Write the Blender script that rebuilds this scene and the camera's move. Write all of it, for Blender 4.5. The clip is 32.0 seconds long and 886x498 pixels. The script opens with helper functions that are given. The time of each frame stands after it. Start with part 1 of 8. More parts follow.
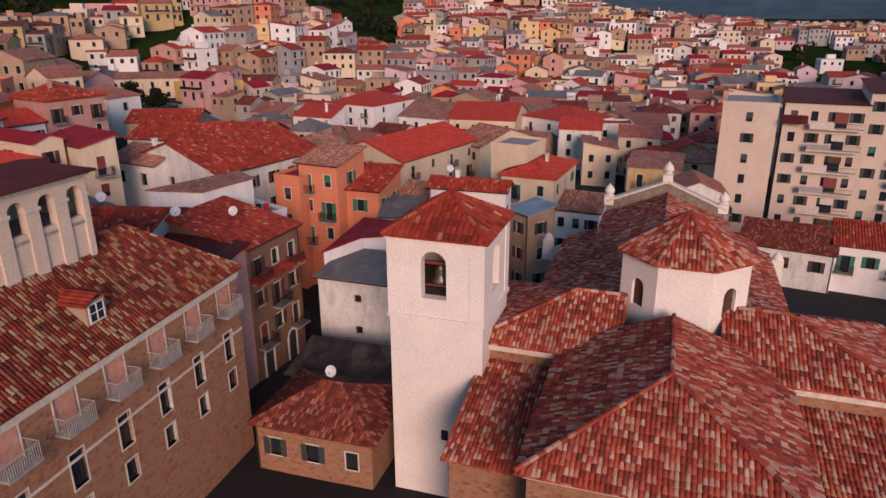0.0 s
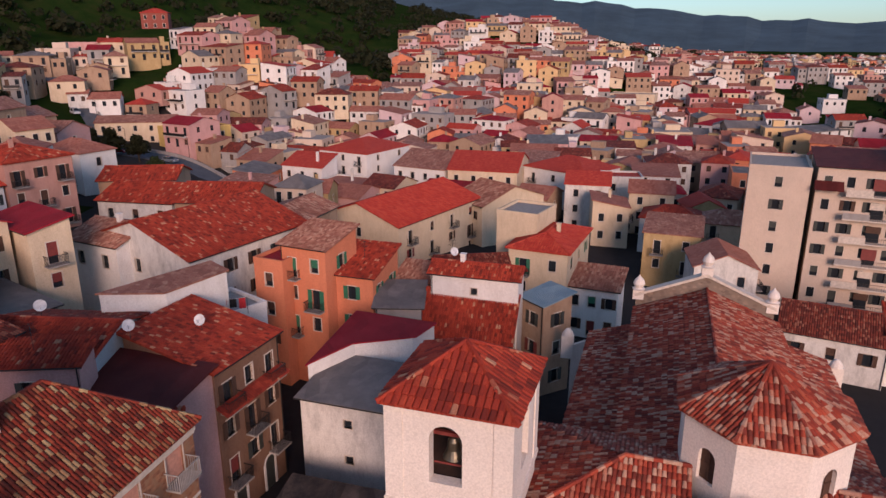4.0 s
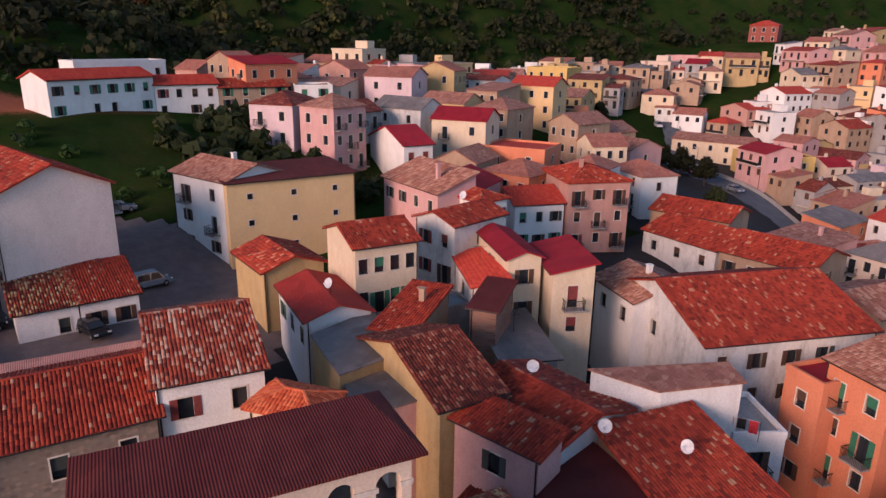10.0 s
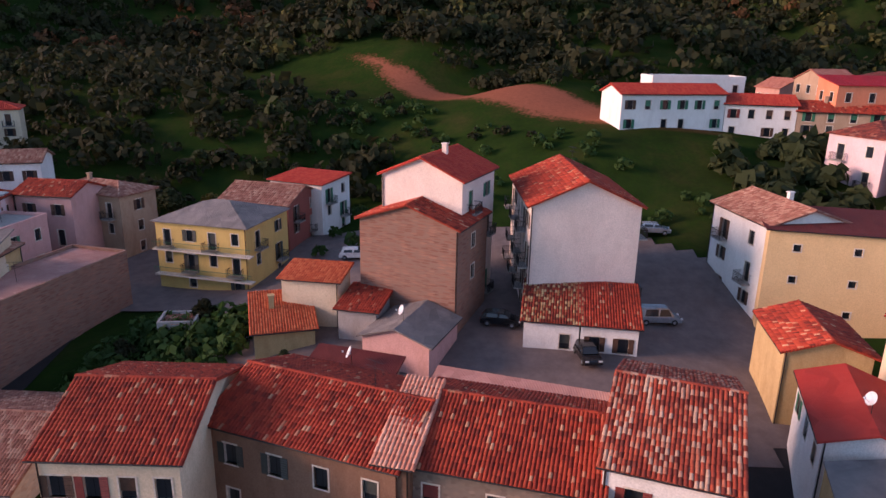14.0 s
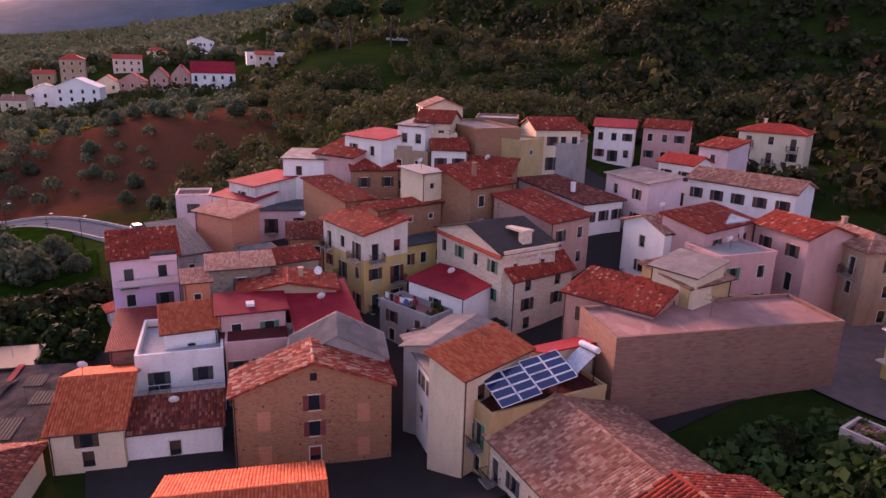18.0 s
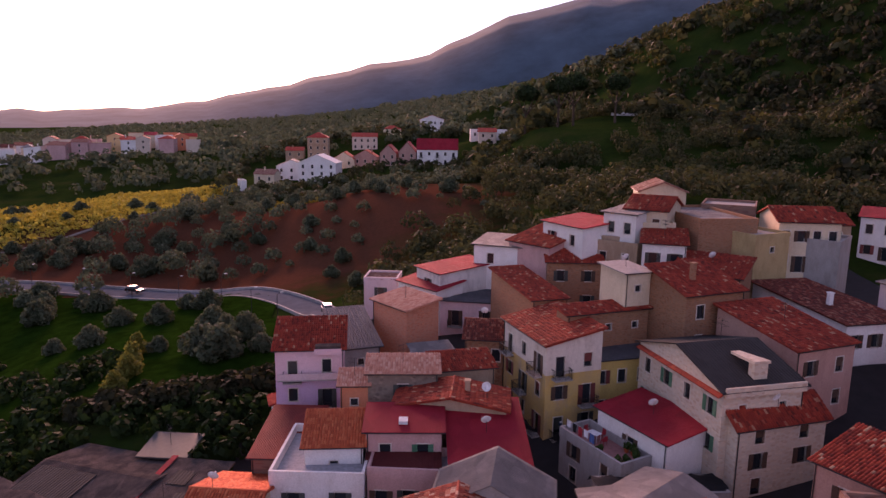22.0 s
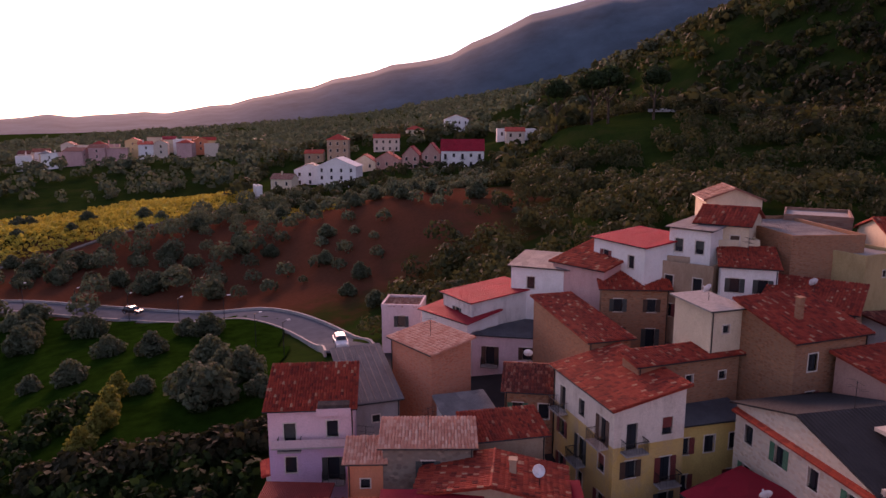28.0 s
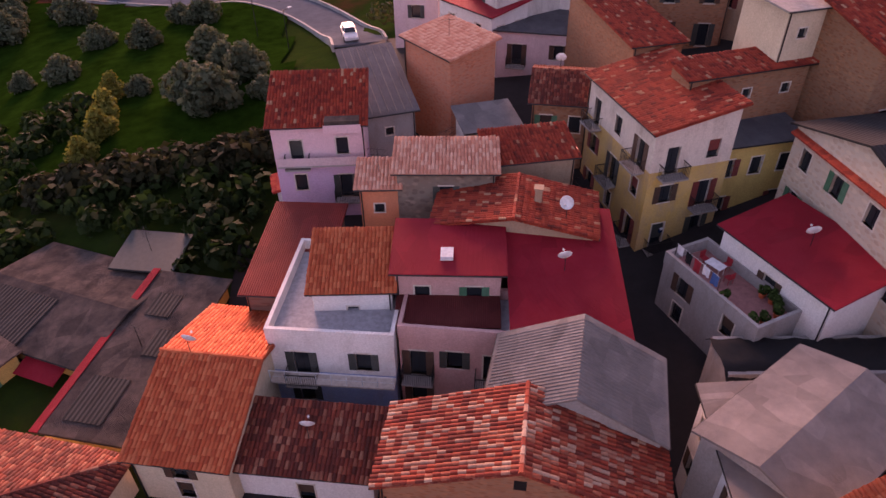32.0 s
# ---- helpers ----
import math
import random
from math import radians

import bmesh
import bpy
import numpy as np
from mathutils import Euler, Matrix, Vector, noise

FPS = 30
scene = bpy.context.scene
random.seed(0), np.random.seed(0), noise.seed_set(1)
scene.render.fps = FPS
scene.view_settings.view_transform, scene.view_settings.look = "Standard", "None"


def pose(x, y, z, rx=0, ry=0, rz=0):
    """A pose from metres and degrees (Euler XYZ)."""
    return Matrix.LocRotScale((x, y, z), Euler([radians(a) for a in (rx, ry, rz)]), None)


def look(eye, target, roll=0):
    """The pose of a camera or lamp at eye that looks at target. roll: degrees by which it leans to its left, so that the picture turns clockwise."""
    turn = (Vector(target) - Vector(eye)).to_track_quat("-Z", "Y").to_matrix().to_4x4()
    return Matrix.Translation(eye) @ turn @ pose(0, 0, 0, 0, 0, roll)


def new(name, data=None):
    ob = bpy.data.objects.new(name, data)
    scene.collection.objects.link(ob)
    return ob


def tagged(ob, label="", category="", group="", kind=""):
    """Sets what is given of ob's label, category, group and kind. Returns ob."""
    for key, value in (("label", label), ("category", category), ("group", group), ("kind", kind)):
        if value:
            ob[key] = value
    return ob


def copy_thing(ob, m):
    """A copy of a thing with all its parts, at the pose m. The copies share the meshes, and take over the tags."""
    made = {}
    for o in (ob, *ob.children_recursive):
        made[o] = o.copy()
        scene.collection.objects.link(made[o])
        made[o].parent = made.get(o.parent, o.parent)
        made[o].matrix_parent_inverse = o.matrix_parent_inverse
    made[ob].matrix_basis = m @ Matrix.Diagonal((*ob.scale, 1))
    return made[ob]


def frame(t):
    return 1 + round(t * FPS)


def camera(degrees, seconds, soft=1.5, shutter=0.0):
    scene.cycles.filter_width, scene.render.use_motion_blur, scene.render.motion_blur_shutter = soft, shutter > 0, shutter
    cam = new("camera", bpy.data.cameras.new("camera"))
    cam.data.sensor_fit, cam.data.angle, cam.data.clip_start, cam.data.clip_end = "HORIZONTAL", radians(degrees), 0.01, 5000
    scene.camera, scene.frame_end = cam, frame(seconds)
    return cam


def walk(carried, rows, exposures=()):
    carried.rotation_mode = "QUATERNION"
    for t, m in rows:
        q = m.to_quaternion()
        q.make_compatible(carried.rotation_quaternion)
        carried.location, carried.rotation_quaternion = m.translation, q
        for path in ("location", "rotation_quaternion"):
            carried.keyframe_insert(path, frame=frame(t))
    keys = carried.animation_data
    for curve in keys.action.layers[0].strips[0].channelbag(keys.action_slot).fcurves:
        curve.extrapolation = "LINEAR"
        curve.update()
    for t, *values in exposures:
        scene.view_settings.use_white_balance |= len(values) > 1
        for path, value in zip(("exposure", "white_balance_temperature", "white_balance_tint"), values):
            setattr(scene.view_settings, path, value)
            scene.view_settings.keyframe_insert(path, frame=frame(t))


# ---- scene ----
# The flight: seconds, place in metres, heading to the left, tilt and lean in degrees.
FLIGHT = [
    (0.0, 0.07, 0.03, 20.00, 0.44, -19.48, -0.30),
    (0.5, -0.03, 1.83, 20.03, 0.41, -16.88, -0.30),
    (1.0, -0.14, 3.49, 20.01, 0.44, -16.85, -0.28),
    (1.5, -0.26, 5.16, 20.10, 0.42, -16.87, -0.26),
    (2.0, -0.36, 6.67, 20.54, 0.42, -16.89, -0.21),
    (2.5, -0.57, 8.18, 21.24, 0.40, -16.98, -0.16),
    (3.0, -0.73, 9.48, 21.89, 0.13, -17.06, -0.09),
    (3.5, -0.88, 10.63, 22.56, -0.15, -17.12, -0.05),
    (4.0, -1.05, 11.68, 23.32, -0.18, -17.19, -0.04),
    (4.5, -1.25, 12.68, 24.26, 0.28, -17.25, -0.05),
    (5.0, -1.51, 13.68, 25.44, 1.47, -17.33, 0.06),
    (5.5, -1.93, 14.85, 26.15, 6.10, -17.31, 0.22),
    (6.0, -2.02, 16.03, 26.31, 13.60, -17.27, 0.26),
    (6.5, -1.86, 17.31, 26.37, 16.25, -17.24, 0.19),
    (7.0, -1.90, 18.09, 26.46, 17.78, -17.22, 0.30),
    (7.5, -2.19, 18.99, 26.45, 21.45, -17.18, 0.41),
    (8.0, -2.27, 20.10, 26.61, 25.78, -17.27, 0.46),
    (8.5, -2.59, 21.03, 26.56, 30.31, -17.25, 0.55),
    (9.0, -2.98, 22.08, 26.50, 36.38, -17.21, 0.67),
    (9.5, -3.37, 23.15, 26.50, 41.77, -17.19, 0.75),
    (10.0, -4.00, 24.10, 26.52, 45.86, -17.15, 0.82),
    (10.5, -4.72, 25.03, 26.53, 49.79, -17.13, 0.84),
    (11.0, -5.52, 25.97, 26.54, 55.21, -17.08, 0.86),
    (11.5, -6.23, 26.91, 26.69, 60.51, -17.10, 0.78),
    (12.0, -7.17, 27.75, 26.59, 65.91, -16.93, 0.79),
    (12.5, -8.31, 28.46, 26.65, 71.76, -16.91, 0.83),
    (13.0, -9.36, 29.01, 26.74, 77.63, -16.89, 0.90),
    (13.5, -10.63, 29.47, 26.76, 84.12, -16.81, 1.00),
    (14.0, -11.83, 29.77, 27.03, 91.50, -16.92, 1.04),
    (14.5, -13.43, 30.01, 26.82, 99.13, -16.72, 1.04),
    (15.0, -15.05, 30.09, 26.72, 106.86, -16.59, 0.68),
    (15.5, -16.71, 30.00, 26.69, 114.64, -16.50, 0.63),
    (16.0, -18.45, 29.75, 26.67, 122.41, -16.44, 0.87),
    (16.5, -20.28, 29.35, 26.62, 130.10, -16.37, 1.48),
    (17.0, -22.23, 28.80, 26.47, 137.64, -16.27, 1.51),
    (17.5, -24.11, 28.07, 26.48, 145.36, -16.28, 1.53),
    (18.0, -25.78, 27.00, 26.47, 152.97, -16.27, 1.63),
    (18.5, -27.35, 25.71, 26.44, 161.08, -16.30, 1.75),
    (19.0, -29.03, 24.41, 26.72, 169.17, -16.53, 1.64),
    (19.5, -30.56, 23.23, 26.77, 170.98, -16.49, 1.43),
    (20.0, -31.48, 21.72, 26.86, 171.17, -16.48, 1.24),
    (20.5, -32.24, 20.14, 26.93, 171.35, -16.31, 1.11),
    (21.0, -32.86, 18.48, 27.03, 171.56, -15.88, 1.02),
    (21.5, -33.18, 17.14, 26.88, 171.76, -10.74, 0.89),
    (22.0, -33.63, 15.67, 26.89, 172.02, -10.66, 0.75),
    (22.5, -33.87, 14.16, 26.85, 172.15, -10.61, 0.65),
    (23.0, -33.99, 12.52, 26.87, 172.23, -10.65, 0.61),
    (23.5, -34.11, 11.03, 26.76, 172.37, -10.56, 0.52),
    (24.0, -34.17, 9.59, 26.83, 172.50, -10.59, 0.39),
    (24.5, -34.37, 8.38, 26.77, 172.73, -10.51, 0.31),
    (25.0, -34.55, 7.14, 26.75, 172.92, -10.48, 0.25),
    (25.5, -34.71, 5.80, 26.83, 173.06, -10.47, 0.18),
    (26.0, -34.79, 4.49, 26.92, 173.25, -10.40, 0.08),
    (26.5, -34.82, 3.24, 26.98, 173.47, -10.33, 0.02),
    (27.0, -34.84, 2.06, 27.00, 173.69, -10.32, -0.02),
    (27.5, -34.87, 0.99, 26.94, 173.90, -10.41, -0.08),
    (28.0, -34.94, 0.04, 26.78, 174.09, -10.68, -0.11),
    (28.5, -35.25, -0.96, 26.76, 174.45, -12.84, -0.40),
    (29.0, -35.19, -1.91, 26.75, 174.58, -15.54, -0.33),
    (29.5, -35.15, -2.77, 26.74, 174.70, -18.23, -0.29),
    (30.0, -35.26, -3.63, 26.70, 174.93, -20.93, -0.35),
    (30.5, -35.21, -4.49, 26.66, 175.05, -24.51, -0.36),
    (31.0, -35.34, -5.43, 26.70, 175.37, -28.72, -0.57),
    (31.5, -35.56, -6.25, 26.74, 175.79, -32.94, -0.72),
    (32.0, -35.73, -7.35, 27.12, 176.19, -37.66, -0.96),
]
cam = camera(65.97, 32.0)
walk(cam, [(t, pose(x, y, z, 90 + tilt, 0, turn) @ pose(0, 0, 0, 0, 0, lean)) for t, x, y, z, turn, tilt, lean in FLIGHT],
     [(0, 0.81, 6050, 9), (9, 1.1, 6100, 13), (14, 1.68, 6350, 19), (17, 2.17, 7400, 52), (20.5, 1.92, 7700, 54), (24, 1.37, 7450, 50), (28, 1.44, 7700, 52), (30, 1.87, 7950, 53), (32, 2.08, 8300, 53)])

# ---- sky, sun ----
world = bpy.data.worlds.new("evening_sky")
scene.world = world
world.use_nodes = True
sky = world.node_tree.nodes.new("ShaderNodeTexSky")
sky.sky_type, sky.sun_disc = "NISHITA", False
sky.sun_elevation, sky.sun_rotation = radians(7), radians(171.7)
sky.air_density, sky.dust_density, sky.ozone_density = 1.0, 0.3, 4.5
haze = world.node_tree.nodes.new("ShaderNodeHueSaturation")
haze.inputs["Saturation"].default_value = 0.66
world.node_tree.links.new(sky.outputs[0], haze.inputs["Color"])
world.node_tree.nodes["Background"].inputs[1].default_value = 0.145
world.node_tree.links.new(haze.outputs[0], world.node_tree.nodes["Background"].inputs[0])
sun_data = bpy.data.lights.new("low_sun", "SUN")
sun_data.energy, sun_data.angle, sun_data.color = 2.0, radians(22), (1.0, 0.62, 0.46)
sun = new("low_sun", sun_data)
sun.matrix_world = look((0, 0, 200), (-30, 205, 200 - 60))

# ---- materials ----
MATS = {}


def shader(name, rough=0.85, metal=0.0):
    m = bpy.data.materials.new(name)
    m.use_nodes = True
    nt = m.node_tree
    b = nt.nodes["Principled BSDF"]
    b.inputs["Roughness"].default_value, b.inputs["Metallic"].default_value = rough, metal
    if rough > 0.6:
        b.inputs["Specular IOR Level"].default_value = 0.25
    return m, nt, b


def place(nt, scale=(1, 1, 1), local=False):
    if local:
        src = nt.nodes.new("ShaderNodeTexCoord").outputs["Object"]
    else:
        src = nt.nodes.new("ShaderNodeNewGeometry").outputs["Position"]
    mp = nt.nodes.new("ShaderNodeMapping")
    mp.inputs["Scale"].default_value = scale
    nt.links.new(src, mp.inputs["Vector"])
    return mp.outputs["Vector"]


def noise_tex(nt, vec, scale, detail=4, rough=0.6):
    n = nt.nodes.new("ShaderNodeTexNoise")
    n.inputs["Scale"].default_value, n.inputs["Detail"].default_value, n.inputs["Roughness"].default_value = scale, detail, rough
    nt.links.new(vec, n.inputs["Vector"])
    return n.outputs["Fac"]


def ramp(nt, fac, stops):
    r = nt.nodes.new("ShaderNodeValToRGB")
    while len(r.color_ramp.elements) < len(stops):
        r.color_ramp.elements.new(0.5)
    for e, (p, c) in zip(r.color_ramp.elements, stops):
        e.position, e.color = p, (*c, 1) if len(c) == 3 else c
    nt.links.new(fac, r.inputs["Fac"])
    return r.outputs["Color"]


def mix(nt, fac, a, b, mode="MIX"):
    m = nt.nodes.new("ShaderNodeMix")
    m.data_type, m.blend_type = "RGBA", mode
    for sock, val in ((m.inputs[0], fac), (m.inputs[6], a), (m.inputs[7], b)):
        if isinstance(val, (int, float)):
            sock.default_value = val
        elif isinstance(val, tuple):
            sock.default_value = (*val, 1)
        else:
            nt.links.new(val, sock)
    return m.outputs[2]


def bump(nt, b, height, strength, dist=0.03):
    n = nt.nodes.new("ShaderNodeBump")
    n.inputs["Strength"].default_value, n.inputs["Distance"].default_value = strength, dist
    nt.links.new(height, n.inputs["Height"])
    nt.links.new(n.outputs[0], b.inputs["Normal"])


def dim(c, k):
    return tuple(v * k for v in c)


def plaster(name, c, dirt=0.5, patch=None, lower=None, level=0.0):
    patch = patch or (c[0] * 0.52, c[1] * 0.46, c[2] * 0.42)
    m, nt, b = shader(name, 0.9)
    big = noise_tex(nt, place(nt), 0.22, 6, 0.65)
    streak = noise_tex(nt, place(nt, (0.8, 0.8, 0.32)), 1.0, 6, 0.72)
    fine = noise_tex(nt, place(nt), 9, 3)
    if lower:
        sep = nt.nodes.new("ShaderNodeSeparateXYZ")
        nt.links.new(place(nt), sep.inputs[0])
        step = nt.nodes.new("ShaderNodeMath")
        step.operation = "LESS_THAN"
        step.inputs[1].default_value = level
        nt.links.new(sep.outputs["Z"], step.inputs[0])
        c2 = dim(c, 0.78)
        c = mix(nt, step.outputs[0], c, lower)
        col = mix(nt, ramp(nt, big, [(0.3, (0, 0, 0)), (0.75, (0.35, 0.35, 0.35))]), c, c2)
    else:
        col = mix(nt, ramp(nt, big, [(0.3, (0, 0, 0)), (0.75, (1, 1, 1))]), c, dim(c, 0.84))
    stain = ramp(nt, streak, [(0.46, (0, 0, 0)), (0.72, (min(1, dirt * 0.95),) * 3)])
    col = mix(nt, stain, col, patch)
    col = mix(nt, ramp(nt, fine, [(0.35, (0.82, 0.82, 0.82)), (0.65, (1, 1, 1))]), (0, 0, 0), col, "MIX")
    nt.links.new(col, b.inputs["Base Color"])
    bump(nt, b, fine, 0.35, 0.02)
    MATS[name] = m


def masonry(name, c1, c2, mortar, size=(2.6, 2.6, 7.0)):
    m, nt, b = shader(name, 0.92)
    v = nt.nodes.new("ShaderNodeTexVoronoi")
    v.inputs["Scale"].default_value = 1.0
    nt.links.new(place(nt, size), v.inputs["Vector"])
    bw = nt.nodes.new("ShaderNodeRGBToBW")
    nt.links.new(v.outputs["Color"], bw.inputs[0])
    col = ramp(nt, bw.outputs[0], [(0.2, c1), (0.55, mix3(c1, c2)), (0.85, c2)])
    edge = ramp(nt, v.outputs["Distance"], [(0.42, (0, 0, 0)), (0.62, (1, 1, 1))])
    col = mix(nt, edge, col, mortar)
    big = noise_tex(nt, place(nt), 0.3, 6, 0.7)
    col = mix(nt, ramp(nt, big, [(0.35, (0, 0, 0)), (0.7, (0.65, 0.65, 0.65))]), col, mortar)
    nt.links.new(col, b.inputs["Base Color"])
    bump(nt, b, v.outputs["Distance"], 0.5, 0.04)
    MATS[name] = m


def mix3(a, b):
    return tuple((x + y) / 2 for x, y in zip(a, b))


def clay(name, stops, far=False, single=False, wear=1.0):
    """Roof tiles: the colour changes from tile to tile, with weathered patches."""
    m, nt, b = shader(name, 0.88)
    if far:
        v = nt.nodes.new("ShaderNodeTexVoronoi")
        v.inputs["Scale"].default_value = 1.0
        nt.links.new(place(nt, (2.2, 2.2, 1.2)), v.inputs["Vector"])
        bw = nt.nodes.new("ShaderNodeRGBToBW")
        nt.links.new(v.outputs["Color"], bw.inputs[0])
        fac = bw.outputs[0]
        w = nt.nodes.new("ShaderNodeTexWave")
        w.inputs["Scale"].default_value, w.inputs["Distortion"].default_value = 1.3, 0.6
        nt.links.new(place(nt, local=True), w.inputs["Vector"])
        bump(nt, b, w.outputs["Fac"], 0.6, 0.06)
    elif single:
        fac = nt.nodes.new("ShaderNodeObjectInfo").outputs["Random"]
    else:
        fac = nt.nodes.new("ShaderNodeNewGeometry").outputs["Random Per Island"]
    col = ramp(nt, fac, stops)
    big = noise_tex(nt, place(nt), 0.35, 5, 0.65)
    col = mix(nt, ramp(nt, big, [(0.4, (0, 0, 0)), (0.68, (0.6 * wear,) * 3)]), col, dim(stops[1][1], 0.6))
    fine = noise_tex(nt, place(nt), 14, 3)
    col = mix(nt, ramp(nt, fine, [(0.3, (1 - 0.4 * wear,) * 3), (0.7, (1, 1, 1))]), dim(stops[0][1], 0.5), col)
    inst = nt.nodes.new("ShaderNodeObjectInfo").outputs["Random"]
    col = mix(nt, ramp(nt, inst, [(0.0, (0, 0, 0)), (1.0, (0.25, 0.25, 0.25))]), col, dim(stops[1][1], 0.6)) if not single else col
    nt.links.new(col, b.inputs["Base Color"])
    MATS[name] = m


def sheet(name, c, c2, rough=0.55, wave=6.0, metal=0.0):
    """Corrugated or coated roof sheets in lengths, with rust and dust."""
    m, nt, b = shader(name, rough, metal)
    w = nt.nodes.new("ShaderNodeTexWave")
    w.inputs["Scale"].default_value = wave
    nt.links.new(place(nt, local=True), w.inputs["Vector"])
    big = noise_tex(nt, place(nt), 0.5, 6, 0.7)
    v = nt.nodes.new("ShaderNodeTexVoronoi")
    v.inputs["Scale"].default_value = 1.0
    nt.links.new(place(nt, (0.9, 0.45, 0.2), True), v.inputs["Vector"])
    bw = nt.nodes.new("ShaderNodeRGBToBW")
    nt.links.new(v.outputs["Color"], bw.inputs[0])
    col = mix(nt, ramp(nt, big, [(0.35, (0, 0, 0)), (0.72, (1, 1, 1))]), c, c2)
    col = mix(nt, ramp(nt, bw.outputs[0], [(0.3, (0, 0, 0)), (0.8, (0.45, 0.45, 0.45))]), col, dim(c, 0.6))
    nt.links.new(col, b.inputs["Base Color"])
    bump(nt, b, w.outputs["Fac"], 0.7, 0.05)
    MATS[name] = m


def plain(name, c, rough=0.7, metal=0.0, var=0.35, scale=3.0):
    m, nt, b = shader(name, rough, metal)
    n = noise_tex(nt, place(nt), scale, 5, 0.65)
    nt.links.new(mix(nt, ramp(nt, n, [(0.3, (0, 0, 0)), (0.7, (1, 1, 1))]), dim(c, 1 - var), c), b.inputs["Base Color"])
    bump(nt, b, n, 0.15, 0.02)
    MATS[name] = m


for nm, c, dirt in (
    ("tan", (0.42, 0.29, 0.2), 0.6), ("palerose", (0.84, 0.68, 0.6), 0.2), ("pink", (0.62, 0.36, 0.34), 0.4), ("bluewhite", (0.54, 0.57, 0.6), 0.5),
    ("white", (0.82, 0.79, 0.76), 0.3), ("orange", (0.68, 0.24, 0.13), 0.35), ("brownwall", (0.24, 0.135, 0.09), 0.6),
    ("cream", (0.7, 0.57, 0.41), 0.4), ("rose", (0.52, 0.29, 0.24), 0.5), ("ochre", (0.5, 0.36, 0.18), 0.6),
    ("yellow", (0.66, 0.46, 0.16), 0.35), ("apricot", (0.72, 0.5, 0.26), 0.15), ("concretew", (0.36, 0.34, 0.33), 0.6),
    ("redwall", (0.3, 0.09, 0.07), 0.4), ("rosewhite", (0.66, 0.5, 0.52), 0.35), ("creampink", (0.66, 0.53, 0.43), 0.15),
    ("churchwhite", (0.82, 0.74, 0.67), 0.06),
):
    plaster(nm, c, dirt)
plaster("whitestain", (0.72, 0.69, 0.65), 0.75, (0.27, 0.25, 0.24))
plaster("whiteoverochre", (0.68, 0.58, 0.5), 0.7, lower=(0.6, 0.37, 0.1), level=1.7)
plaster("pinkoverlilac", (0.76, 0.52, 0.56), 0.15, lower=(0.6, 0.4, 0.58), level=-0.9)
plaster("whiteoverblue", (0.74, 0.7, 0.68), 0.4, lower=(0.22, 0.33, 0.58), level=-5.5)
masonry("brick", (0.17, 0.075, 0.055), (0.3, 0.15, 0.105), (0.22, 0.13, 0.1), (1.1, 1.1, 6.0))
masonry("brickold", (0.23, 0.09, 0.048), (0.39, 0.172, 0.092), (0.29, 0.15, 0.09))
masonry("brickpale", (0.42, 0.3, 0.23), (0.6, 0.48, 0.37), (0.5, 0.42, 0.34), (2, 2, 4))
masonry("redbrick", (0.4, 0.125, 0.07), (0.55, 0.205, 0.118), (0.45, 0.2, 0.13))
masonry("rubble", (0.2, 0.075, 0.045), (0.36, 0.17, 0.09), (0.27, 0.15, 0.09), (2.6, 2.6, 4.2))
masonry("rubblegrey", (0.14, 0.1, 0.08), (0.3, 0.22, 0.17), (0.2, 0.155, 0.125), (2.4, 2.4, 3.6))
TILE = [(0.0, (0.12, 0.022, 0.016)), (0.2, (0.28, 0.034, 0.02)), (0.5, (0.42, 0.052, 0.027)), (0.93, (0.48, 0.072, 0.034)), (0.97, (0.6, 0.33, 0.2))]
MOTTLE = [(0.0, (0.12, 0.03, 0.022)), (0.25, (0.3, 0.048, 0.03)), (0.55, (0.46, 0.082, 0.042)), (0.72, (0.5, 0.16, 0.095)), (0.9, (0.6, 0.4, 0.29))]
LICHEN = [(0.0, (0.07, 0.022, 0.016)), (0.3, (0.22, 0.034, 0.02)), (0.6, (0.36, 0.056, 0.03)), (0.74, (0.4, 0.2, 0.09)), (0.9, (0.52, 0.38, 0.2))]
PALE = [(0.0, (0.2, 0.09, 0.065)), (0.35, (0.34, 0.14, 0.1)), (0.7, (0.45, 0.22, 0.16)), (1.0, (0.58, 0.38, 0.28))]
DARK = [(0.0, (0.07, 0.022, 0.018)), (0.4, (0.17, 0.035, 0.025)), (0.75, (0.29, 0.06, 0.035)), (1.0, (0.44, 0.2, 0.13))]
ORNG = [(0.0, (0.38, 0.065, 0.028)), (0.5, (0.53, 0.105, 0.042)), (1.0, (0.62, 0.17, 0.075))]
FADED = [(0.0, (0.3, 0.095, 0.065)), (0.5, (0.4, 0.15, 0.105)), (1.0, (0.5, 0.23, 0.165))]
SALM = [(0.0, (0.52, 0.19, 0.13)), (0.5, (0.66, 0.28, 0.19)), (1.0, (0.74, 0.42, 0.31))]
RED = [(0.0, (0.36, 0.035, 0.025)), (0.5, (0.45, 0.05, 0.032)), (1.0, (0.52, 0.08, 0.045))]
for nm, st in (("tile", TILE), ("tilepale", PALE), ("tiledark", DARK), ("tileorange", ORNG), ("tilesalmon", SALM), ("redflat", RED), ("tilelichen", LICHEN), ("tilemottled", MOTTLE), ("tilefaded", FADED)):
    wear = 0.35 if nm in ("tileorange", "tilesalmon", "redflat") else 1.0
    clay(nm, st, wear=wear)
    clay(nm + "_far", st, True, wear=wear)
clay("tilepiece", TILE, False, True)
sheet("maroon", (0.085, 0.011, 0.012), (0.12, 0.024, 0.02), 0.85, 2.5)
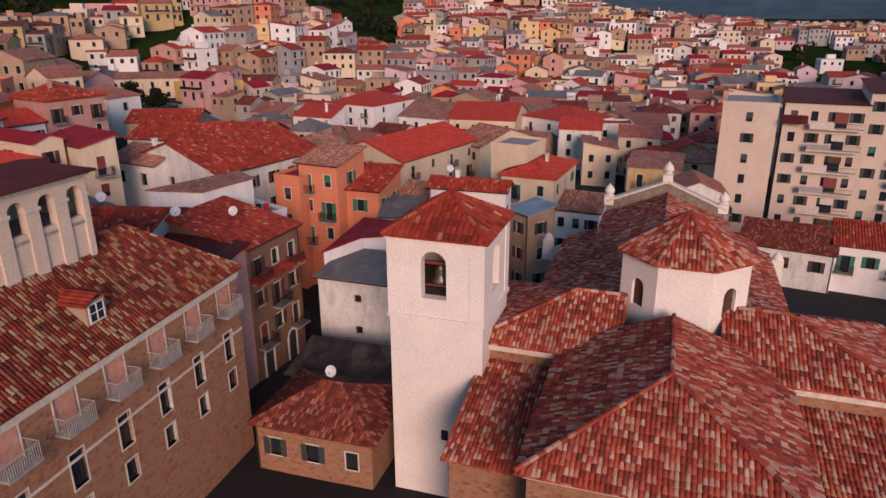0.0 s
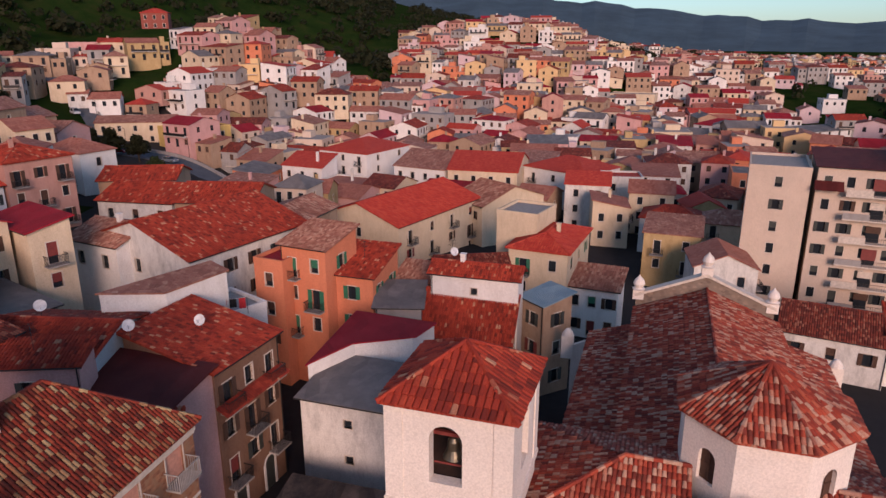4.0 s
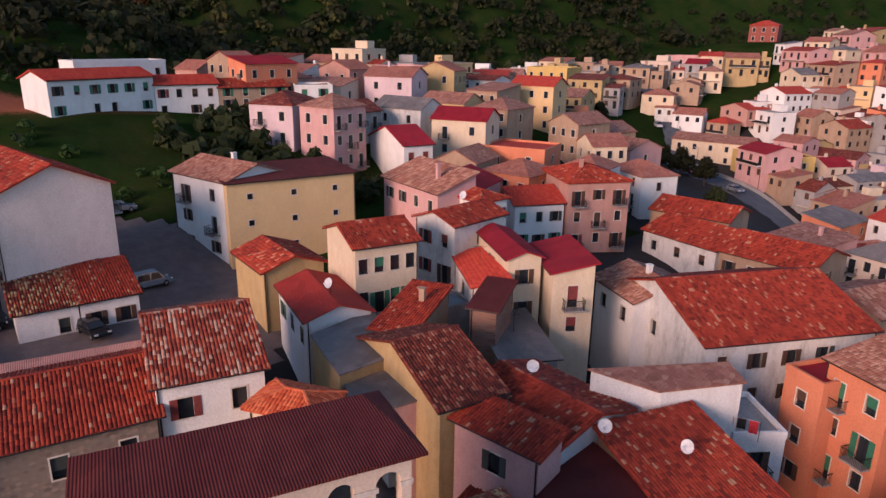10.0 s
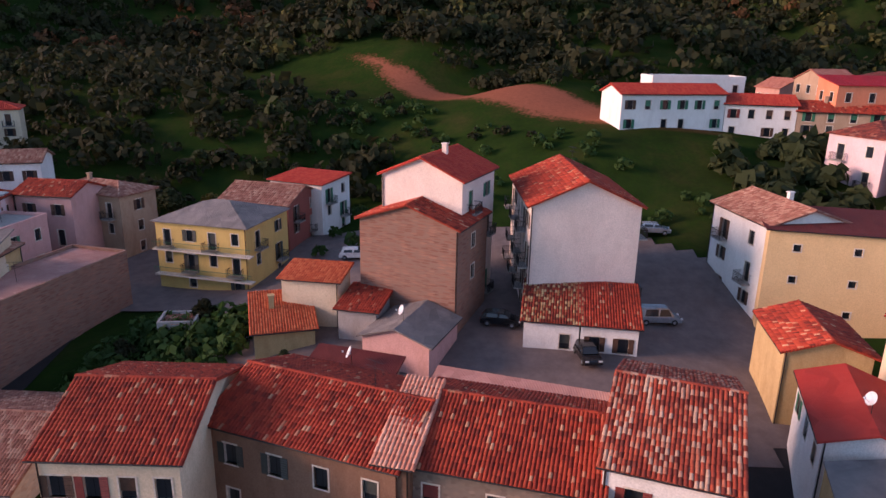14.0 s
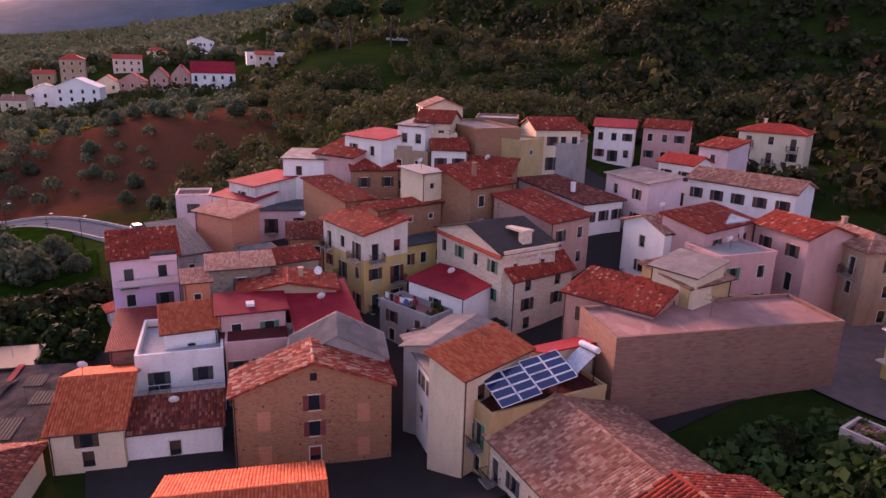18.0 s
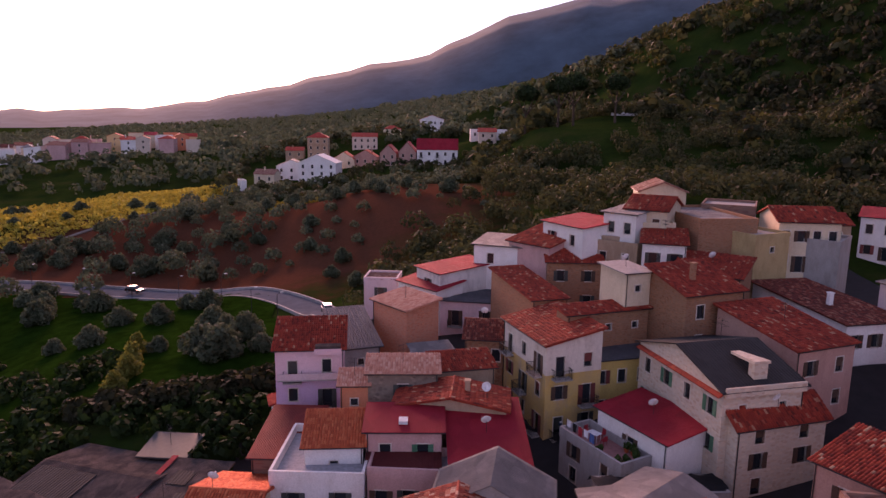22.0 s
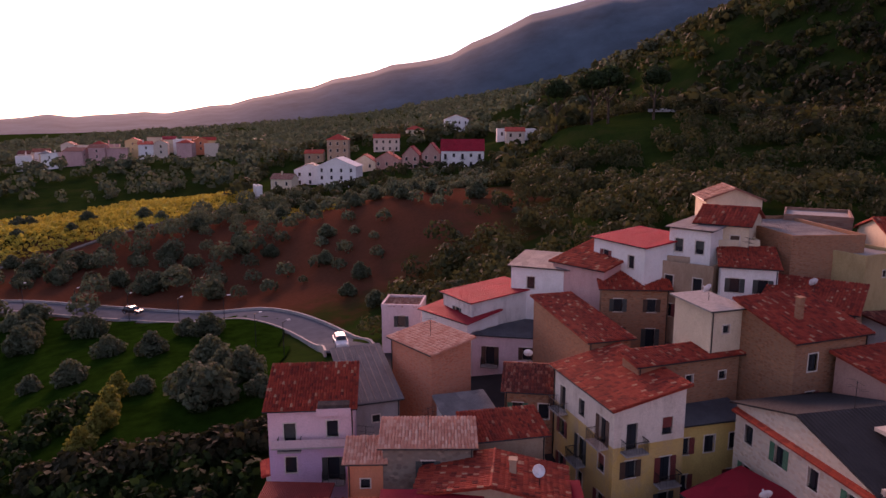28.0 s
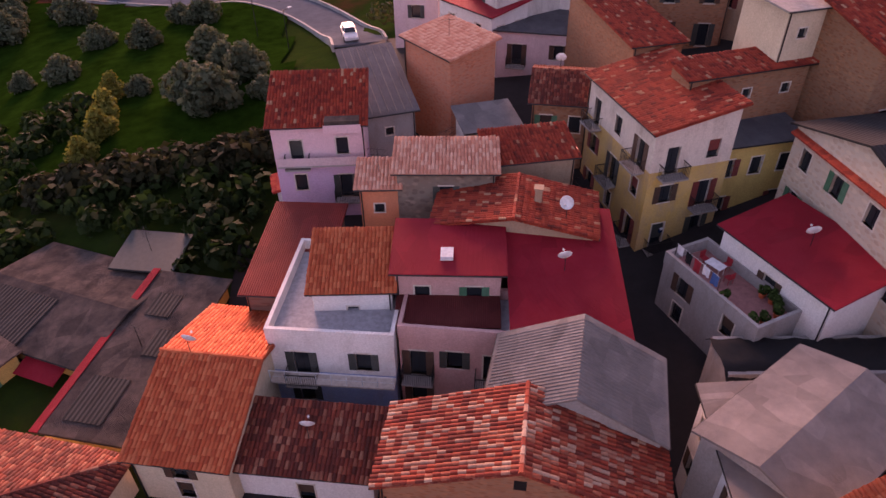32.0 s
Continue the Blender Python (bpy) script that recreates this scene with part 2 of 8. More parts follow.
sheet("crimson", (0.32, 0.009, 0.022), (0.38, 0.02, 0.034), 0.85)
sheet("redsheet", (0.4, 0.035, 0.028), (0.46, 0.055, 0.04), 0.8)
sheet("greysheet", (0.17, 0.155, 0.155), (0.29, 0.26, 0.245), 0.8)
sheet("slatesheet", (0.085, 0.09, 0.105), (0.15, 0.155, 0.17), 0.7)
sheet("rustsheet", (0.19, 0.022, 0.018), (0.25, 0.036, 0.026), 0.85, 2.0)
sheet("darksheet", (0.05, 0.045, 0.045), (0.17, 0.13, 0.115), 0.85)
sheet("bluesheet", (0.16, 0.26, 0.34), (0.28, 0.36, 0.4), 0.6)
sheet("blacksheet", (0.018, 0.018, 0.02), (0.03, 0.03, 0.032), 0.9, 1.0)
sheet("pinkroof", (0.38, 0.18, 0.155), (0.46, 0.26, 0.22), 0.85, 3.0)
plain("concrete", (0.34, 0.31, 0.29), 0.9)
plain("terracotta", (0.34, 0.15, 0.14), 0.8)
plain("terrace", (0.36, 0.37, 0.4), 0.8)
plain("asphalt", (0.026, 0.023, 0.024), 0.9, var=0.3, scale=0.8)
plain("paving", (0.16, 0.125, 0.12), 0.9, var=0.35, scale=0.7)
plain("lawngreen", (0.01, 0.033, 0.004), 0.97, var=0.6, scale=0.5)
plain("pathpale", (0.2, 0.17, 0.15), 0.95, var=0.3, scale=0.8)
plain("roadgrey", (0.115, 0.125, 0.145), 0.9, var=0.25, scale=0.6)
plain("trim", (0.66, 0.58, 0.5), 0.85)
plain("woodbrown", (0.09, 0.05, 0.035), 0.7)
plain("shuttergreen", (0.03, 0.16, 0.09), 0.6)
plain("shutterdark", (0.045, 0.05, 0.045), 0.6)
plain("shutterred", (0.2, 0.035, 0.03), 0.6)
plain("iron", (0.035, 0.033, 0.035), 0.5, 0.6)
plain("railgrey", (0.42, 0.4, 0.38), 0.5)
plain("whitemetal", (0.7, 0.7, 0.7), 0.45)
plain("blockedpink", (0.6, 0.3, 0.22), 0.9)
plain("bark", (0.07, 0.05, 0.035), 0.95)
plain("tarp", (0.012, 0.012, 0.014), 0.7)
plain("clothwhite", (0.7, 0.7, 0.72), 0.9)
plain("clothblue", (0.05, 0.12, 0.3), 0.9)
plain("clothred", (0.4, 0.03, 0.04), 0.9)
plain("solarblue", (0.012, 0.03, 0.1), 0.18, 0.1, 0.2)
plain("tyre", (0.015, 0.015, 0.015), 0.8)
plain("carblue", (0.02, 0.05, 0.12), 0.25)
plain("carblack", (0.012, 0.013, 0.016), 0.2)
plain("carsilver", (0.35, 0.4, 0.46), 0.25, 0.5)
plain("carwhite", (0.65, 0.66, 0.68), 0.25)
plain("carred", (0.25, 0.01, 0.03), 0.25)
plain("soil", (0.14, 0.05, 0.032), 0.97, var=0.45, scale=0.25)
plain("bronze", (0.18, 0.16, 0.12), 0.4, 0.8)
m, nt, b = shader("glass", 0.06)
b.inputs["Base Color"].default_value = (0.02, 0.024, 0.03, 1)
MATS["glass"] = m


def leafy(name, a, c, tall=1.0):
    m, nt, b = shader(name, 0.85)
    isl = nt.nodes.new("ShaderNodeNewGeometry").outputs["Random Per Island"]
    inst = nt.nodes.new("ShaderNodeObjectInfo").outputs["Random"]
    col = mix(nt, isl, a, c)
    col = mix(nt, ramp(nt, inst, [(0, (0, 0, 0)), (1, (0.6, 0.6, 0.6))]), col, mix3(a, dim(c, 0.5)))
    big = noise_tex(nt, place(nt), 0.05, 4)
    col = mix(nt, ramp(nt, big, [(0.4, (0, 0, 0)), (0.65, (0.55, 0.55, 0.55))]), col, dim(a, 0.7))
    nt.links.new(col, b.inputs["Base Color"])
    through_leaf = nt.nodes.new("ShaderNodeBsdfTranslucent")
    both = nt.nodes.new("ShaderNodeMixShader")
    both.inputs[0].default_value = 0.4
    nt.links.new(col, through_leaf.inputs["Color"])
    nt.links.new(b.outputs[0], both.inputs[1])
    nt.links.new(through_leaf.outputs[0], both.inputs[2])
    nt.links.new(both.outputs[0], nt.nodes["Material Output"].inputs["Surface"])
    MATS[name] = m


leafy("olive", (0.05, 0.072, 0.04), (0.135, 0.165, 0.1))
leafy("yellowleaf", (0.11, 0.12, 0.02), (0.24, 0.23, 0.05))
leafy("darkwood", (0.017, 0.022, 0.009), (0.047, 0.047, 0.018))
leafy("southwood", (0.026, 0.036, 0.013), (0.085, 0.088, 0.032))
leafy("greenwood", (0.026, 0.04, 0.014), (0.07, 0.082, 0.028))
leafy("autumn", (0.055, 0.058, 0.016), (0.13, 0.125, 0.032))
leafy("rust", (0.1, 0.045, 0.02), (0.16, 0.08, 0.03))
leafy("vine", (0.3, 0.24, 0.03), (0.5, 0.42, 0.07))
leafy("pine", (0.016, 0.035, 0.012), (0.04, 0.07, 0.022))
leafy("gardenleaf", (0.008, 0.024, 0.004), (0.026, 0.055, 0.011))
leafy("bush", (0.026, 0.06, 0.014), (0.07, 0.13, 0.03))

# matt ground and old sheets: no sheen at a low angle
for nm in ("lawngreen", "soil", "pathpale", "roadgrey", "darksheet"):
    MATS[nm].node_tree.nodes["Principled BSDF"].inputs["Specular IOR Level"].default_value = 0.0
m, nt, b = shader("groundmix", 0.97)
b.inputs["Specular IOR Level"].default_value = 0.0
n1, n2, n3 = noise_tex(nt, place(nt), 0.012, 6, 0.7), noise_tex(nt, place(nt), 0.09, 6, 0.7), noise_tex(nt, place(nt), 1.4, 4)
col = ramp(nt, n2, [(0.3, (0.009, 0.022, 0.005)), (0.5, (0.017, 0.036, 0.007)), (0.7, (0.036, 0.04, 0.012))])
col = mix(nt, ramp(nt, n1, [(0.56, (0, 0, 0)), (0.72, (0.5, 0.5, 0.5))]), col, (0.032, 0.026, 0.011))
col = mix(nt, ramp(nt, n3, [(0.3, (0.55, 0.55, 0.55)), (0.7, (1, 1, 1))]), (0.012, 0.016, 0.008), col)
sep = nt.nodes.new("ShaderNodeSeparateXYZ")
nt.links.new(place(nt), sep.inputs[0])


def calc(op, a, b2, c2=None):
    n = nt.nodes.new("ShaderNodeMath")
    n.operation = op
    for k, val in enumerate((a, b2, c2)):
        if isinstance(val, (int, float)):
            n.inputs[k].default_value = val
        elif val is not None:
            nt.links.new(val, n.inputs[k])
    return n.outputs[0]


def between(val, lo, hi):
    n = nt.nodes.new("ShaderNodeMapRange")
    n.inputs[1].default_value, n.inputs[2].default_value = lo, hi
    nt.links.new(val, n.inputs[0])
    return n.outputs[0]


# bare red earth where the slope has slipped
off = calc("ABSOLUTE", calc("SUBTRACT", calc("MULTIPLY_ADD", sep.outputs["X"], -0.93, sep.outputs["Y"]), 180.5), 0)
rough_edge = calc("MULTIPLY_ADD", n2, 12.0, calc("MULTIPLY_ADD", n3, 9.0, calc("ADD", off, calc("MAXIMUM", calc("MULTIPLY_ADD", sep.outputs["X"], -0.3, -48.0), 0.0))))
earth = calc("MULTIPLY", between(rough_edge, 21.5, 18.0), calc("MULTIPLY", between(sep.outputs["X"], -124.0, -130.0), between(sep.outputs["X"], -197.0, -187.0)))
col = mix(nt, earth, col, mix(nt, n3, (0.15, 0.055, 0.033), (0.28, 0.1, 0.06)))
# red soil of the olive field
fx, fy = calc("DIVIDE", calc("ADD", sep.outputs["X"], 4.0), 80.0), calc("DIVIDE", calc("ADD", sep.outputs["Y"], 170.0), 55.0)
reach = calc("SQRT", calc("MULTIPLY_ADD", fx, fx, calc("MULTIPLY", fy, fy)), 0)
field = between(calc("MULTIPLY_ADD", n2, 0.9, calc("MULTIPLY_ADD", n3, 0.2, reach)), 1.62, 1.3)
col = mix(nt, field, col, mix(nt, n3, (0.06, 0.024, 0.014), (0.125, 0.046, 0.027)))
nt.links.new(col, b.inputs["Base Color"])
bump(nt, b, n3, 0.5, 0.15)
MATS["groundmix"] = m


# ---- terrain ----
NORTH = [(-75, 45, 0), (-72, 60, -2), (-95, 50, 2), (-55, 40, -3), (-20, 62, -12.5), (-14, 57, -14), (-8, 50, -13.5), (-15, 49, -13.5), (-6, 61, -14), (-15, 69, -14), (-10, 78, -13), (0, 40, -13), (15, 95, -15), (50, 105, -15),
         (-30, 110, -9), (-60, 108, -4), (-33, 190, -15), (-10, 165, -16), (-73, 195, -5), (-85, 95, 2), (-120, 53, 15), (-124, 72, 13.5), (-122, 85, 11.5), (-118, 93, 9.9), (-113, 101, 8), (-131, 62, 17), (-160, 45, 20), (-195, 25, 29), (-160, 0, 15), (-232, 10, 40), (-200, 70, 30), (-235, 60, 40), (-175, -32, 17), (-133, 84, 15), (-128, 100, 13), (-108, 62, 7), (-100, 45, 3), (-112, 95, 9),
         (-140, 200, 8), (-125, 250, 12), (-111, 294, 27), (48, 450, 27), (45, 210, -14), (0, 300, -4), (20, 380, 10), (-38, 370, 10), (110, 300, -14), (130, 450, 4), (30, 30, -13), (90, 60, -17), (-150, 130, 16)]
SOUTH = [(-48, -27, -11), (-27, -38, -9), (-25, -60, -6), (12, -133, -11), (-21, -105, -8), (-38, -84, -3), (-65, -88, 3), (-82, -58, 4), (-65, -36, -4),
         (-92, -6, -4), (-108, -22, -3), (-136, -62, 5), (-118, 5, -2), (-58, -2, -6), (-78, 18, 0), (30, -45, -14), (45, -92, -15), (70, -150, -12),
         (42, -300, -6), (88, -260, -8), (15, -320, -1), (5, -225, -3), (-20, -285, -1.8), (-8, -292, 0.5), (-36, -300, 6), (-20, -330, 6.5), (-42, -345, 12), (-57, -380, 18.5), (-84, -390, 20.5), (-52, -285, 7.6), (-72, -280, 7.9), (-98, -300, 18.5), (-22, -235, -1), (-55, -230, 4), (-75, -238, 6), (-112, -237, 25.5), (-140, -250, 30), (165, -415, -1.5), (120, -420, 1.5), (82, -428, 5), (120, -452, 4), (78, -458, 7.5), (-60, -180, 8), (-105, -110, 13), (-45, 5, -5), (0, 0, -12), (-170, 30, 14), (-190, -60, 18)]
ANCHOR = np.array(NORTH + SOUTH, float)


def ground(x, y):
    """Height of the land at x, y (numbers or arrays)."""
    x, y = np.asarray(x, float), np.asarray(y, float)

    def hump(cx, cy, r, h):
        return h * np.exp(-((x - cx) ** 2 + (y - cy) ** 2) / r**2)

    far = -22 + hump(-750, 1050, 700, 235) + hump(-1000, -50, 560, 330) + hump(-2000, -2300, 1500, 420) + hump(-420, -420, 260, 75)
    far = far + hump(-300, 260, 190, 45)
    far = far + 1.2 * np.sin(x * 0.021 + 1) * np.cos(y * 0.017)
    d2 = (x[..., None] - ANCHOR[:, 0]) ** 2 + (y[..., None] - ANCHOR[:, 1]) ** 2
    w = 1 / (d2 + 180.0) ** 2
    near = (w * ANCHOR[:, 2]).sum(-1) / w.sum(-1)
    k = np.clip((np.sqrt(d2.min(-1)) - 35) / 110, 0, 1)
    k = k * k * (3 - 2 * k)
    return near * (1 - k) + far * k


def height(x, y):
    return float(ground(x, y))


# ---- mesh helpers ----
def mesh_arrays(name, verts, faces, material):
    """A mesh from an array of points and an array of quads or of triangles."""
    verts, faces = np.asarray(verts, np.float32), np.asarray(faces, np.int32)
    me = bpy.data.meshes.new(name)
    n = faces.shape[1]
    me.vertices.add(len(verts))
    me.vertices.foreach_set("co", verts.ravel())
    me.loops.add(faces.size)
    me.loops.foreach_set("vertex_index", faces.ravel())
    me.polygons.add(len(faces))
    me.polygons.foreach_set("loop_start", np.arange(0, faces.size, n, dtype=np.int32))
    me.materials.append(MATS[material])
    me.update(calc_edges=True)
    return me


class Shape:
    """Collects points and polygons of one mesh."""

    def __init__(self):
        self.v, self.f = [], []

    def poly(self, pts):
        i = len(self.v)
        self.v += [tuple(p) for p in pts]
        self.f.append(tuple(range(i, i + len(pts))))

    def box(self, x0, y0, z0, x1, y1, z1):
        i = len(self.v)
        self.v += [(x, y, z) for z in (z0, z1) for x, y in ((x0, y0), (x1, y0), (x1, y1), (x0, y1))]
        self.f += [tuple(i + k for k in q) for q in ((3, 2, 1, 0), (4, 5, 6, 7), (0, 1, 5, 4), (1, 2, 6, 5), (2, 3, 7, 6), (3, 0, 4, 7))]
        return self

    def slab(self, pts, t):
        """A plate of thickness t under the polygon pts."""
        i, n = len(self.v), len(pts)
        self.v += [tuple(p) for p in pts] + [(p[0], p[1], p[2] - t) for p in pts]
        self.f.append(tuple(range(i, i + n)))
        self.f.append(tuple(range(i + 2 * n - 1, i + n - 1, -1)))
        for k in range(n):
            j = (k + 1) % n
            self.f.append((i + k, i + n + k, i + n + j, i + j))
        return self

    def tube(self, a, b, r0, r1, n=8):
        a, b = Vector(a), Vector(b)
        q = (b - a).to_track_quat("Z", "Y")
        i = len(self.v)
        for c, r in ((a, r0), (b, r1)):
            for k in range(n):
                g = 2 * math.pi * k / n
                self.v.append(tuple(c + q @ Vector((r * math.cos(g), r * math.sin(g), 0))))
        for k in range(n):
            j = (k + 1) % n
            self.f.append((i + k, i + j, i + n + j, i + n + k))
        self.f.append(tuple(range(i + n - 1, i - 1, -1)))
        self.f.append(tuple(range(i + n, i + 2 * n)))
        return self

    def lathe(self, prof, cx=0, cy=0, n=16, turn=0.0):
        i = len(self.v)
        for r, z in prof:
            for k in range(n):
                g = 2 * math.pi * k / n + turn
                self.v.append((cx + r * math.cos(g), cy + r * math.sin(g), z))
        for s in range(len(prof) - 1):
            for k in range(n):
                j = (k + 1) % n
                self.f.append((i + s * n + k, i + s * n + j, i + s * n + n + j, i + s * n + n + k))
        return self

    def mesh(self, name, material):
        me = bpy.data.meshes.new(name)
        me.from_pydata(self.v, [], self.f)
        me.materials.append(MATS[material])
        me.update()
        return me


def part(name, mesh, parent, m=None, label=""):
    """Links a mesh as one part under a thing or a part."""
    ob = new(name, mesh)
    ob.parent = parent
    if m is not None:
        ob.matrix_basis = m
    return tagged(ob, label)


# ---- roof tiles ----
def tile_field(o, u, v, width, length, left=0.0, right=0.0, pitch=0.27, course=0.45, top=None):
    """Half-round tiles over a slope: o eave corner, u along the eave, v up the slope; left and right cut the ends in per metre of slope."""
    o, u, v = Vector(o), Vector(u), Vector(v)
    n = u.cross(v)
    nc, nr = max(1, int(width / pitch)), max(1, int(length / course))
    c, r = np.meshgrid(np.arange(nc), np.arange(nr))
    c, r = c.ravel(), r.ravel()
    rng = np.random.RandomState(int(abs(o.x * 13 + o.y * 7 + width * 31)) % 9999)
    cx = (c + 0.5) * width / nc
    y0 = r * length / nr
    keep = (cx > left * (y0 + course * 0.6)) & (cx < width - right * (y0 + course * 0.6))
    cx, y0 = cx[keep], y0[keep]
    k = len(cx)
    if k == 0:
        return None
    cx = cx + rng.uniform(-0.018, 0.018, k)
    dy = rng.uniform(-0.05, 0.03, k)
    lift = rng.uniform(0, 0.02, k)
    pts = []
    for end in (0, 1):
        yy = y0 + dy - 0.04 if end == 0 else y0 + dy + course + 0.02
        hw = pitch * (0.5 if end == 0 else 0.4)
        zz = (0.035 if end == 0 else 0.0) + lift
        for s, hgt in ((-1, 0.0), (-0.55, 0.075), (0.55, 0.075), (1, 0.0)):
            pts.append((cx + s * hw, yy, zz + hgt))
    P = np.stack([np.stack(p, -1) for p in pts], 1)
    B = np.array([u, v, n])
    W = P[..., 0:1] * B[0] + P[..., 1:2] * B[1] + P[..., 2:3] * B[2] + np.array(o)
    base = (np.arange(k) * 8)[:, None]
    F = np.concatenate([base + np.array(q) for q in ((0, 1, 5, 4), (1, 2, 6, 5), (2, 3, 7, 6), (3, 2, 1, 0))])
    return W.reshape(-1, 3), F


TILED = {"tile", "tilepale", "tiledark", "tileorange", "tilesalmon", "redflat", "tilelichen", "tilefaded", "tilemottled"}


PIECE = Shape()
for end in (0, 1):
    for sx, hz in ((-1, 0.0), (-0.55, 0.085), (0.55, 0.085), (1, 0.0)):
        PIECE.v.append((sx * (0.18 if end == 0 else 0.145), -0.04 if end == 0 else 0.56, hz + (0.04 if end == 0 else 0.0)))
PIECE.f = [(0, 1, 5, 4), (1, 2, 6, 5), (2, 3, 7, 6), (3, 2, 1, 0)]


def tile_pieces(parent, planes):
    """Roof tiles that can be picked out one by one, all on one mesh."""
    me = PIECE.mesh("roof_tile", "tilepiece")
    rn = random.Random(9)
    for p in planes:
        a, b, far = Vector(p[0]), Vector(p[1]), Vector(p[-1])
        u = (b - a).normalized()
        n = (b - a).cross(far - a).normalized()
        v = n.cross(u)
        width, length = (b - a).length, (far - a).dot(v)
        left, right = (far - a).dot(u) / length, (b - Vector(p[2])).dot(u) / (Vector(p[2]) - a).dot(v)
        rows, cols = int(length / 0.52), int(width / 0.36)
        turn = Matrix((u, v, n)).transposed().to_4x4()
        for r in range(rows):
            for c in range(cols):
                x, y = (c + 0.5) * width / cols, r * length / rows
                if left * (y + 0.25) < x < width - right * (y + 0.25):
                    o = a + u * (x + rn.uniform(-0.02, 0.02)) + v * (y + rn.uniform(-0.04, 0.02)) + n * (0.015 + rn.uniform(0, 0.02))
                    part("roof_tile", me, parent, Matrix.Translation(o) @ turn)


def roof(root, planes, material, near, ridges=(), pieces=False):
    """planes: lists of corner points from the eave's start, counter-clockwise; the first two are the eave."""
    sh = Shape()
    for p in planes:
        sh.slab(p, 0.14)
    covered = material in TILED
    ob = part("roof", sh.mesh("roof", material + "_far" if covered else material), root)
    if pieces:
        tile_pieces(ob, planes)
    elif covered and near < 2:
        V, F, k = [], [], 0
        for p in planes:
            a, b = Vector(p[0]), Vector(p[1])
            u = (b - a).normalized()
            far = Vector(p[-1])
            n = (b - a).cross(far - a).normalized()
            v = n.cross(u)
            length = max((Vector(q) - a).dot(v) for q in p)
            left = (far - a).dot(u) / max((far - a).dot(v), 0.1)
            last = Vector(p[2])
            right = (b - last).dot(u) / max((last - a).dot(v), 0.1)
            pitch, course = ((0.25, 0.42), (0.34, 0.6))[near]
            got = tile_field(a + n * 0.01, u, v, (b - a).length, length, left, right, pitch, course)
            if got:
                V.append(got[0])
                F.append(got[1] + k)
                k += len(got[0])
        if V:
            tagged(part("roof_tiles", mesh_arrays("roof_tiles", np.concatenate(V), np.concatenate(F), material), ob), kind="stuff")
    for a, b in ridges:
        a, b = Vector(a), Vector(b)
        n = max(2, int((b - a).length / 0.45))
        rs = Shape()
        for i in range(n):
            rs.tube(a.lerp(b, i / n), a.lerp(b, (i + 1.06) / n), 0.15, 0.125, 6)
        part("ridge_tiles", rs.mesh("ridge_tiles", material if covered else "concrete"), ob)
    return ob


# ---- windows, balconies ----
def opening_meshes(w, h):
    fr = Shape()
    o, i = [(-w / 2 - 0.1, -0.1), (w / 2 + 0.1, -0.1), (w / 2 + 0.1, h + 0.1), (-w / 2 - 0.1, h + 0.1)], [(-w / 2, 0), (w / 2, 0), (w / 2, h), (-w / 2, h)]
    fr.v = [(x, -0.03, z) for x, z in o] + [(x, -0.03, z) for x, z in i] + [(x, 0.2, z) for x, z in i] + [(x, 0.02, z) for x, z in o]
    for k in range(4):
        j = (k + 1) % 4
        fr.f += [(k, j, 4 + j, 4 + k), (4 + k, 4 + j, 8 + j, 8 + k), (12 + k, 12 + j, j, k)]
    pane = Shape()
    xs = [-w / 2, -0.035, -0.035, 0.035, 0.035, w / 2]
    ys = [0.2, 0.2, 0.15, 0.15, 0.2, 0.2]
    pane.v = [(x, y, z) for z in (0, h) for x, y in zip(xs, ys)]
    pane.f = [(k, k + 1, k + 7, k + 6) for k in range(5)]
    leaf = Shape()
    n = int(h / 0.16)
    zs = [h * k / (2 * n) for k in range(2 * n + 1)]
    leaf.v = [(x, -0.03 - 0.035 * (k % 2), z) for x in (0, w / 2) for k, z in enumerate(zs)] + [(x, -0.005, z) for x in (0, w / 2) for z in (0, h)]
    m = 2 * n + 1
    leaf.f = [(k, m + k, m + k + 1, k + 1) for k in range(2 * n)] + [(2 * m, 2 * m + 1, 2 * m + 3, 2 * m + 2), (0, 2 * m, 2 * m + 2, m), (2 * n, m + 2 * n, 2 * m + 3, 2 * m + 1)]
    leaf.f += [tuple(range(m - 1, -1, -1)) + (2 * m, 2 * m + 1)[::1], tuple(range(m, 2 * m)) + (2 * m + 3, 2 * m + 2)]
    blind = Shape().box(-w / 2, 0.1, h * 0.35, w / 2, 0.13, h)
    return fr, pane, leaf, blind


WINDOWS = {}
for key, (ww, wh) in {"w": (0.95, 1.45), "d": (1.0, 2.15), "s": (0.7, 0.7), "g": (2.2, 2.1), "p": (1.5, 2.5)}.items():
    fr, pane, leaf, blind = opening_meshes(ww, wh)
    WINDOWS[key] = (ww, wh, fr.mesh("window_frame", "trim"), pane.mesh("pane", "glass"),
                    {c: leaf.mesh("shutter", c) for c in ("shuttergreen", "shutterdark", "shutterred", "woodbrown")},
                    {c: blind.mesh("blind", c) for c in ("shuttergreen", "shutterdark", "shutterred", "woodbrown", "trim")},
                    Shape().box(-ww / 2, 0.1, 0, ww / 2, 0.16, wh).mesh("infill", "blockedpink"))
slab_mesh = Shape().box(-1.0, -0.95, -0.16, 1.0, 0.0, -0.02).mesh("balcony", "concrete")
rail = Shape()
for k in range(15):
    x = -0.96 + k * 0.137
    rail.box(x - 0.012, -0.92, -0.02, x + 0.012, -0.896, 0.95)
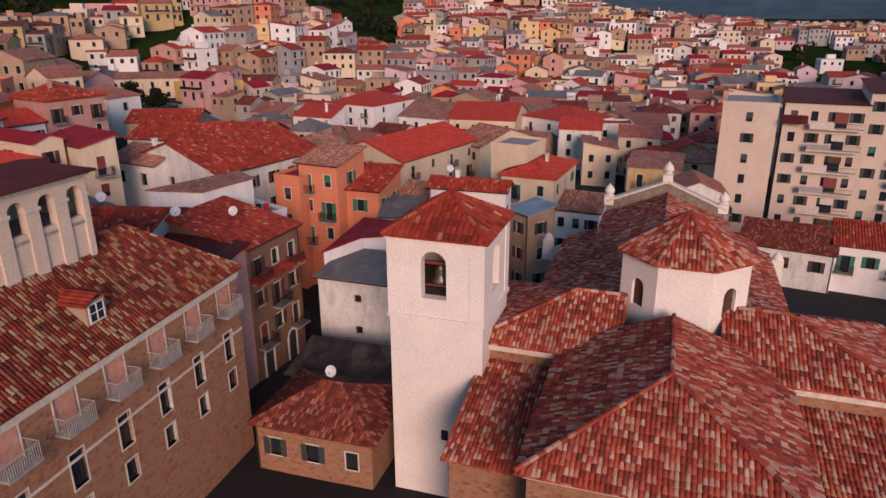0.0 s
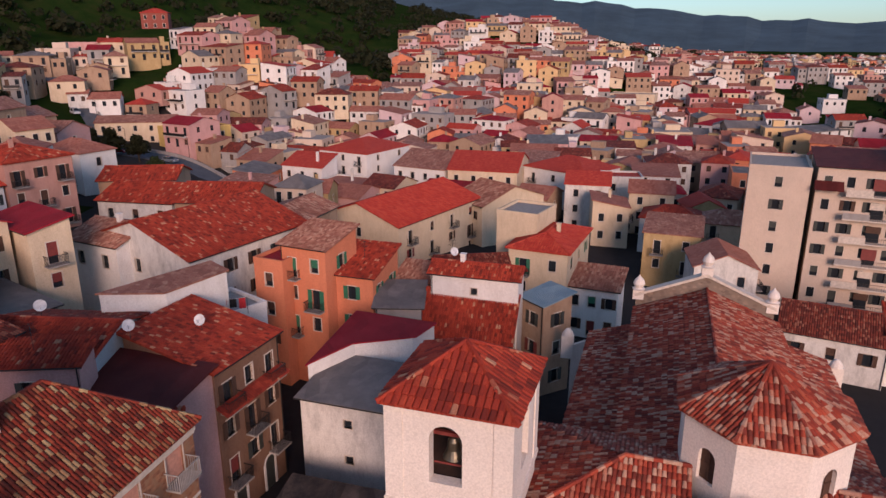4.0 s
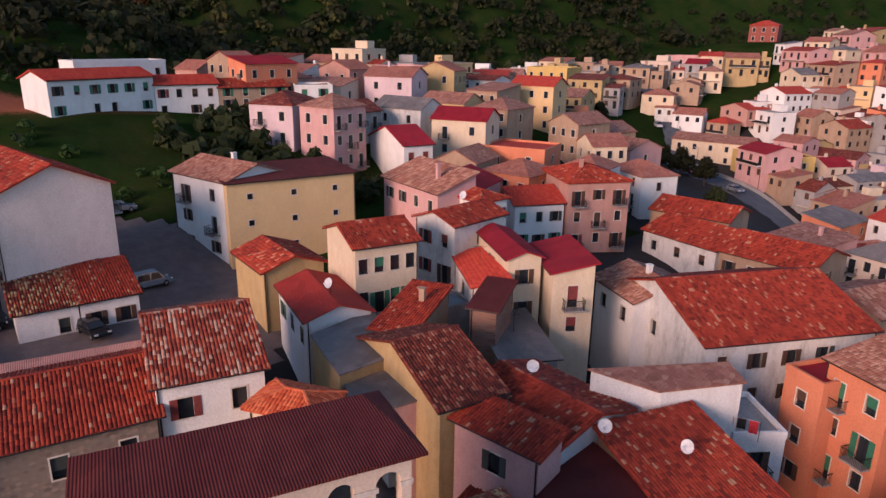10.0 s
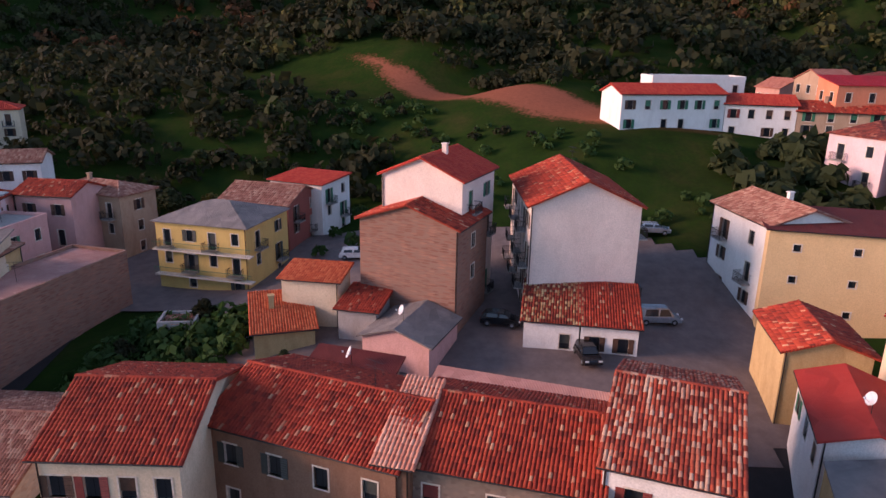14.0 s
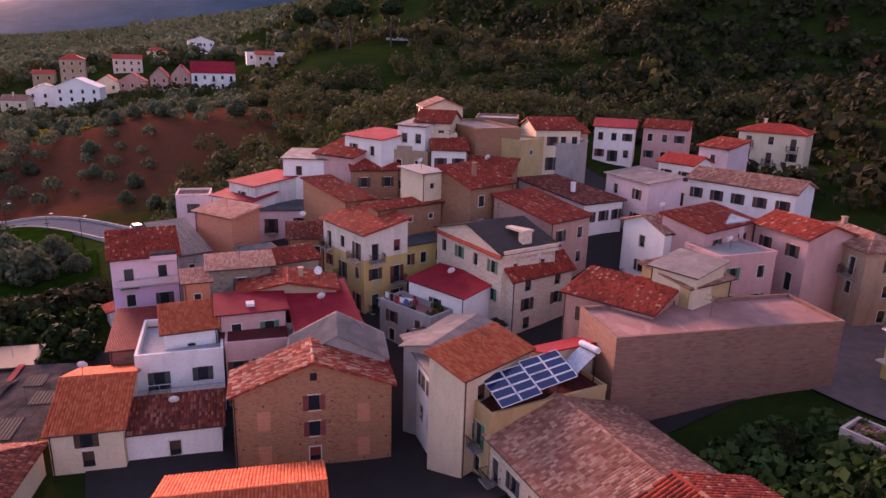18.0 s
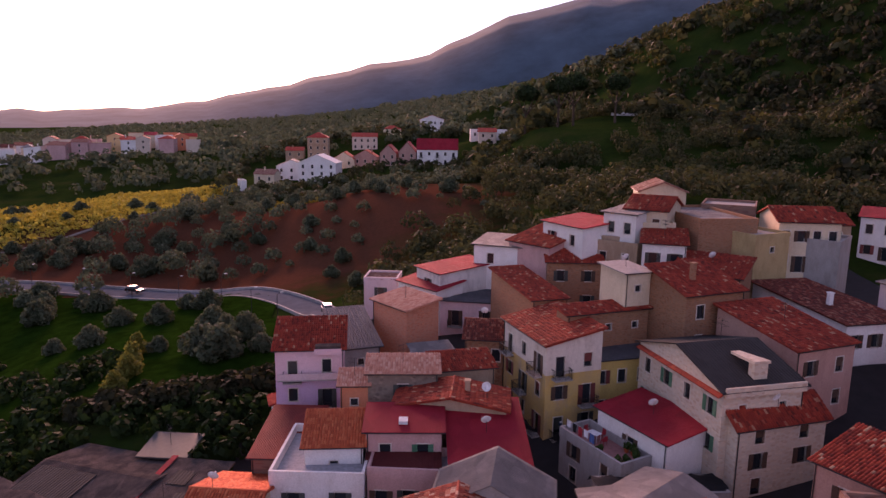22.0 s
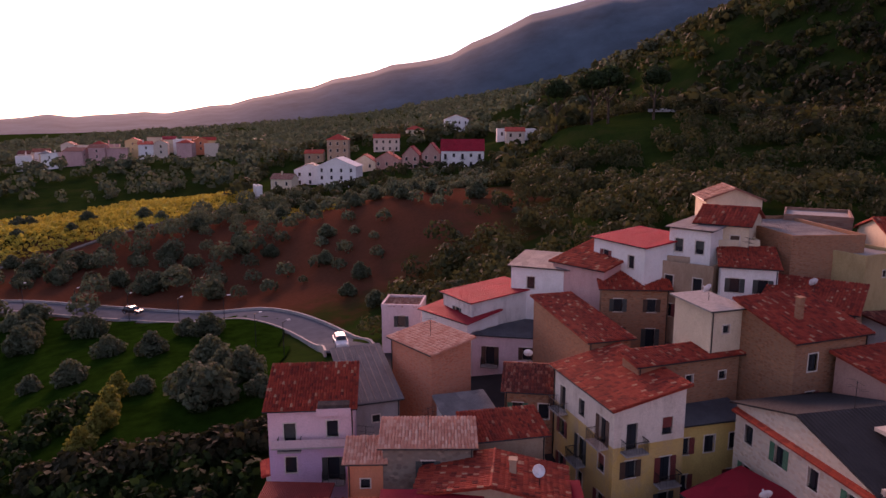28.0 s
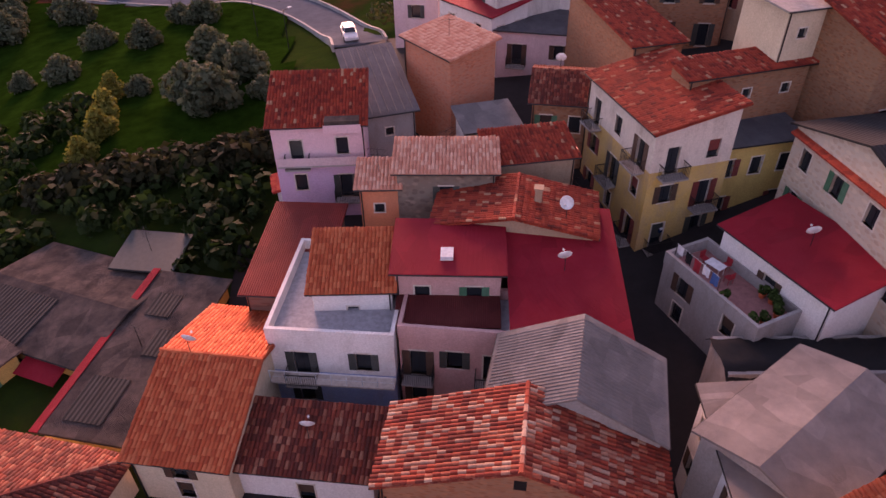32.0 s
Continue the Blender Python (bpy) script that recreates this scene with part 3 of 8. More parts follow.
for k in range(6):
    for sx in (-0.96, 0.96):
        rail.box(sx - 0.012, -0.9 + k * 0.15, -0.02, sx + 0.012, -0.88 + k * 0.15, 0.95)
rail.box(-0.99, -0.94, 0.93, 0.99, -0.88, 0.97).box(-0.99, -0.92, 0.93, -0.94, 0, 0.97).box(0.94, -0.92, 0.93, 0.99, 0, 0.97)
rail_mesh, rail_white = rail.mesh("railing", "iron"), rail.mesh("railing", "railgrey")
HUES = ["shutterdark", "woodbrown", "shutterdark", "woodbrown", "woodbrown", "shutterdark", "shuttergreen", "shutterred"]


def window(root, x, y, z, turn, kind, rnd, hue, balcony=False, plainly=False):
    ww, wh, fr, pane, leaves, blinds, infill = WINDOWS[kind]
    m = pose(x, y, z, 0, 0, turn)
    w = part("window", fr, root, m)
    if kind == "p":
        part("infill", infill, w, label="window blocked with pink plaster")
    else:
        part("pane", pane, w)
    if plainly and not balcony:
        return
    if kind in "wd" and not plainly:
        r = rnd.random()
        if r < 0.45:
            for sx in (-1, 1):
                part("shutter", leaves[hue], w, pose(sx * ww / 2, 0, 0, 0, 0, 0) @ pose(0, 0, 0, 0, 0, 180 if sx < 0 else 0) @ (pose(0, 0.06, 0) if sx < 0 else pose(0, 0, 0)))
        elif r < 0.75:
            part("blind", blinds[hue], w)
    if balcony:
        b = part("balcony", slab_mesh, root, m)
        part("railing", rail_white if kind == "p" else rail_mesh, b)


def wall_face(sh, a, b, z0, z1, holes, depth=0.22):
    """One wall from a to b (outside to the right of the way) with openings (u0, u1, low, high)."""
    a, b = Vector((*a, 0)), Vector((*b, 0))
    u = (b - a).normalized()
    inward = Vector((-u.y, u.x, 0))
    length = (b - a).length
    us = sorted({0.0, length, *(h[0] for h in holes), *(h[1] for h in holes)})
    zs = sorted({z0, z1, *(h[2] for h in holes), *(h[3] for h in holes)})

    def at(s, z, d=0.0):
        p = a + u * s + inward * d
        return (p.x, p.y, z)

    for s0, s1 in zip(us, us[1:]):
        run = None
        for w0, w1 in zip(zs, zs[1:]):
            inside = any(h[0] - 1e-6 <= s0 and s1 <= h[1] + 1e-6 and h[2] - 1e-6 <= w0 and w1 <= h[3] + 1e-6 for h in holes)
            if inside:
                if run is not None:
                    sh.poly([at(s0, run), at(s1, run), at(s1, w0), at(s0, w0)])
                run = None
            elif run is None:
                run = w0
        if run is not None:
            sh.poly([at(s0, run), at(s1, run), at(s1, z1), at(s0, z1)])
    for s0, s1, w0, w1 in holes:
        sh.poly([at(s0, w0), at(s1, w0), at(s1, w0, depth), at(s0, w0, depth)])
        sh.poly([at(s0, w1, depth), at(s1, w1, depth), at(s1, w1), at(s0, w1)])
        sh.poly([at(s0, w0, depth), at(s0, w1, depth), at(s0, w1), at(s0, w0)])
        sh.poly([at(s1, w0), at(s1, w1), at(s1, w1, depth), at(s1, w0, depth)])


TAKEN, HOMES = [], {}


def shell(name, label, x, y, turn, w, d, ze, kind, rise, wall, cover, wins, near=0, base=None, group=""):
    """A building: x, y its front left corner, turn the way of its front, w wide, d deep, ze the eave's height."""
    rnd = random.Random(int(x * 37 + y * 101))
    t = radians(turn)
    ux, uy = math.cos(t), math.sin(t)
    corners = [(x + ux * a - uy * b, y + uy * a + ux * b) for a, b in ((0, 0), (w, 0), (w, d), (0, d), (w / 2, d / 2))]
    TAKEN.append((*corners[4], math.hypot(w, d) / 2))
    low = min(height(*c) for c in corners) - 0.4 if base is None else base
    low = min(low, ze - 2.6)
    root = new(name)
    root.empty_display_size = 0.5
    root.matrix_world = pose(corners[4][0], corners[4][1], low, 0, 0, turn)
    tagged(root, label, "church" if name == "church" else "house", group)
    HOMES[label] = (root, w, d, ze - low, rise, kind, near)
    h = ze - low
    ring = [(-w / 2, -d / 2), (w / 2, -d / 2), (w / 2, d / 2), (-w / 2, d / 2)]
    tops = {"f": h, "r": h, "b": h + (rise if kind == "shed" else 0), "l": h}
    sh = Shape()
    hue = "shuttergreen" if "green" in label else "shutterred" if "maroon shutters" in label else rnd.choice(HUES)
    for i, side in enumerate("frbl"):
        a, b = ring[i], ring[(i + 1) % 4]
        length = math.hypot(b[0] - a[0], b[1] - a[1])
        holes = []
        spec = wins.get(side, "")
        if spec:
            nums = spec.split("x")
            cols = int(nums[0])
            style = nums[1][-1] if nums[1][-1].isalpha() else "w"
            rows = int(nums[1].rstrip("dsgp"))
            step = (h - 0.4) / rows if rows * 3.3 > h else 3.25
            for row in range(rows):
                for col in range(cols):
                    door = style == "d" and (col + row) % 2 == 0 or (near < 2 and style == "w" and row == rows - 1 and row > 0 and col % 3 == 1)
                    key = {"s": "s", "g": "g" if col < 1 else "w", "p": "p" if row < 1 else "d" if row < 2 else "w"}.get(style, "d" if door else "w")
                    ww, wh = WINDOWS[key][:2]
                    floor = h - 0.35 - step * (row + 1)
                    sill = floor + (0.12 if key in "dg" else 0.75 if key == "p" else 0.95 if key == "w" else 1.5)
                    if sill + wh > h - 0.12:
                        sill = h - 0.12 - wh
                    s = length * (col + 0.5) / cols
                    if sill < 0.3 or s - ww / 2 < 0.15:
                        continue
                    holes.append((s - ww / 2, s + ww / 2, sill, sill + wh))
                    ang = math.degrees(math.atan2(b[1] - a[1], b[0] - a[0]))
                    px, py = a[0] + (b[0] - a[0]) * s / length, a[1] + (b[1] - a[1]) * s / length
                    window(root, px, py, sill, ang, key, rnd, hue if rnd.random() < 0.8 else rnd.choice(HUES), style == "d" and key == "d" or style == "p" and key == "p", near > 1 or style == "p")
        wall_face(sh, a, b, 0.0, tops[side], holes)
    W, D = w / 2, d / 2
    o = 0.38 if near < 2 else 0.3
    if kind == "gx":
        for sx in (1, -1):
            sh.poly([(sx * W, -D * sx, h), (sx * W, D * sx, h), (sx * W, 0, h + rise)])
        k = rise / D
        planes = [[(-W - o, -D - o, h - o * k), (W + o, -D - o, h - o * k), (W + o, 0, h + rise), (-W - o, 0, h + rise)],
                  [(W + o, D + o, h - o * k), (-W - o, D + o, h - o * k), (-W - o, 0, h + rise), (W + o, 0, h + rise)]]
        ridges = [((-W - o, 0, h + rise), (W + o, 0, h + rise))]
    elif kind == "gy":
        for sy in (-1, 1):
            sh.poly([(W * sy, D * sy, h), (-W * sy, D * sy, h), (0, D * sy, h + rise)] if sy > 0 else [(-W, -D, h), (W, -D, h), (0, -D, h + rise)])
        k = rise / W
        planes = [[(W + o, -D - o, h - o * k), (W + o, D + o, h - o * k), (0, D + o, h + rise), (0, -D - o, h + rise)],
                  [(-W - o, D + o, h - o * k), (-W - o, -D - o, h - o * k), (0, -D - o, h + rise), (0, D + o, h + rise)]]
        ridges = [((0, -D - o, h + rise), (0, D + o, h + rise))]
    elif kind == "shed":
        sh.poly([(W, -D, h), (W, D, h), (W, D, h + rise)])
        sh.poly([(-W, D, h), (-W, -D, h), (-W, D, h + rise)])
        k = rise / d
        planes = [[(-W - o, -D - o, h - o * k), (W + o, -D - o, h - o * k), (W + o, D + o, h + rise + o * k), (-W - o, D + o, h + rise + o * k)]]
        ridges = []
    elif kind == "hip":
        m = min(W, D)
        k = rise / m
        e = h - o * k
        if W >= D:
            p, q = (-(W - m), 0, h + rise), (W - m, 0, h + rise)
        else:
            p, q = (0, -(D - m), h + rise), (0, D - m, h + rise)
        A, B, C, E = (-W - o, -D - o, e), (W + o, -D - o, e), (W + o, D + o, e), (-W - o, D + o, e)
        if W >= D:
            planes = [[A, B, q, p], [C, E, p, q], [B, C, q], [E, A, p]]
        else:
            planes = [[B, C, q, p], [E, A, p, q], [A, B, p], [C, E, q]]
        ridges = [(p, q), (A, p), (C, q)] + ([(B, q), (E, p)] if W >= D else [(B, p), (E, q)])
    else:
        planes = [[(-W, -D, h - 0.02), (W, -D, h - 0.02), (W, D, h - 0.02), (-W, D, h - 0.02)]]
        ridges = []
        ps = Shape()
        zt = h + (0.75 if cover == "terrace" else 0.35)
        loops = [(W + 0.04, D + 0.04, h - 0.25), (W + 0.04, D + 0.04, zt), (W - 0.2, D - 0.2, zt), (W - 0.2, D - 0.2, h - 0.25)]
        ps.v = [(sx * a, sy * c, z) for a, c, z in loops for sx, sy in ((-1, -1), (1, -1), (1, 1), (-1, 1))]
        ps.f = [(4 * k + q, 4 * k + (q + 1) % 4, 4 * ((k + 1) % 4) + (q + 1) % 4, 4 * ((k + 1) % 4) + q) for k in range(4) for q in range(4)]
        part("parapet", ps.mesh("parapet", wall), root)
    part("wall", sh.mesh("wall", wall), root)
    planes = [[(p[0], p[1], p[2] + 0.12) for p in q] for q in planes] if kind != "flat" else planes
    ridges = [tuple((p[0], p[1], p[2] + 0.14) for p in q) for q in ridges]
    roof(root, planes, cover, near, ridges if cover in TILED and near < 2 else ())
    if near < 2 and kind != "flat":
        for q in planes[:2] if kind != "hip" else []:
            gs = Shape().tube((q[0][0], q[0][1], q[0][2] - 0.1), (q[1][0], q[1][1], q[1][2] - 0.1), 0.06, 0.06, 6)
            part("gutter", gs.mesh("gutter", "iron"), root)
    if near == 0 and kind != "flat" and h > 4:
        px, py = rnd.choice(((-W + 0.12, -D - 0.07), (W - 0.12, -D - 0.07)))
        part("downpipe", Shape().tube((px, py, 0.2), (px, py, h - 0.2), 0.05, 0.05, 6).mesh("downpipe", "iron"), root)
    stack = rnd.random() if cover in TILED else 1.0
    if stack < (0.55 if near < 2 else 0.25):
        cx, cy = rnd.uniform(-W * 0.5, W * 0.5), rnd.uniform(-D * 0.3, D * 0.3)
    if stack < 0.2 and cover != "tilesalmon":
        cs = Shape().box(cx - 0.25, cy - 0.25, h, cx + 0.25, cy + 0.25, h + rise + 0.9).box(cx - 0.32, cy - 0.32, h + rise + 0.9, cx + 0.32, cy + 0.32, h + rise + 1.0)
        part("chimney", cs.mesh("chimney", wall), root)
    return root


def house(label, x, y, turn, w, d, ze, kind, rise, wall, cover, near=0, **wins):
    return shell("house", label, x, y, turn, w, d, ze, kind, rise, wall, cover, wins, near)


def corner_house(label, corners, wall, cover, near=0, base=None, lip=0.3):
    """A house over an uneven plot: corners in counter-clockwise order, each with the height of its eave; an almost flat roof follows them."""
    cx, cy = sum(p[0] for p in corners) / len(corners), sum(p[1] for p in corners) / len(corners)
    TAKEN.append((cx, cy, max(math.hypot(p[0] - cx, p[1] - cy) for p in corners)))
    low = min(height(p[0], p[1]) for p in corners) - 0.4 if base is None else base
    root = new("house")
    root.matrix_world = pose(cx, cy, low)
    tagged(root, label, "house")
    rel = [Vector((p[0] - cx, p[1] - cy, p[2] - low)) for p in corners]
    sh = Shape()
    for a, b in zip(rel, rel[1:] + rel[:1]):
        sh.poly([(a.x, a.y, 0), (b.x, b.y, 0), b, a])
    part("wall", sh.mesh("wall", wall), root)
    out = [p + Vector((p.x, p.y, 0)).normalized() * lip + Vector((0, 0, 0.14)) for p in rel]
    rs = Shape().slab(out, 0.14)
    part("roof", rs.mesh("roof", cover + "_far" if cover in TILED else cover), root)
    return root


# ---- ground and roads ----
s = np.sinh(np.linspace(-5.2, 5.2, 300)) / np.sinh(5.2) * 4600
gx, gy = np.meshgrid(s - 20, s + 40)
V = np.stack([gx, gy, ground(gx, gy)], -1).reshape(-1, 3)
i = np.arange(300 * 300).reshape(300, 300)
F = np.stack([i[:-1, :-1], i[:-1, 1:], i[1:, 1:], i[1:, :-1]], -1).reshape(-1, 4)
land = tagged(new("ground", mesh_arrays("ground", V, F, "groundmix")), "rolling grassy hillside with red soil patches", kind="structure")
land.data.polygons.foreach_set("use_smooth", np.ones(len(land.data.polygons), bool))


def drape(name, material, label, inside, x0, x1, y0, y1, step=2.5, lift=0.22):
    """A sheet that lies on the land where inside(x, y) holds."""
    gx, gy = np.meshgrid(np.arange(x0, x1 + step, step), np.arange(y0, y1 + step, step))
    ok = inside(gx, gy)
    V = np.stack([gx, gy, ground(gx, gy) + lift], -1).reshape(-1, 3)
    i = np.arange(gx.size).reshape(gx.shape)
    q = ok[:-1, :-1] & ok[:-1, 1:] & ok[1:, 1:] & ok[1:, :-1]
    F = np.stack([i[:-1, :-1], i[:-1, 1:], i[1:, 1:], i[1:, :-1]], -1)[q]
    used = np.unique(F)
    back = np.zeros(gx.size, int)
    back[used] = np.arange(len(used))
    return tagged(new(name, mesh_arrays(name, V[used], back[F], material)), label, kind="structure")


def strip(name, material, label, pts, width, lift=0.35, thick=0.3):
    """A road or wall along points, on the land."""
    sh = Shape()
    fine = []
    for (xa, ya), (xb, yb) in zip(pts, pts[1:]):
        n = max(1, int(math.hypot(xb - xa, yb - ya) / 3))
        fine += [(xa + (xb - xa) * k / n, ya + (yb - ya) * k / n) for k in range(n)]
    fine.append(pts[-1])
    for _ in range(6):
        fine = [fine[0]] + [((a[0] + 2 * b[0] + c[0]) / 4, (a[1] + 2 * b[1] + c[1]) / 4) for a, b, c in zip(fine, fine[1:], fine[2:])] + [fine[-1]]
    rim = []
    for k, (px, py) in enumerate(fine):
        ax, ay = fine[max(0, k - 1)]
        bx, by = fine[min(len(fine) - 1, k + 1)]
        g = math.atan2(by - ay, bx - ax)
        z = height(px, py) + lift
        rim.append([(px - math.sin(g) * s * width / 2, py + math.cos(g) * s * width / 2, z) for s in (1, -1)])
    for a, b in zip(rim, rim[1:]):
        sh.slab([a[1], b[1], b[0], a[0]], thick)
    return tagged(new(name, sh.mesh(name, material)), label, kind="structure"), rim

# ---- houses of the old town ----
house("four-storey tan plaster house with a red tile gable roof", -17.6, 56.4, 68.0, 7.8, 8.4, 0.1, "shed", 1.7, "brownwall", "tile", 0, f="3x3d")
house("low pink annex under a dark maroon sheet roof", -28.3, 54.5, -18.4, 9.4, 5.2, -0.3, "shed", 0.8, "pink", "maroon", 0, f="2x1")
house("pink plaster house with a sloping red tile roof", -32.1, 52.7, 4.2, 6.7, 2.6, 2.4, "shed", 0.6, "pink", "tile", 0, f="1x1")
house("pale blue house with a red tile roof", -35.1, 56.9, -4.8, 9.2, 7.3, 1.7, "gx", 1.0, "bluewhite", "tile", 0)
corner_house("white plaster house with a patchy tile roof", [(-24.1, 65.3, 2.9), (-20.7, 70.8, 2.9), (-22.6, 71.9, 3.4), (-28.5, 63.0, 3.7)], "white", "tilepale")
house("white block with a railed roof terrace", -20.7, 70.5, 49.4, 4.1, 6.0, -1.4, "flat", 0.0, "white", "concrete", 0, f="1x1d")
house("tall orange plaster house with green shutters", -18.0, 80.6, -25.1, 5.6, 6.0, 2.6, "shed", 1.1, "orange", "tilepale", 0, f="2x3d", r="1x2")
house("orange plaster wing with a weathered tile roof", -12.8, 80.1, -18.7, 4.9, 6.9, -0.5, "shed", 1.5, "orange", "tile", 0, f="1x3", r="2x2")
house("narrow orange wing with a railed roof terrace", -20.8, 80.1, -24.9, 3.7, 7.0, 1.0, "flat", 0.0, "orange", "crimson", 0, f="1x3")
corner_house("white house with a crimson sheet roof", [(-12.1, 62.9, -2.6), (-8.6, 66.3, -2.2), (-3.6, 68.1, -2.5), (-1.7, 71.5, -2.7), (-9.3, 74.0, -2.5)], "white", "crimson")
house("stained white house with a grey corrugated roof", -12.3, 60.2, -18.0, 8.2, 6.6, -4.0, "shed", 0.5, "whitestain", "greysheet", 0, f="1x2s")
house("tan house with a weathered red tile roof", -3.2, 76.7, -16.1, 9.4, 3.2, -5.8, "shed", 3.3, "tan", "tile", 0, f="3x1", r="1x2")
house("white wall house with a narrow tile roof", -2.1, 79.4, -16.8, 9.3, 3.0, -0.1, "gx", 0.8, "white", "tile", 0, f="1x1s")
house("tall narrow stained house with a blue sheet roof", 7.6, 80.0, -56.5, 3.5, 4.0, -3.1, "shed", 0.6, "tan", "bluesheet", 0, f="1x3", r="1x3")
house("cream house with a red hipped tile roof", 7.9, 97.7, -23.8, 7.9, 13.1, -3.0, "hip", 1.3, "cream", "redflat", 1, f="2x2d", r="3x2")
house("cream block with roof equipment", 6.7, 103.2, -29.9, 6.0, 7.0, 0.4, "flat", 0.0, "cream", "concrete", 1)
house("white and brown house with a deep veranda", 15.5, 95.7, -23.6, 6.6, 5.0, -7.6, "shed", 1.4, "white", "tilepale", 1, f="3x2")
house("long low-pitched tile roof house with white stained gable", -26.5, 77.4, 59.0, 17.4, 17.0, 1.8, "gx", 2.9, "whitestain", "tile", 0, f="5x2", l="1x1")
house("white house with a pale tile roof", -42.4, 84.4, -27.3, 7.8, 8.0, 2.2, "gx", 1.4, "white", "tilepale", 0, f="2x1")
house("ochre stone house with a steep dark tile roof", -32.6, 51.8, 77.3, 5.1, 12.9, 3.2, "gx", 2.2, "ochre", "tiledark", 0, l="1x1")
house("blank brick block with a maroon sheet roof", -41.4, 63.8, 25.2, 2.3, 5.4, 4.5, "shed", 0.8, "brick", "maroon", 0)
house("white lean-to with a bright red roof", -52.6, 73.0, -34.2, 9.8, 3.2, 4.6, "shed", 0.6, "white", "redflat", 0, f="1x1", r="1x1")
house("yellow house with a crimson sheet roof", -52.2, 76.2, -30.5, 10.0, 3.3, 6.8, "gx", 0.6, "cream", "crimson", 0, f="1x2", r="1x2")
house("house with a crimson veranda roof", -46.8, 78.2, -36.6, 9.0, 4.0, 6.0, "shed", 0.8, "cream", "crimson", 0, f="1x1", r="1x2d")
house("cream house with a row of green windows under a tile roof", -52.1, 59.6, 74.5, 6.4, 7.6, 8.2, "gx", 1.3, "cream", "tile", 0, f="4x2")
house("grey-stained white house with a tile roof", -57.8, 72.2, 1.1, 5.8, 8.0, 8.0, "gy", 1.0, "whitestain", "tile", 0, r="1x2", f="2x2")
house("white house with a hipped patchy tile roof", -67.9, 85.3, -5.5, 8.2, 4.5, 7.3, "hip", 0.8, "white", "tile", 1, r="2x1", f="2x1")
house("white house with a smooth red roof", -64.8, 97.3, 61.6, 7.6, 4.4, 4.0, "shed", 1.5, "white", "redflat", 1, f="3x2")
house("tall rose plaster palazzo with iron balconies", -60.7, 104.1, 58.3, 9.6, 11.0, 7.0, "hip", 1.6, "rose", "tile", 1, f="3x3d", r="2x3")
house("long pink house with a dull tile roof", -77.6, 83.8, -9.6, 13.5, 5.9, 8.0, "shed", 2.0, "pink", "tilepale", 1, f="4x1")
house("white house with a plum coloured roof", -85.1, 94.0, 75.3, 5.1, 13.3, 10.4, "gx", 2.3, "white", "crimson", 1, f="2x2")
house("low house with a mottled tile roof", -54.5, 115.5, -11.6, 12.8, 11.0, -0.7, "gx", 1.9, "whitestain", "tile", 1, f="3x1")
house("tan house with a mottled tile roof", -41.5, 113.0, -4.0, 11.9, 11.3, -0.5, "gx", 1.9, "tan", "tile", 1, f="4x1", r="1x1")
house("row house with a red tile roof", -57.2, 121.9, 4.5, 12.3, 9.0, 1.0, "gx", 1.5, "tan", "tile", 1, f="3x1")
house("low house with a brown tile roof", -27.5, 105.2, -18.9, 8.5, 9.0, -0.6, "gy", 1.4, "tan", "tilepale", 1)
house("long cream house with shutters and a red roof", -7.5, 111.8, 56.5, 24.2, 15.9, -4.2, "gx", 2.7, "cream", "redflat", 1, f="4x3d", l="1x1")
house("white house with arched windows and a dull tile roof", -12.1, 171.6, -29.0, 13.5, 8.3, -5.4, "shed", 2.8, "white", "tilepale", 2, f="4x2")
house("tall white apartment house with small balconies", -32.3, 187.5, -32.0, 15.3, 18.4, -4.1, "hip", 2.6, "white", "redflat", 2, f="3x4d", r="2x4")
house("house with a bright red pitched roof", 0.5, 164.1, -15.0, 15.8, 17.8, -5.0, "gx", 3.0, "cream", "redflat", 2, f="4x2")
house("white house with a red hipped roof", 18.3, 169.1, -46.0, 16.9, 14.0, -5.0, "hip", 2.4, "white", "redflat", 2, f="3x2d")
house("house with a brown gable and white verge", 6.2, 128.3, 37.8, 15.4, 9.0, -5.0, "gy", 2.6, "cream", "tilepale", 1, l="2x1")
house("small white house with two tiers of orange roof", -38.5, 171.4, -23.9, 11.1, 6.5, -5.2, "shed", 2.2, "white", "redflat", 2, f="3x1")
house("bright yellow single-storey hall", -69.2, 190.2, 46.3, 15.0, 12.0, 0.3, "flat", 0.0, "yellow", "maroon", 2, f="3x1")
house("cream row house with solar panels on its roof", -96.3, 201.4, 9.3, 21.0, 9.0, 1.0, "gx", 1.5, "cream", "tilepale", 2, f="5x2")
house("large brick palazzo with blocked pink windows", -21.3, 25.4, 74.9, 22.0, 9.8, 2.3, "hip", 4.05, "rubble", "tilelichen", 0, f="6x3p")
house("white house with a mottled tile roof and maroon shutters", -43.5, 37.7, 71.6, 6.7, 12.8, 5.7, "gx", 2.2, "white", "tilemottled", 0, f="2x3")
house("long rubble stone house with a mottled tile roof", -45.6, 26.6, 76.8, 11.3, 10.5, 4.0, "gx", 1.8, "rubblegrey", "tile", 0, f="3x2")
house("tan row house with a mottled tile roof", -49.1, 14.2, 70.6, 13.0, 9.8, 4.0, "gx", 1.7, "brownwall", "tile", 0, f="4x2")
house("cream house with shutters and a tile roof", -44.0, 6.4, 90.6, 8.1, 11.2, 4.6, "gx", 1.9, "cream", "tile", 0, f="4x2")
house("ochre stone shed with an orange tile roof", -69.3, 10.9, 107.7, 5.6, 7.1, 0.9, "shed", 1.2, "ochre", "tileorange", 0)
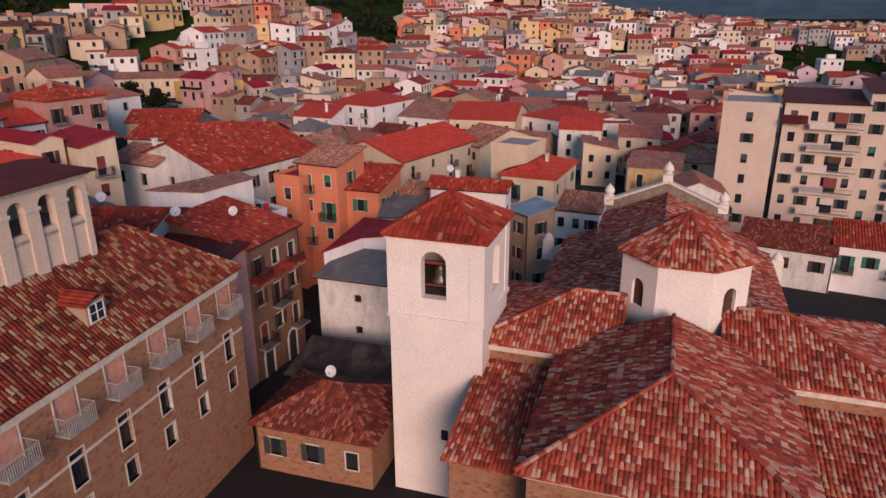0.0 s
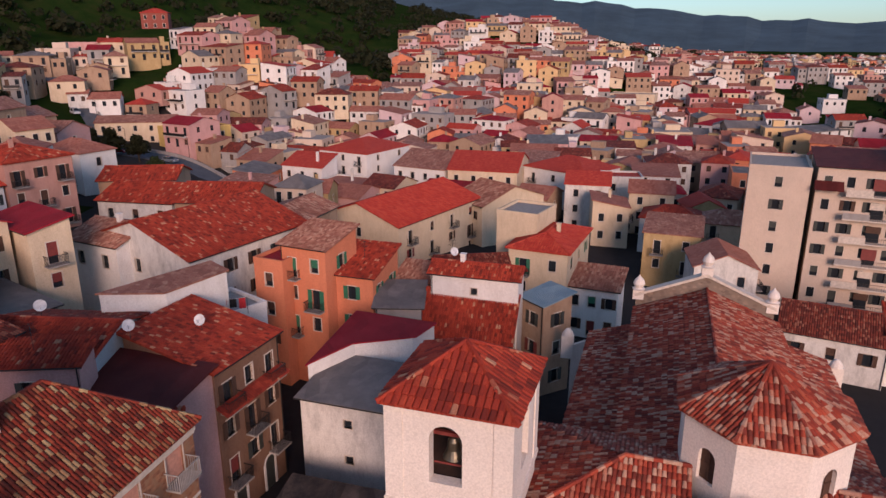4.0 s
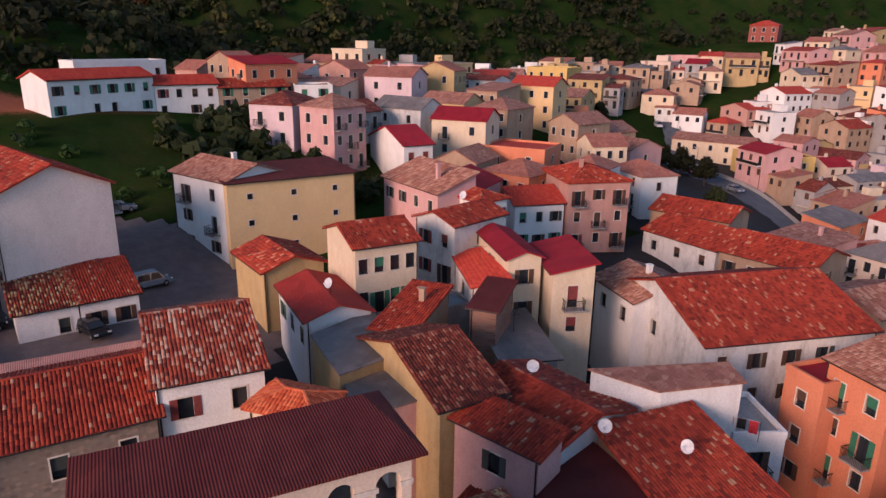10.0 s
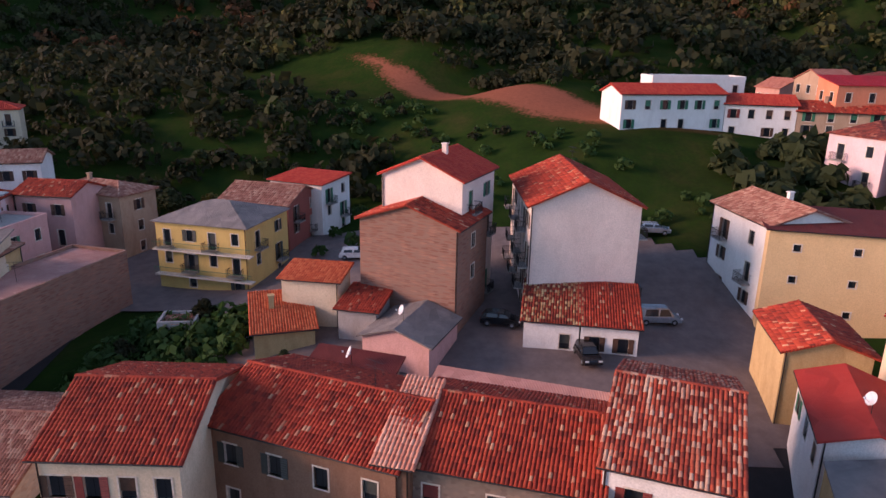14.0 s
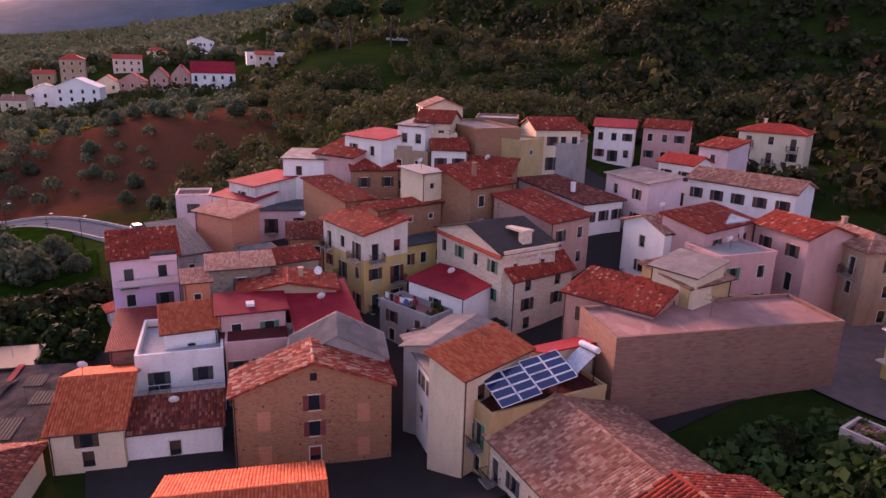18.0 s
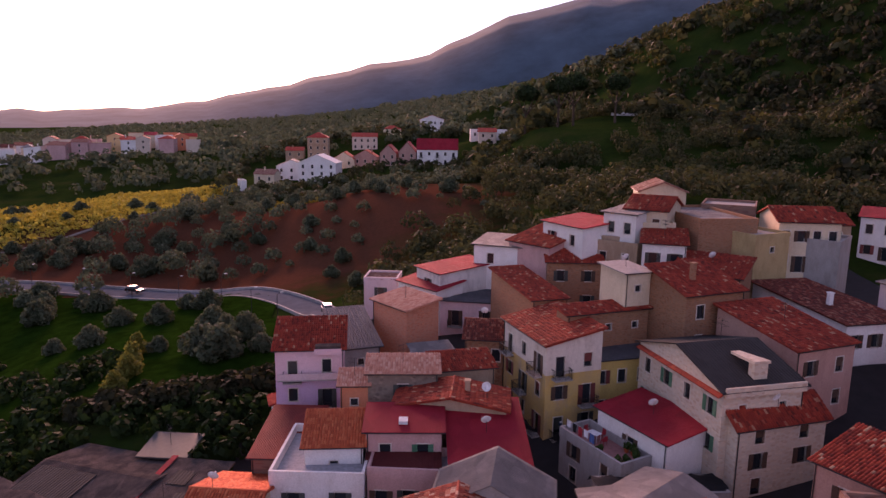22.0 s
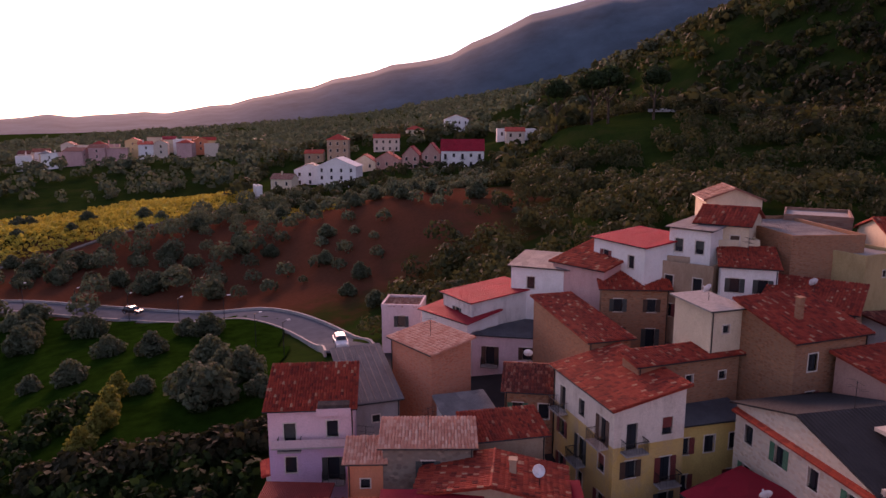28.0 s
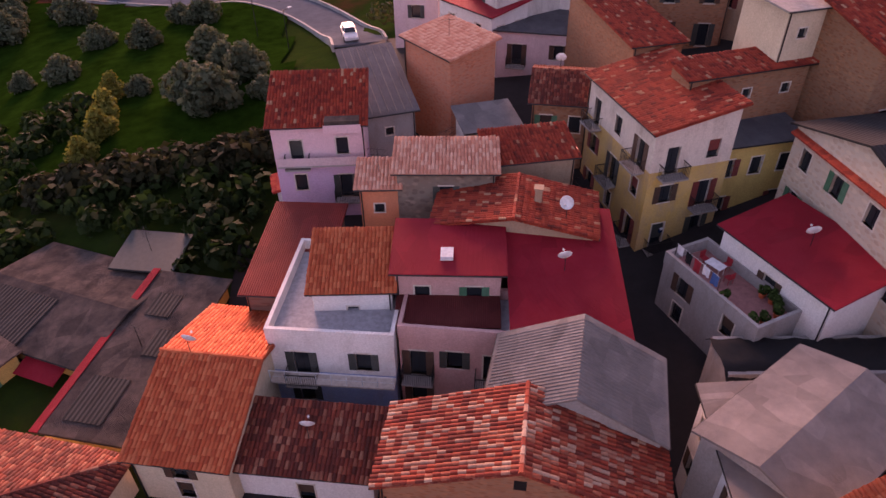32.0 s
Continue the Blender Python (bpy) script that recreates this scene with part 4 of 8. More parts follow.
house("blank cream stair tower with a narrow tile roof", -74.9, 12.2, 82.5, 5.8, 4.0, 4.4, "shed", 0.5, "cream", "tileorange", 0)
house("pink gabled house with a grey sheet roof", -67.9, 21.2, 70.2, 6.5, 7.0, 1.8, "gy", 1.1, "pink", "greysheet", 0)
house("grey rendered shed with a tile edge", -71.9, 18.3, 79.0, 3.8, 5.0, 2.6, "shed", 0.6, "concretew", "tile", 0)
house("white garage with a pale mottled tile roof", -71.0, 35.9, 82.2, 5.1, 5.7, 2.4, "shed", 1.7, "white", "tilelichen", 0, f="2x1g")
house("white garage wing with a red tile roof", -70.3, 41.1, 82.3, 5.2, 6.0, 2.4, "shed", 1.8, "white", "tile", 0, f="2x1")
house("bare brick house end with a tile gable", -76.7, 19.8, 68.7, 10.5, 8.0, 10.3, "gy", 1.8, "brick", "tile", 0, r="1x2")
house("three-storey yellow house with long balconies", -92.5, -8.1, 77.3, 12.5, 10.6, 5.3, "hip", 1.8, "yellow", "greysheet", 0, f="4x3d", r="2x3d")
house("white house with stacked balconies", -89.2, 58.8, 8.6, 11.0, 9.0, 10.0, "gx", 1.5, "white", "tilepale", 0, f="2x3d")
house("large apricot apartment block with few small windows", -77.4, 60.1, 78.1, 16.3, 9.0, 10.0, "shed", 0.5, "apricot", "maroon", 0, f="3x3s")
house("small stone house with a tile gable", -60.9, 55.1, 81.5, 6.4, 8.0, 4.6, "gy", 1.1, "ochre", "tile", 0)
house("white house with a red gabled roof", -49.3, 52.4, 72.8, 5.7, 9.5, 4.0, "gy", 1.0, "white", "redsheet", 0, l="3x1")
corner_house("cream house with a flat grey sheet roof", [(-47.6, 51.8, 3.4), (-40.9, 49.7, 3.2), (-40.6, 56.4, 3.2), (-48.2, 58.3, 3.5)], "ochre", "greysheet", lip=0.15)
corner_house("low pink house with a grey sheet roof", [(-41.2, 50.3, 2.2), (-36.6, 48.2, 2.2), (-35.6, 53.2, 2.2), (-40.0, 55.3, 2.3)], "pink", "greysheet", lip=0.15)
house("small shed with a grey-green flat roof", -50.4, 66.7, -15.8, 3.8, 3.3, 2.0, "flat", 0.0, "concretew", "bluesheet", 0)
house("low house with an orange hipped roof", -39.6, 41.9, 27.5, 4.6, 3.3, 4.3, "hip", 0.6, "cream", "tileorange", 0)
house("three-storey tan house with continuous balconies", -105.3, -28.4, 70.5, 12.4, 6.6, 6.1, "hip", 1.1, "tan", "tilepale", 1, f="3x3d", r="1x3")
house("long blank brick hall with a pink roof", -63.8, -14.3, 166.6, 23.2, 7.5, 2.9, "flat", 0.0, "brick", "pinkroof", 0)
house("blank white house with a grey roof", -74.5, -22.0, 103.9, 4.9, 5.3, 6.2, "shed", 0.6, "cream", "greysheet", 0)
house("white row house with many windows", -102.5, -45.1, 108.0, 15.1, 7.0, 9.5, "gx", 1.2, "white", "tilepale", 1, f="5x2")
house("tall white house with a red roof", -134.4, -64.1, 116.1, 11.5, 7.0, 13.5, "hip", 1.2, "cream", "redflat", 1, f="3x3d")
house("dark red house with balconies", -105.2, -4.4, 77.5, 10.5, 10.0, 5.0, "gx", 1.7, "redwall", "tilepale", 1, r="2x3d")
house("white house with a red flat roof", -113.0, 0.7, 69.1, 9.1, 8.0, 6.5, "shed", 0.4, "white", "redflat", 1, r="2x3d")
house("small grey outbuilding in a garden", -74.8, -0.7, 98.9, 3.7, 3.0, -1.0, "flat", 0.0, "concretew", "tilepale", 0, f="1x1")
house("old brick house with a tile gable and blocked windows", -33.7, -26.9, 166.7, 13.6, 4.6, -2.1, "gy", 2.6, "brickold", "tilemottled", 0, f="1x3")
house("house with a grey corrugated gable roof", -39.4, -30.1, 162.7, 8.8, 5.4, -1.2, "gy", 2.3, "concretew", "greysheet", 0)
house("white and blue house with a broad roof terrace", -26.8, -38.0, 170.4, 7.9, 9.1, -2.6, "flat", 0.0, "whiteoverblue", "terrace", 0, f="2x2d")
house("small white penthouse with orange tiles", -29.6, -40.1, 176.6, 5.0, 4.5, -0.9, "shed", 1.1, "white", "tileorange", 0, f="1x1s")
house("pink house with a crimson sheet roof and loggia", -34.9, -40.2, 173.3, 6.6, 4.4, 0.2, "shed", 0.5, "pink", "crimson", 0, f="2x2")
house("pink house with a large crimson sheet roof", -41.8, -35.2, 174.0, 6.4, 10.0, -1.3, "shed", 1.9, "pink", "crimson", 0, f="2x2")
house("pink front wing with a tiled balcony edge", -34.9, -37.3, 168.9, 6.9, 4.0, -2.4, "flat", 0.0, "pink", "terrace", 0, f="3x2d")
house("pale pink house with a mottled tile roof", -25.6, -56.0, 178.6, 7.3, 5.3, 2.5, "shed", 1.8, "pinkoverlilac", "tile", 0, f="2x2d")
house("grey stone house with ribbed salmon roof", -35.3, -48.4, 174.3, 6.9, 3.2, 2.4, "shed", 0.6, "rubblegrey", "tilesalmon", 0, f="1x1")
house("narrow orange house with ribbed salmon roof", -32.6, -48.5, 176.0, 2.7, 2.6, 1.2, "shed", 0.5, "orange", "tilesalmon", 0, f="1x1s")
house("low house with a brown-red tile roof", -37.7, -44.5, 166.5, 10.4, 4.9, 0.6, "gy", 1.0, "tan", "tile", 0)
house("narrow plaster house with a tile roof", -42.3, -49.8, -174.4, 6.2, 3.5, 1.8, "shed", 0.6, "tan", "tile", 0)
house("tall windowless red brick house", -36.6, -68.3, 122.3, 6.9, 5.0, 4.6, "shed", 0.6, "redbrick", "tilesalmon", 0)
house("house with a grey sheet roof", -32.6, -59.9, -167.1, 4.6, 9.0, 1.0, "shed", 2.2, "concretew", "slatesheet", 0, f="1x1s")
house("white house with a crimson porch roof", -40.7, -80.9, 125.1, 8.2, 5.0, 4.0, "shed", 0.6, "white", "crimson", 1, f="2x1", r="2x1")
house("white house with a crimson sheet roof", -43.4, -81.2, 115.6, 6.2, 9.2, 6.0, "shed", 0.6, "whitestain", "crimson", 1, f="1x1")
house("low pale house beside the road", -35.8, -85.4, 167.7, 5.1, 5.0, 3.2, "flat", 0.0, "rosewhite", "tilepale", 1, f="1x1")
house("pale house with a flat blue-grey sheet roof", -46.0, -74.5, 162.3, 8.4, 8.0, 2.6, "shed", 0.2, "rosewhite", "slatesheet", 1, f="2x1d")
house("white house with grey roof sheets", -51.6, -80.0, 151.2, 9.9, 7.0, 9.4, "shed", 0.5, "white", "greysheet", 1, f="2x1")
house("pink wall house with a steep tile roof", -56.3, -78.3, 124.3, 7.4, 8.0, 10.2, "shed", 1.6, "pink", "tile", 1)
house("brick house with a tile roof", -54.7, -58.9, -170.7, 4.3, 13.3, 6.5, "shed", 1.0, "brickold", "tile", 0, f="1x2")
house("stone house with a dark tile roof", -46.8, -58.9, 165.7, 4.8, 7.0, 2.2, "gx", 1.2, "rubble", "tiledark", 0, f="2x1")
house("white-over-ochre house with balconies and a red tile roof", -51.1, -57.5, 101.4, 10.2, 6.4, 4.9, "shed", 1.2, "whiteoverochre", "tile", 0, f="3x3d", r="2x3d")
house("ochre wing with dark sheet roofing", -58.7, -49.4, -171.8, 7.1, 6.4, 2.4, "shed", 0.5, "yellow", "slatesheet", 0, f="3x2")
house("pale stone house with a black felt roof", -64.3, -34.1, -174.0, 7.9, 13.4, 5.1, "gx", 1.9, "brickpale", "blacksheet", 0, l="4x2", f="2x1s")
house("stone house front with a narrow tile roof", -65.2, -33.0, -171.0, 9.2, 1.6, 2.3, "shed", 1.2, "brickpale", "tile", 0, f="2x3")
house("house with a crimson sheet roof over a terrace", -56.9, -42.6, 110.7, 8.6, 5.4, 0.4, "shed", 0.6, "white", "crimson", 0, f="1x1")
house("tan brick house with a tile roof", -68.2, -48.7, -166.4, 7.7, 6.4, 9.4, "shed", 1.8, "brickold", "tile", 0, f="2x2")
house("blank cream block with a flat roof", -63.6, -53.6, -168.0, 3.2, 5.0, 10.7, "shed", 0.2, "cream", "concrete", 0, f="1x1s")
house("brown brick house with arched windows", -60.0, -71.2, 169.6, 7.3, 7.0, 8.5, "gx", 1.2, "brickold", "tile", 0, f="2x2")
house("tan house with a flat roof", -66.5, -72.3, 136.1, 6.3, 6.0, 11.0, "flat", 0.0, "tan", "concrete", 1, f="2x2")
house("rose plaster house with white-framed arched windows", -74.3, -39.1, -166.1, 7.5, 10.1, 6.5, "shed", 1.7, "rose", "tile", 0, f="2x3")
house("white house with a dark tile roof", -84.9, -46.3, -175.6, 7.4, 15.2, 6.5, "shed", 1.0, "white", "tiledark", 0, f="3x1")
house("ochre plaster stair tower among roofs", -84.0, -62.2, -161.7, 6.3, 6.0, 13.0, "flat", 0.0, "ochre", "concrete", 1, f="1x1s")
house("dark rendered house end", -91.9, -66.4, 131.8, 5.7, 7.0, 12.0, "flat", 0.0, "concretew", "concrete", 1)
house("brown house with a tile roof", -72.1, -60.3, 138.2, 7.9, 7.0, 9.5, "shed", 1.2, "brickold", "tile", 0)
house("white house with a grey roof", -68.1, -72.7, 128.3, 4.8, 7.0, 15.0, "shed", 0.5, "white", "greysheet", 1, f="2x1")
house("cream house with an orange tile roof", -71.1, -72.5, 140.8, 5.5, 8.0, 15.5, "gx", 1.4, "cream", "tile", 1, f="2x1")
house("long blank brown house with a flat grey roof", -78.6, -80.3, 88.6, 14.6, 8.0, 14.6, "flat", 0.0, "brickold", "greysheet", 1)
house("unrendered brick house with a tile roof", -85.4, -78.7, 146.8, 7.4, 8.0, 15.0, "flat", 0.0, "brick", "concrete", 1)
house("cream house with a flat grey roof", -71.8, -70.4, 165.0, 5.1, 6.0, 13.5, "flat", 0.0, "cream", "greysheet", 1, f="2x1")
house("white house with a small tile roof", -70.5, -65.2, 155.3, 5.3, 6.0, 12.0, "shed", 1.0, "white", "tile", 0, f="2x1")
house("cream row house with a tile roof", -89.6, -66.0, 165.0, 7.7, 8.0, 14.5, "gx", 1.4, "cream", "tile", 1, f="4x2")
house("white house with a crimson roof and drying laundry", -61.3, -78.3, 112.9, 8.3, 7.2, 13.0, "shed", 0.6, "white", "crimson", 1, f="2x2", l="1x1")
house("tan house with a flat roof", -65.6, -73.3, 147.7, 7.0, 7.0, 11.5, "flat", 0.0, "tan", "concrete", 1, f="2x2")
house("cream house with an orange tile roof", -50.1, -16.2, -160.6, 8.6, 4.0, 1.2, "shed", 0.9, "cream", "tileorange", 0, f="2x2")
house("stone house with arched doors and a pinkish tile roof", -51.6, -14.6, 88.6, 13.5, 13.1, -3.4, "gx", 2.2, "brickpale", "tilepale", 0, f="5x1d")
house("cream house with ribbed orange tile roof", -19.6, -31.6, 167.5, 5.7, 12.0, -4.8, "gx", 2.0, "cream", "tileorange", 0, f="1x2")
house("cream house with a dark red hipped roof", -4.4, -27.2, 163.0, 12.6, 8.9, -5.9, "hip", 1.5, "cream", "tiledark", 0, f="4x1")
house("white house with a ribbed maroon tile roof", -25.3, -31.3, 169.1, 7.9, 3.5, -6.0, "shed", 1.2, "white", "tiledark", 0, f="3x1d")
house("yellow shed with patched grey roof sheets", -2.4, -45.7, 155.1, 12.0, 9.9, -6.8, "gx", 0.8, "yellow", "darksheet", 0, f="2x1")
house("workshop with patched dark roof sheets", -12.7, -35.6, 164.3, 5.6, 14.2, -6.8, "shed", 0.6, "yellow", "darksheet", 0)
house("yellow outbuilding with a grey roof", 3.1, -44.6, 142.7, 10.8, 5.1, -7.0, "shed", 0.4, "yellow", "darksheet", 0, r="1x1")
house("brick house with a dark red sheet roof", -24.7, -42.8, 171.4, 4.9, 9.5, -3.0, "shed", 0.6, "brick", "rustsheet", 0)
house("white alley house with a grey sheet roof", -50.9, -30.1, 82.9, 9.3, 4.3, -0.8, "shed", 0.5, "white", "greysheet", 0, f="4x2")
house("low house with a brown-grey sheet roof", -52.8, -22.1, -147.2, 8.8, 6.0, -0.3, "gx", 0.8, "concretew", "greysheet", 0)
house("small stone house with a worn tile roof", -75.9, -30.8, 138.0, 3.3, 7.0, -1.5, "gx", 1.0, "tan", "tile", 0, f="1x1")
house("small stone outbuilding with a dark red hipped roof", -14.4, 43.7, -17.0, 9.4, 7.6, -9.0, "hip", 1.8, "rubble", "tiledark", 0, f="3x1")
house("four-storey apartment house with a blank cream end wall", -75.9, 36.5, 92.9, 10.7, 15.0, 12.1, "gy", 2.4, "palerose", "tile", 0, l="6x4d", r="6x4d")
house("tall cream house with a red gable and side balconies", -79.7, 21.7, 67.9, 8.8, 9.0, 14.2, "gy", 1.9, "palerose", "redflat", 0, r="2x4d")
house("low cream house with an orange tile roof", -38.6, -18.1, -13.9, 11.0, 9.0, -4.6, "gx", 1.5, "cream", "tileorange", 0)
house("rear wing of the palazzo with a red tile roof", -28.2, 47.0, 7.4, 10.2, 3.8, -1.4, "shed", 0.8, "tan", "tile", 0)
house("low house with a dark red tile roof", -45.1, 56.0, 25.7, 3.4, 9.0, 3.6, "shed", 1.0, "tan", "tile", 0)
house("low yard building with grey roof sheets", -37.1, 63.4, 57.5, 4.7, 10.0, 1.0, "shed", 0.5, "concretew", "greysheet", 0)
house("lilac-white house with a grey roof", -93.4, -52.3, 88.2, 9.3, 6.0, 9.5, "shed", 0.6, "rosewhite", "greysheet", 1, f="2x2", l="1x2")
house("small white gabled house in the old quarter", -85.7, -39.2, 89.6, 7.5, 5.0, 6.0, "gy", 1.3, "white", "tilepale", 0, f="1x2")
house("pale rose house with blue-grey roof sheets", -91.6, -36.2, 80.5, 6.9, 5.0, 7.0, "shed", 0.5, "rosewhite", "bluesheet", 0, f="1x2")
house("pink house with a red tile roof", -87.6, -27.4, -169.7, 10.7, 6.0, 7.0, "shed", 1.0, "pink", "tile", 0, f="2x2")
house("pink house with a flat grey roof", -85.7, -23.2, 173.4, 7.9, 6.0, 5.2, "flat", 0.0, "pink", "concrete", 0, f="2x2", l="1x2")
house("pink house with a weathered tile roof", -97.5, -28.8, 84.6, 8.0, 7.0, 7.0, "gx", 1.2, "pink", "tile", 0, f="2x2")
house("rose stone house with a worn tile roof", -66.4, -25.3, 114.8, 9.2, 6.0, 3.4, "shed", 1.0, "rose", "tile", 0, f="2x2")
house("small white house with a grey gable roof", -76.6, -24.0, 104.8, 4.4, 5.0, 4.6, "gy", 0.7, "white", "greysheet", 0, f="1x1")
house("ochre house with a faded tile roof", -75.4, -17.7, -174.7, 6.4, 6.0, 5.0, "shed", 0.8, "ochre", "tilepale", 0, f="1x1s")
house("white house with a crimson tile roof", -107.7, -56.6, 105.8, 6.1, 6.0, 10.0, "gx", 1.0, "white", "redflat", 1, f="2x2")
house("narrow rose house with a tile roof", -117.5, -57.6, 99.1, 5.5, 6.0, 12.0, "shed", 1.0, "rosewhite", "tile", 1, f="1x2")
house("tan row house with a brown tile roof", -99.2, -79.6, 163.4, 10.0, 7.0, 12.2, "gx", 1.2, "tan", "tile", 1, f="3x2")
house("white house with a crimson roof at the quarter's edge", -113.3, -80.5, 135.0, 7.6, 7.0, 13.0, "gx", 1.2, "white", "crimson", 1, f="3x2")
house("pink row house with a tile roof", -121.9, -76.2, 127.7, 8.3, 7.0, 13.0, "gx", 1.2, "pink", "tile", 1, f="3x2")
house("long white school building with a grey roof", 108.0, 242.7, 18.7, 40.1, 10.0, -8.0, "shed", 0.8, "white", "greysheet", 2, f="9x2")
house("tall cream apartment house with balconies", 75.7, 341.8, -23.7, 23.7, 12.0, -2.0, "flat", 0.0, "cream", "concrete", 2, f="4x3d")
house("apricot apartment house with a red roof", 115.2, 391.6, -19.8, 11.3, 12.0, -0.5, "hip", 1.9, "apricot", "redflat", 2, f="2x4d")
house("white apartment house with a crimson hipped roof", 90.6, 260.9, -45.1, 19.8, 12.0, -6.5, "hip", 2.0, "white", "crimson", 2, f="4x3d")
house("garden shed with a dark green roof", -12.9, -50.7, 167.5, 4.5, 3.5, -6.2, "shed", 0.5, "woodbrown", "shutterdark", 0)

house("low annex with a grey cement roof behind the bell tower", -13.4, 51.2, -17.0, 8.6, 4.6, -9.2, "shed", 0.9, "concretew", "darksheet", 0)
house("low yard building with grey sheet roofing beside the orange house", -7.8, 77.0, -3.0, 4.7, 4.8, -3.1, "shed", 1.0, "concretew", "greysheet", 0, f="1x1")
house("small house with a weathered brown tile roof", -6.2, 84.4, -22.6, 4.6, 3.4, -2.6, "shed", 1.0, "tan", "tilepale", 0)
house("low house with a sagging brown tile roof", -1.3, 93.6, 6.7, 9.2, 6.2, -5.2, "gx", 1.2, "tan", "tiledark", 0)
house("low house with a railed grey roof terrace", -3.6, 71.0, -8.0, 7.4, 4.6, -8.6, "flat", 0.0, "concretew", "terrace", 0)
house("tan stone house with a thin tile roof over the alley", -56.6, -51.8, -168.0, 10.2, 2.4, 6.7, "shed", 0.3, "brickold", "tile", 0, f="3x1s")

house("long low house with a dark red tile roof beside the church", 38.3, 84.5, -28.7, 10.8, 9.4, -9.0, "gx", 2.0, "whitestain", "tiledark", 0, f="3x1")
house("white house with a covered balcony and tile roof", 48.4, 80.6, -25.4, 8.0, 6.0, -8.0, "shed", 1.5, "white", "tile", 1, f="3x1d")
house("low lean-to with a maroon sheet roof behind the long row", -56.7, 18.5, 74.2, 6.4, 3.0, 3.6, "shed", 0.7, "tan", "maroon", 0)
house("low lean-to with a dull pink sheet roof behind the long row", -53.5, 28.0, 73.9, 11.8, 2.4, 4.0, "shed", 0.6, "tan", "pinkroof", 0)

house("narrow strip of pale salmon tiles between two long roofs", -45.2, 25.4, 77.5, 1.9, 6.4, 4.25, "shed", 1.75, "brownwall", "tilesalmon", 0)
house("small white-walled house with a low grey sheet roof", -41.2, -57.0, -170.0, 4.4, 3.6, 0.6, "shed", 0.4, "whitestain", "greysheet", 0)
house("small white garden shed with a red sheet roof", -24.6, -59.6, 100.0, 2.2, 2.0, -4.3, "shed", 0.4, "white", "redflat", 0)
house("small house with a brown tile gable above the flat roofs", -79.0, -86.0, 165.0, 7.0, 7.0, 16.4, "gy", 1.4, "cream", "tilepale", 1, f="1x1s")

# ---- paved ground ----
drape("square", "paving", "worn reddish-grey paved square", lambda x, y: (np.hypot((x + 76) / 26, (y - 33) / 34) < 1) | ((x > -112) & (x < -82) & (y > -22) & (y < 30)), -116, -48, -24, 70, 2.0)
drape("town_streets", "asphalt", "dark narrow streets between the houses", lambda x, y: (x < 84) & (x > -62) & (y > -8) & (y < 128) & (x + 0.3 * y > -55), -62, 85, -10, 130, 3.0, 0.15)
drape("town_streets", "asphalt", "dark streets of the old quarter", lambda x, y: (x < -20) & (x > -112) & (y > -90) & (y < -10) & (x < -16 + 0.25 * (y + 30)), -112, -18, -92, -8, 3.0, 0.15)
drape("town_streets", "asphalt", "grey streets of the upper town", lambda x, y: (y > 120) & (y < 300) & (x > -95) & (x < 20 + 0.3 * y), -96, 120, 118, 300, 5.0, 0.15)
road, edge = strip("road", "roadgrey", "grey country road curving past the olive groves", [(120, -168), (60, -152), (26, -139), (2, -131), (-12, -124), (-22, -115), (-28, -105), (-31, -95), (-31.5, -88)], 6.5, 0.4)
drape("lawn", "lawngreen", "dark green grass of the garden below the road", lambda x, y: (y > -140) & (y < -62) & (x > -27 - 0.12 * (y + 62)) & (x < 62) & (np.array([[min(math.hypot(a - p[0][0], b - p[0][1]) for p in edge) for a, b in zip(r, q)] for r, q in zip(x, y)]) > 3.5) & (x < 44 - 0.5 * (y + 62) * 0.4) & (y > -128 - 0.25 * x), -30, 62, -140, -60, 2.0, 0.4)
strip("path", "pathpale", "pale earth track beside the yellow vineyard", [(64, -181), (42, -189), (25, -208), (14, -238), (6, -258), (-4, -274), (-12, -281)], 2.0, 0.2)
road2, edge2 = strip("road", "roadgrey", "grey main road curving through the town", [(-175, 262), (-150, 252), (-118, 228), (-98, 205), (-86, 188), (-72, 180), (-55, 172), (-42, 160), (-30, 150)], 6.5, 0.5)


def kerb(rims, label, h=0.75, side=0):
    sh = Shape()
    for a, b in zip(rims, rims[1:]):
        p, q = a[side], b[side]
        g = math.atan2(q[1] - p[1], q[0] - p[0])
        nx, ny = -math.sin(g) * 0.15, math.cos(g) * 0.15
        sh.slab([(p[0] - nx, p[1] - ny, p[2] + h), (q[0] - nx, q[1] - ny, q[2] + h), (q[0] + nx, q[1] + ny, q[2] + h), (p[0] + nx, p[1] + ny, p[2] + h)], h + 1.6)
    return tagged(new("parapet_wall", sh.mesh("parapet_wall", "concretew")), label, kind="structure")


kerb(edge, "low grey concrete wall along the country road", 0.5, 0)
kerb(edge, "low grey stone edge along the country road", 0.1, 1)
kerb(edge2, "concrete parapet along the main road", 0.8, 0)

# ---- church ----
church = new("church")
church.matrix_world = pose(15.3, 42.3, -13.4, 0, 0, -18)
tagged(church, "whitewashed church with octagonal drum and weathered tile roofs", "church")
Z = 13.4


def block(sh, x0, y0, x1, y1, z0, z1):
    sh.box(x0, y0, z0 + Z, x1, y1, z1 + Z)


